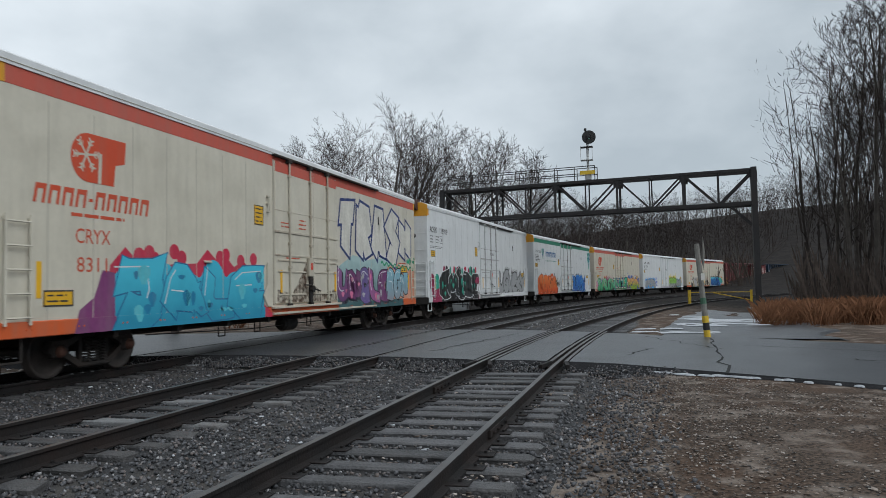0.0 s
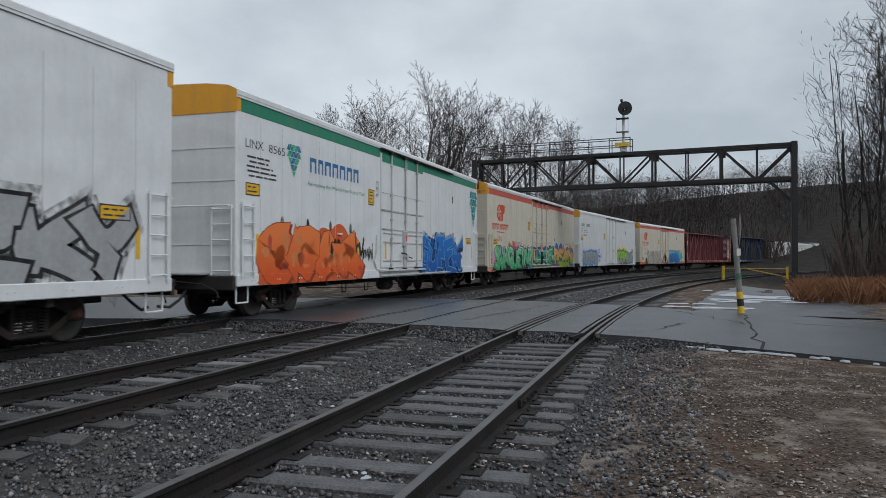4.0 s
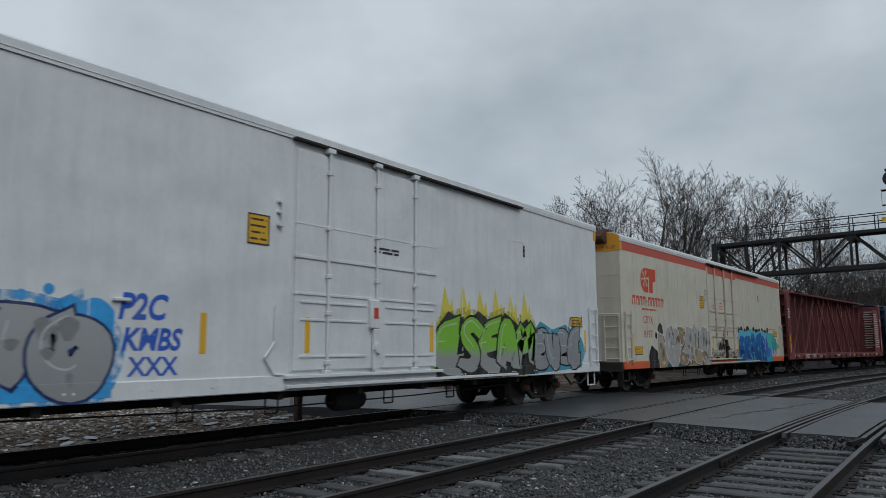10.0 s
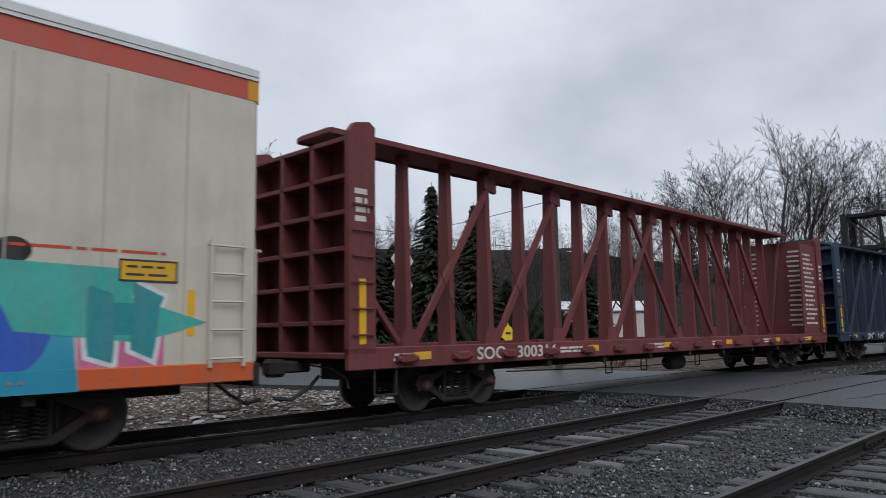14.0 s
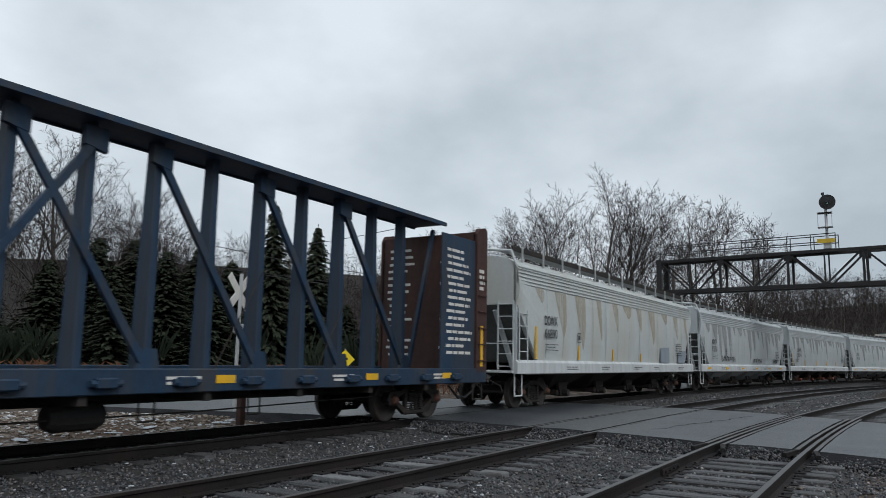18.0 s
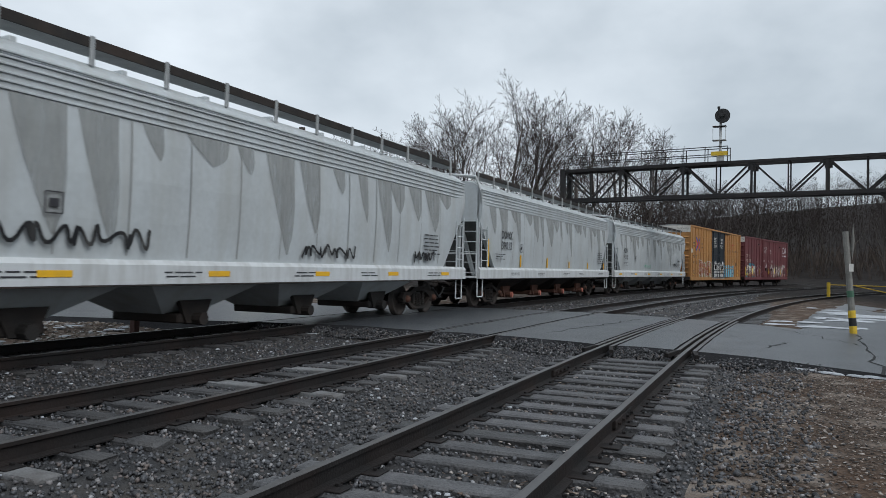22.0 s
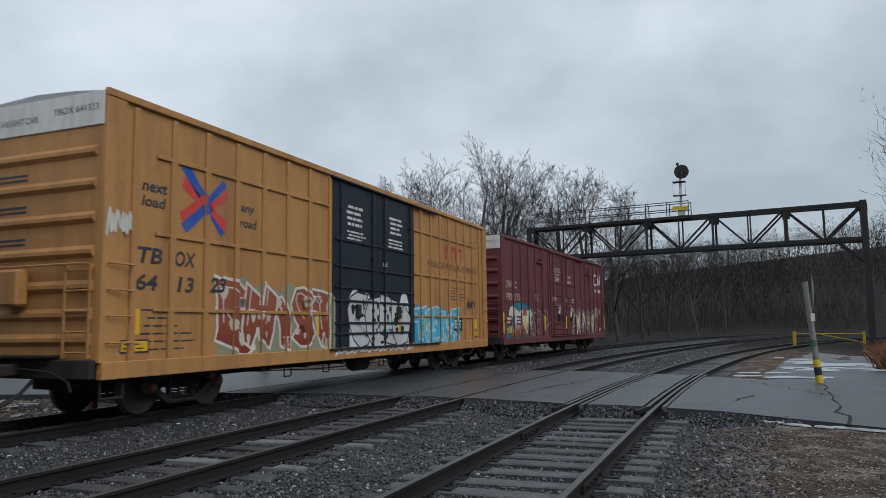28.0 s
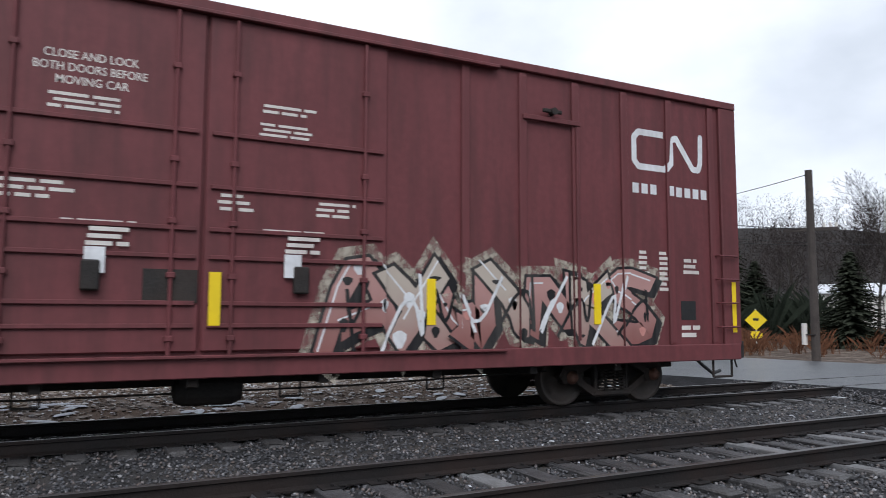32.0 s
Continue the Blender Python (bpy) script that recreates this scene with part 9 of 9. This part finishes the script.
# ---- signal bridge ----
def build_bridge():
    left, right, top, low = Vector((-13.9, 51.7, 0)), Vector((7.1, 49.0, 0)), 8.5, 6.38
    way = (right - left).normalized()
    back = Vector((-way.y, way.x, 0)) * 1.3
    span = (right - left).length
    bridge = thing("signal_bridge", "black steel truss signal bridge over the tracks", "signal bridge")
    n = 10
    for face in (Vector((0, 0, 0)), back):
        for z, w, h in ((top, 0.2, 0.18), (low, 0.22, 0.24)):
            part("chord", Shape().beam(left + face + Vector((0, 0, z)), right + face + Vector((0, 0, z)), w, h), GANTRY, bridge)
        for k in range(n + 1):
            p = left + way * (span * k / n) + face
            thick = 0.15 if k % 2 == 0 else 0.09
            part("vertical", Shape().beam(p + Vector((0, 0, low)), p + Vector((0, 0, top)), thick, thick), GANTRY, bridge)
            if k % 2 == 0:
                part("gusset_plate", Shape().beam(p + Vector((0, 0, top - 0.28)) - way * 0.22, p + Vector((0, 0, top - 0.28)) + way * 0.22, 0.06, 0.42), GANTRY, bridge)
            if k < n:
                q = left + way * (span * (k + 1) / n) + face
                a, b = (top, low) if k % 2 == 0 else (low, top)
                part("diagonal", Shape().beam(p + Vector((0, 0, a)), q + Vector((0, 0, b)), 0.11, 0.11), GANTRY, bridge)
    for k in range(n + 1):
        p = left + way * (span * k / n)
        for z in (top, low):
            part("cross_strut", Shape().beam(p + Vector((0, 0, z)), p + back + Vector((0, 0, z)), 0.08, 0.08), GANTRY, bridge)
        if k < n:
            q = left + way * (span * (k + 1) / n)
            part("lateral_brace", Shape().beam(p + Vector((0, 0, low)), q + back + Vector((0, 0, low)), 0.06, 0.06), GANTRY, bridge)
            part("lateral_brace", Shape().beam(p + Vector((0, 0, top)), q + back + Vector((0, 0, top)), 0.06, 0.06), GANTRY, bridge)
    for foot, lean in ((right, -1), (left, 1)):
        base = ground_height(foot.x, foot.y) - 0.1
        for face in (Vector((0, 0, 0)), back):
            part("leg", Shape().beam(foot + face + Vector((0, 0, base)), foot + face + Vector((0, 0, top + 0.15)), 0.34, 0.36), GANTRY, bridge)
            part("knee_brace", Shape().beam(foot + face + Vector((0, 0, low - 1.5)), foot + face + way * lean * 1.5 + Vector((0, 0, low)), 0.12, 0.12), GANTRY, bridge)
            part("footing", Shape().box(foot.x + face.x - 0.5, foot.x + face.x + 0.5, foot.y + face.y - 0.5, foot.y + face.y + 0.5, base - 0.3, base + 0.35, 0.03), POSTWOOD, bridge, "concrete footing")
        for k in range(9):
            z = base + 0.8 + 0.85 * k
            part("lacing_bar", Shape().beam(foot + Vector((0, 0, z)), foot + back + Vector((0, 0, z + 0.85)), 0.06, 0.06), GANTRY, bridge)
    # walkway with hand rails from the far leg to the signal
    upto = span * 0.53
    part("walkway", Shape().beam(left + back * 0.5 + Vector((0, 0, top + 0.12)), left + way * upto + back * 0.5 + Vector((0, 0, top + 0.12)), 0.9, 0.05), GANTRY, bridge)
    for face in (back * 0.15, back * 0.85):
        for z in (0.6, 1.1):
            part("hand_rail", Shape().tube(left + face + Vector((0, 0, top + z)), left + way * upto + face + Vector((0, 0, top + z)), 0.03, 5), GANTRY, bridge)
        for k in range(9):
            p = left + way * (upto * k / 8) + face
            part("rail_post", Shape().tube(p + Vector((0, 0, top)), p + Vector((0, 0, top + 1.12)), 0.03, 5), GANTRY, bridge)
    # signal
    at = left + way * (span * 0.507) + back * 0.3
    sig = thing("railway_signal", "round black target signal on a silver mast, one lamp lit", "signal")
    z = top + 0.15
    part("mast", Shape().tube(at + Vector((0, 0, z)), at + Vector((0, 0, z + 2.9)), 0.085, 10).box(at.x - 0.22, at.x + 0.22, at.y - 0.2, at.y + 0.2, z, z + 0.5, 0.03), SILVER, sig, "silver painted mast")
    part("name_panel", Shape().box(at.x - 0.55, at.x + 0.45, at.y - 0.32, at.y - 0.28, z + 0.35, z + 0.62, 0.005), GATEYELLOW, sig, "yellow plate")
    for zz in (1.35, 2.25):
        part("platform", Shape().box(at.x - 0.48, at.x + 0.36, at.y - 0.35, at.y + 0.2, z + zz, z + zz + 0.04, 0.01), SILVER if zz < 2 else GANTRY, sig)
    cage = Shape()
    for dx in (-0.45, 0.33):
        cage.tube(at + Vector((dx, -0.3, z + 1.35)), at + Vector((dx, -0.3, z + 2.35)), 0.018, 5)
    part("guard_rail", cage, SILVER, sig)
    head = part("signal_head", Shape().tube(at + Vector((0.12, -0.18, z + 2.95)), at + Vector((0.12, -0.12, z + 2.95)), 0.47, 28), BLACKPAINT, sig, "round black backing disc")
    part("housing", Shape().tube(at + Vector((0.12, -0.12, z + 2.95)), at + Vector((0.12, 0.2, z + 2.95)), 0.3, 16), BLACKPAINT, head)
    part("finial", Shape().tube(at + Vector((-0.12, 0, z + 2.9)), at + Vector((-0.12, 0, z + 3.5)), 0.05, 8).tube(at + Vector((-0.12, 0, z + 3.45)), at + Vector((-0.12, 0, z + 3.6)), 0.09, 8), BLACKPAINT, sig)
    lamp = bpy.data.materials.new("signal_lamp")
    lamp.use_nodes = True
    bsdf = lamp.node_tree.nodes["Principled BSDF"]
    bsdf.inputs["Base Color"].default_value = (0.3, 0.6, 0.55, 1)
    bsdf.inputs["Emission Color"].default_value, bsdf.inputs["Emission Strength"].default_value = (0.45, 0.9, 0.8, 1), 0.8
    part("lamp", Shape().tube(at + Vector((0.12, -0.20, z + 2.93)), at + Vector((0.12, -0.18, z + 2.93)), 0.075, 14), lamp, head, "lit pale green lamp")
    part("lamp_hood", Shape().lathe([(0.0, 0.13), (0.2, 0.13)], n=14), BLACKPAINT, head, m=Matrix.Translation(at + Vector((0.12, -0.19, z + 2.99))) @ Euler((0, 0, -math.pi / 2)).to_matrix().to_4x4())


build_bridge()


# ---- things beside the tracks ----
def build_trackside():
    # leaning wooden post with banded foot
    x, y = 1.9, 21.6
    z = -0.09
    post = thing("crossing_post", "leaning grey wooden post with black and yellow bands", "post")
    lean = Vector((-0.075, 0.02, 1.0))
    foot = Vector((x, y, z - 0.1))
    part("shaft", Shape().tube(foot, foot + lean * 2.75, 0.085, 9, 0.07), POSTWOOD, post, "split weathered grey wood")
    part("splinter", Shape().add([foot + lean * 2.0 + Vector(v) for v in ((0.1, -0.06, 0), (0.16, 0.0, 0.5), (0.12, 0.02, 0.98), (0.06, 0.05, 0.3))], [(0, 1, 2), (0, 2, 3), (0, 3, 1), (1, 3, 2)]), POSTWOOD, post)
    for k, m in enumerate((GATEYELLOW, BLACKPAINT, GATEYELLOW)):
        a = 0.12 + 0.2 * k
        part("band", Shape().tube(foot + lean * a, foot + lean * (a + 0.19), 0.092, 10), m, post, "painted band")
    part("collar", Shape().tube(foot + lean * 1.05, foot + lean * 1.22, 0.086, 10), spray(0.06, 0.14, 0.09), post, "green band")
    part("plate", Shape().box(foot.x - 0.13, foot.x - 0.03, foot.y - 0.13, foot.y - 0.10, 1.52, 1.72, 0.004), LETTERWHITE, post, "small white plate")
    # barrier gate with bollard
    gate = thing("barrier_gate", "faded yellow tube gate across the lot track", "gate")
    gx, gy = 3.3, 54.0
    gz = ground_height(gx, gy)
    part("bollard", Shape().tube((gx, gy, gz - 0.1), (gx, gy, gz + 1.05), 0.11, 12), GATEYELLOW, gate, "yellow bollard")
    part("bar", Shape().tube((gx, gy, gz + 0.9), (gx + 4.2, gy + 1.2, gz + 0.86), 0.026, 8), GATEYELLOW, gate)
    part("brace", Shape().tube((gx + 1.6, gy + 0.45, gz + 0.85), (gx + 4.1, gy + 1.1, gz + 0.3), 0.035, 6), GATEYELLOW, gate)
    part("post", Shape().tube((gx + 4.2, gy + 1.2, gz - 0.1), (gx + 4.2, gy + 1.2, gz + 1.0), 0.09, 10), GATEYELLOW, gate)
    # silver relay cabinet by the bridge's far leg
    cab = thing("relay_cabinet", "silver metal relay cabinet beside the bridge leg", "cabinet")
    cx, cy = -12.9, 52.6
    cz = -0.3
    part("body", Shape().box(cx - 0.55, cx + 0.55, cy - 0.4, cy + 0.4, cz, cz + 1.75, 0.03), SILVER, cab)
    part("door", Shape().box(cx - 0.48, cx + 0.48, cy - 0.43, cy - 0.40, cz + 0.12, cz + 1.62, 0.01), SILVER, cab)
    part("roof", Shape().box(cx - 0.62, cx + 0.62, cy - 0.48, cy + 0.46, cz + 1.74, cz + 1.80, 0.01), SILVER, cab)
    # short dark post beyond the main track
    part_post = thing("marker_post", "short dark steel post beside the main track", "post")
    part("shaft", Shape().box(-13.53, -13.37, 12.5, 12.66, -0.35, 0.44, 0.015), RUSTBROWN, part_post)
    part("base_plate", Shape().box(-13.62, -13.28, 12.41, 12.75, -0.32, -0.26, 0.01), RUSTBROWN, part_post)
    # crossing sign
    sign = thing("crossbuck", "weathered white crossing sign on a steel post", "road sign")
    bx, by = -15.0, 13.8
    part("post", Shape().tube((bx, by, -0.3), (bx, by, 3.6), 0.05, 10), SILVER, sign)
    for a in (-1, 1):
        blade = Shape().box(-0.60, 0.60, -0.012, 0.012, -0.115, 0.115, 0.005)
        part("blade", blade, LETTERWHITE, sign, "white crossing blade", m=Matrix.Translation((bx, by - 0.06 - 0.014 * a, 3.1)) @ Euler((0, 0, radians(101))).to_matrix().to_4x4() @ Euler((0, radians(45 * a), 0)).to_matrix().to_4x4())
    part("lamp_box", Shape().box(bx - 0.12, bx + 0.12, by - 0.1, by + 0.1, 2.0, 2.25, 0.02), SILVER, sign)
    # yellow advance sign
    warn = thing("warning_sign", "yellow diamond road sign with a plate below", "road sign")
    sx, sy, sz = polar(-39.1, 41)
    part("post", Shape().tube((sx, sy, sz - 0.1), (sx, sy, 1.9), 0.035, 8), SILVER, warn)
    face = Matrix.Translation((sx, sy, 1.32)) @ Euler((0, 0, radians(39))).to_matrix().to_4x4()
    part("diamond", Shape().plate([(-0.53, 0), (0, -0.53), (0.53, 0), (0, 0.53)], 1, -0.05, -0.03), SAFETYBRIGHT, warn, "yellow diamond plate", m=face)
    part("symbol", Shape().box(-0.14, 0.14, -0.056, -0.051, -0.03, 0.09, 0.001), BLACKPAINT, warn, m=face)
    part("plate", Shape().box(-0.28, 0.28, -0.05, -0.03, -0.95, -0.58, 0.005), SAFETYBRIGHT, warn, "small yellow plate", m=face)
    # utility poles and wires
    poles = []
    for px, py, h, arm in ((-17.6, 24.8, 7.0, 4.75), (-33.0, 11.6, 10.6, 9.6), (-15.0, 60.0, 9.0, 8.0)):
        gz = ground_height(px, py)
        pole = thing("utility_pole", "dark wooden utility pole with a cross-arm", "pole", "utility poles")
        part("shaft", Shape().tube((px, py, gz - 0.2), (px, py, h), 0.16, 10, 0.13), POLEWOOD, pole)
        a = Vector((0.84, 0.54, 0))
        c = Vector((px, py, arm))
        part("cross_arm", Shape().beam(c - a * 0.95, c + a * 0.95, 0.1, 0.12), POLEWOOD, pole)
        for f in (0.45, 0.65, 0.85):
            part("insulator", Shape().tube(c + a * f + Vector((0, 0, 0.05)), c + a * f + Vector((0, 0, 0.22)), 0.05, 8), LETTERWHITE, pole, "pale insulator")
        poles.append((c, h))
    meter = thing("meter_box", "white cylinder on the pole", "meter")
    part("body", Shape().tube((-17.9, 24.6, 0.45), (-17.9, 24.6, 1.25), 0.10, 10), LETTERWHITE, meter)
    part("strap", Shape().box(-17.9, -17.5, 24.55, 24.75, 0.8, 0.85, 0.01), STEELDARK, meter)
    for p, q in ((poles[0][0], poles[1][0]), (poles[0][0] + Vector((0, 0, -0.6)), poles[1][0] + Vector((0, 0, -1.2))), (poles[1][0], Vector((-80, 4, 11))), (poles[1][0] + Vector((0, 0, -3.0)), Vector((-14.9, 60, 5.6))), (poles[0][0] + Vector((0, 0, 2.1)), Vector((-60, 46, 12)))):
        wire = thing("overhead_wire", "thin dark overhead wire between poles", "wire", "overhead wires")
        pts = [p.lerp(q, k / 14) - Vector((0, 0, 3.2 * (k / 14) * (1 - k / 14))) for k in range(15)]
        side = (q - p).cross(Vector((0, 0, 1))).normalized() * 0.015
        up = Vector((0, 0, 0.015))
        ring = [v for c in pts for v in (c + side, c + up, c - side, c - up)]
        part("cable", Shape().add(ring, [(4 * k + j, 4 * k + (j + 1) % 4, 4 * k + 4 + (j + 1) % 4, 4 * k + 4 + j) for k in range(14) for j in range(4)]), BLACKPAINT, wire)
    # houses among the trees
    for hx, hy, w, d, wall, turn, name in ((-43.4, 12.6, 6.5, 5, 2.4, 20, "low grey house with a pale frosted roof"), (-64, 107, 10, 7, 4.6, 35, "pale house among the far trees"), (-78, 120, 9, 7, 4.4, 15, "pale house among the far trees")):
        gz = ground_height(hx, hy)
        house = thing("house", name, "house", "houses")
        house.matrix_world = pose(hx, hy, gz, 0, 0, turn)
        part("wall", Shape().box(-w / 2, w / 2, -d / 2, d / 2, -0.3, wall, 0.02), HOUSEWALL if wall < 3 else LETTERWHITE, house)
        roof = Shape().plate([(-d / 2 - 0.4, wall - 0.05), (0, wall + 1.5), (d / 2 + 0.4, wall - 0.05), (d / 2 + 0.4, wall + 0.12), (0, wall + 1.7), (-d / 2 - 0.4, wall + 0.12)], 0, -w / 2 - 0.3, w / 2 + 0.3)
        part("roof", roof, HOUSEROOF, house)
        part("gable", Shape().plate([(-d / 2, wall - 0.02), (d / 2, wall - 0.02), (0, wall + 1.48)], 0, -w / 2, w / 2), HOUSEWALL if wall < 3 else LETTERWHITE, house)
        for sgn in (-1, 1):
            for k in (-1, 1):
                win = part("window", Shape().box(k * w / 4 - 0.5, k * w / 4 + 0.5, sgn * d / 2 - 0.03, sgn * d / 2 + 0.03, 0.9, 2.1, 0.01), LETTERWHITE, house)
                part("pane", Shape().box(k * w / 4 - 0.42, k * w / 4 + 0.42, sgn * d / 2 - 0.04, sgn * d / 2 + 0.04, 0.98, 2.02, 0.004), GLASSDARK, win)
        part("door", Shape().box(-0.45, 0.45, -d / 2 - 0.04, -d / 2 + 0.02, 0.0, 2.05, 0.01), POLEWOOD, house)


build_trackside()


# ---- snow, cracks and loose stones ----
def blot(x, y, rx, ry, z, turn, rng, h=0.02, n=26):
    s = Shape()
    ring = [rng.uniform(0.65, 1.15) for _ in range(n)]
    ring = [(ring[k] + ring[k - 1] + ring[(k + 1) % n]) / 3 for k in range(n)]
    c, d = math.cos(turn), math.sin(turn)
    rows = [(1.0, 0.0), (0.8, h * 0.8), (0.4, h)]
    for f, lift in rows:
        for k in range(n):
            a = 2 * math.pi * k / n
            u, w = rx * f * ring[k] * math.cos(a), ry * f * ring[k] * math.sin(a)
            s.v.append((x + u * c - w * d, y + u * d + w * c, z + lift))
    for j in range(2):
        for k in range(n):
            s.f.append((j * n + k, j * n + (k + 1) % n, (j + 1) * n + (k + 1) % n, (j + 1) * n + k))
    s.f.append(tuple(range(2 * n, 3 * n)))
    return s


def build_patches():
    rng = random.Random(77)
    snow = Shape()

    def put(x, y, rx, ry, z, turn, h=0.02):
        b = blot(x, y, rx, ry, z, turn, rng, h)
        snow.add(b.v, b.f)

    # ploughed crust along the road's near edge
    for k in range(17):
        x = 0.3 + 4.2 * k / 16 + rng.uniform(-0.1, 0.1)
        put(x, along(NEAR_EDGE, x) - 0.16 + rng.uniform(-0.1, 0.06), rng.uniform(0.08, 0.24) * (1.5 if k < 6 else 0.6), rng.uniform(0.025, 0.06), ground_height(x, 12) + 0.02, -0.55, 0.03)
    # melting patches in the lot
    for x, y, rx, ry in ((1.0, 24.2, 1.2, 0.30), (1.9, 23.6, 0.9, 0.22), (0.6, 25.5, 0.8, 0.3), (2.4, 27.5, 1.3, 0.45), (3.6, 31.5, 1.6, 0.5), (2.6, 33.5, 1.4, 0.5), (4.4, 35.5, 1.4, 0.5), (3.4, 29.0, 0.9, 0.3), (5.0, 33.0, 1.0, 0.4), (1.6, 28.6, 0.7, 0.3), (2.0, 36.5, 1.0, 0.4)):
        for _ in range(4):
            px, py = x + rng.gauss(0, rx * 0.45), y + rng.gauss(0, ry * 0.9)
            put(px, py, rx * rng.uniform(0.25, 0.6), ry * rng.uniform(0.3, 0.8), ground_height(px, py) + 0.045, rng.uniform(-0.5, 0.3), 0.03)
    # crumbs of snow between the ties and on the stones
    for x, y, rx in [(-7.0, 15.0 - 0.5, 0.14), (-7.1, 14.4, 0.10), (-10.0, 15.5 - 0.9, 0.16), (-9.8, 14.4, 0.12), (-10.2, 14.2, 0.1)] + [(rng.uniform(-12.5, -1), rng.uniform(3, 14), rng.uniform(0.012, 0.035)) for _ in range(110)]:
        put(x, y, rx * rng.uniform(0.8, 1.8), rx * 0.7, ballast_top(x, y) + 0.022, rng.uniform(0, 3), 0.015)
    for _ in range(70):
        x, y = rng.uniform(-15.5, -12.6), rng.uniform(-6, 13.5)
        put(x, y, rng.uniform(0.1, 0.4), rng.uniform(0.05, 0.15), ground_height(x, y) + 0.02, rng.uniform(0, 3), 0.02)
    ob = new("snow_patches", snow.mesh("snow_patches", SNOW, True))
    tagged(ob, "thin grey-white patches of melting snow", "snow", "", "stuff")
    # cracks across the road
    crack = Shape()
    for start, end in (((1.9, 20.7), (1.55, 12.6)), ((0.2, 21.0), (1.9, 17.2)), ((0.3, 17.0), (-0.2, 15.4)), ((4.0, 15.5), (5.5, 14.8)), ((-4.6, 16), (-3.6, 22)), ((2.5, 18.5), (6, 17))):
        p = [Vector((start[0] + (end[0] - start[0]) * k / 14 + rng.gauss(0, 0.06), start[1] + (end[1] - start[1]) * k / 14 + rng.gauss(0, 0.05), 0)) for k in range(15)]
        for a, b in zip(p, p[1:]):
            side = (b - a).normalized().cross(Vector((0, 0, 1))) * rng.uniform(0.008, 0.03)
            zz = [(-0.004 - 0.07 * min(max((v.x + 0.5) / 4, 0), 1.2) if v.x > -1 else 0.004) + 0.012 * noise.noise((v.x * 0.9, v.y * 0.9, 1)) + 0.006 for v in (a, b)]
            crack.add([(a.x - side.x, a.y - side.y, zz[0]), (b.x - side.x, b.y - side.y, zz[1]), (b.x + side.x, b.y + side.y, zz[1]), (a.x + side.x, a.y + side.y, zz[0])], [(0, 1, 2, 3)])
    tagged(new("road_cracks", crack.mesh("road_cracks", CRACK)), "dark branching cracks in the asphalt", "cracks", "", "stuff")
    # pale gravel with frost on the far side of the main track
    r2 = np.random.default_rng(17)
    places, sizes = [], []
    while len(places) < 9000:
        x, y = r2.uniform(-20, -12.2), r2.uniform(-12, 15.5)
        if y > along(NEAR_EDGE, x) - 0.1:
            continue
        places.append((x, y, ground_height(x, y) + 0.01))
        sizes.append(r2.uniform(0.04, 0.12))
    pale = stone_material("frosted_gravel", [(0.0, (0.09, 0.075, 0.065)), (0.4, (0.22, 0.165, 0.12)), (0.7, (0.32, 0.29, 0.27)), (0.9, (0.55, 0.56, 0.58))])
    scatter("frosted_gravel", places, sizes, pale, "frosted gravel and litter beyond the main track", flat=0.4, seed=19)


build_patches()
build_stones()


# ---- the train passes ----
def passed(t):
    """Metres that the train has run by t seconds: it slows a little."""
    return 10.2804690 * t - 0.0284197747 * t ** 2 + 1.60296879e-4 * t ** 3 + 4.21128351e-6 * t ** 4


def motions():
    for car, front, length in CARS:
        reach = length / 2 - 2.6
        rows = []
        for k in range(65):
            t = k / 2
            s = front + length / 2 - passed(t)
            (xa, ya, _), (xb, yb, _) = on_track("main", s - reach), on_track("main", s + reach)
            rows.append((t, pose((xa + xb) / 2, (ya + yb) / 2, 0, 0, 0, -math.degrees(math.atan2(xb - xa, yb - ya)))))
        walk(car, rows)
    for axle, y, start in AXLES:
        walk(axle, [(k / 15, pose(0, y, 0.457, start + math.degrees(passed(k / 15) / 0.457))) for k in range(481)])


motions()
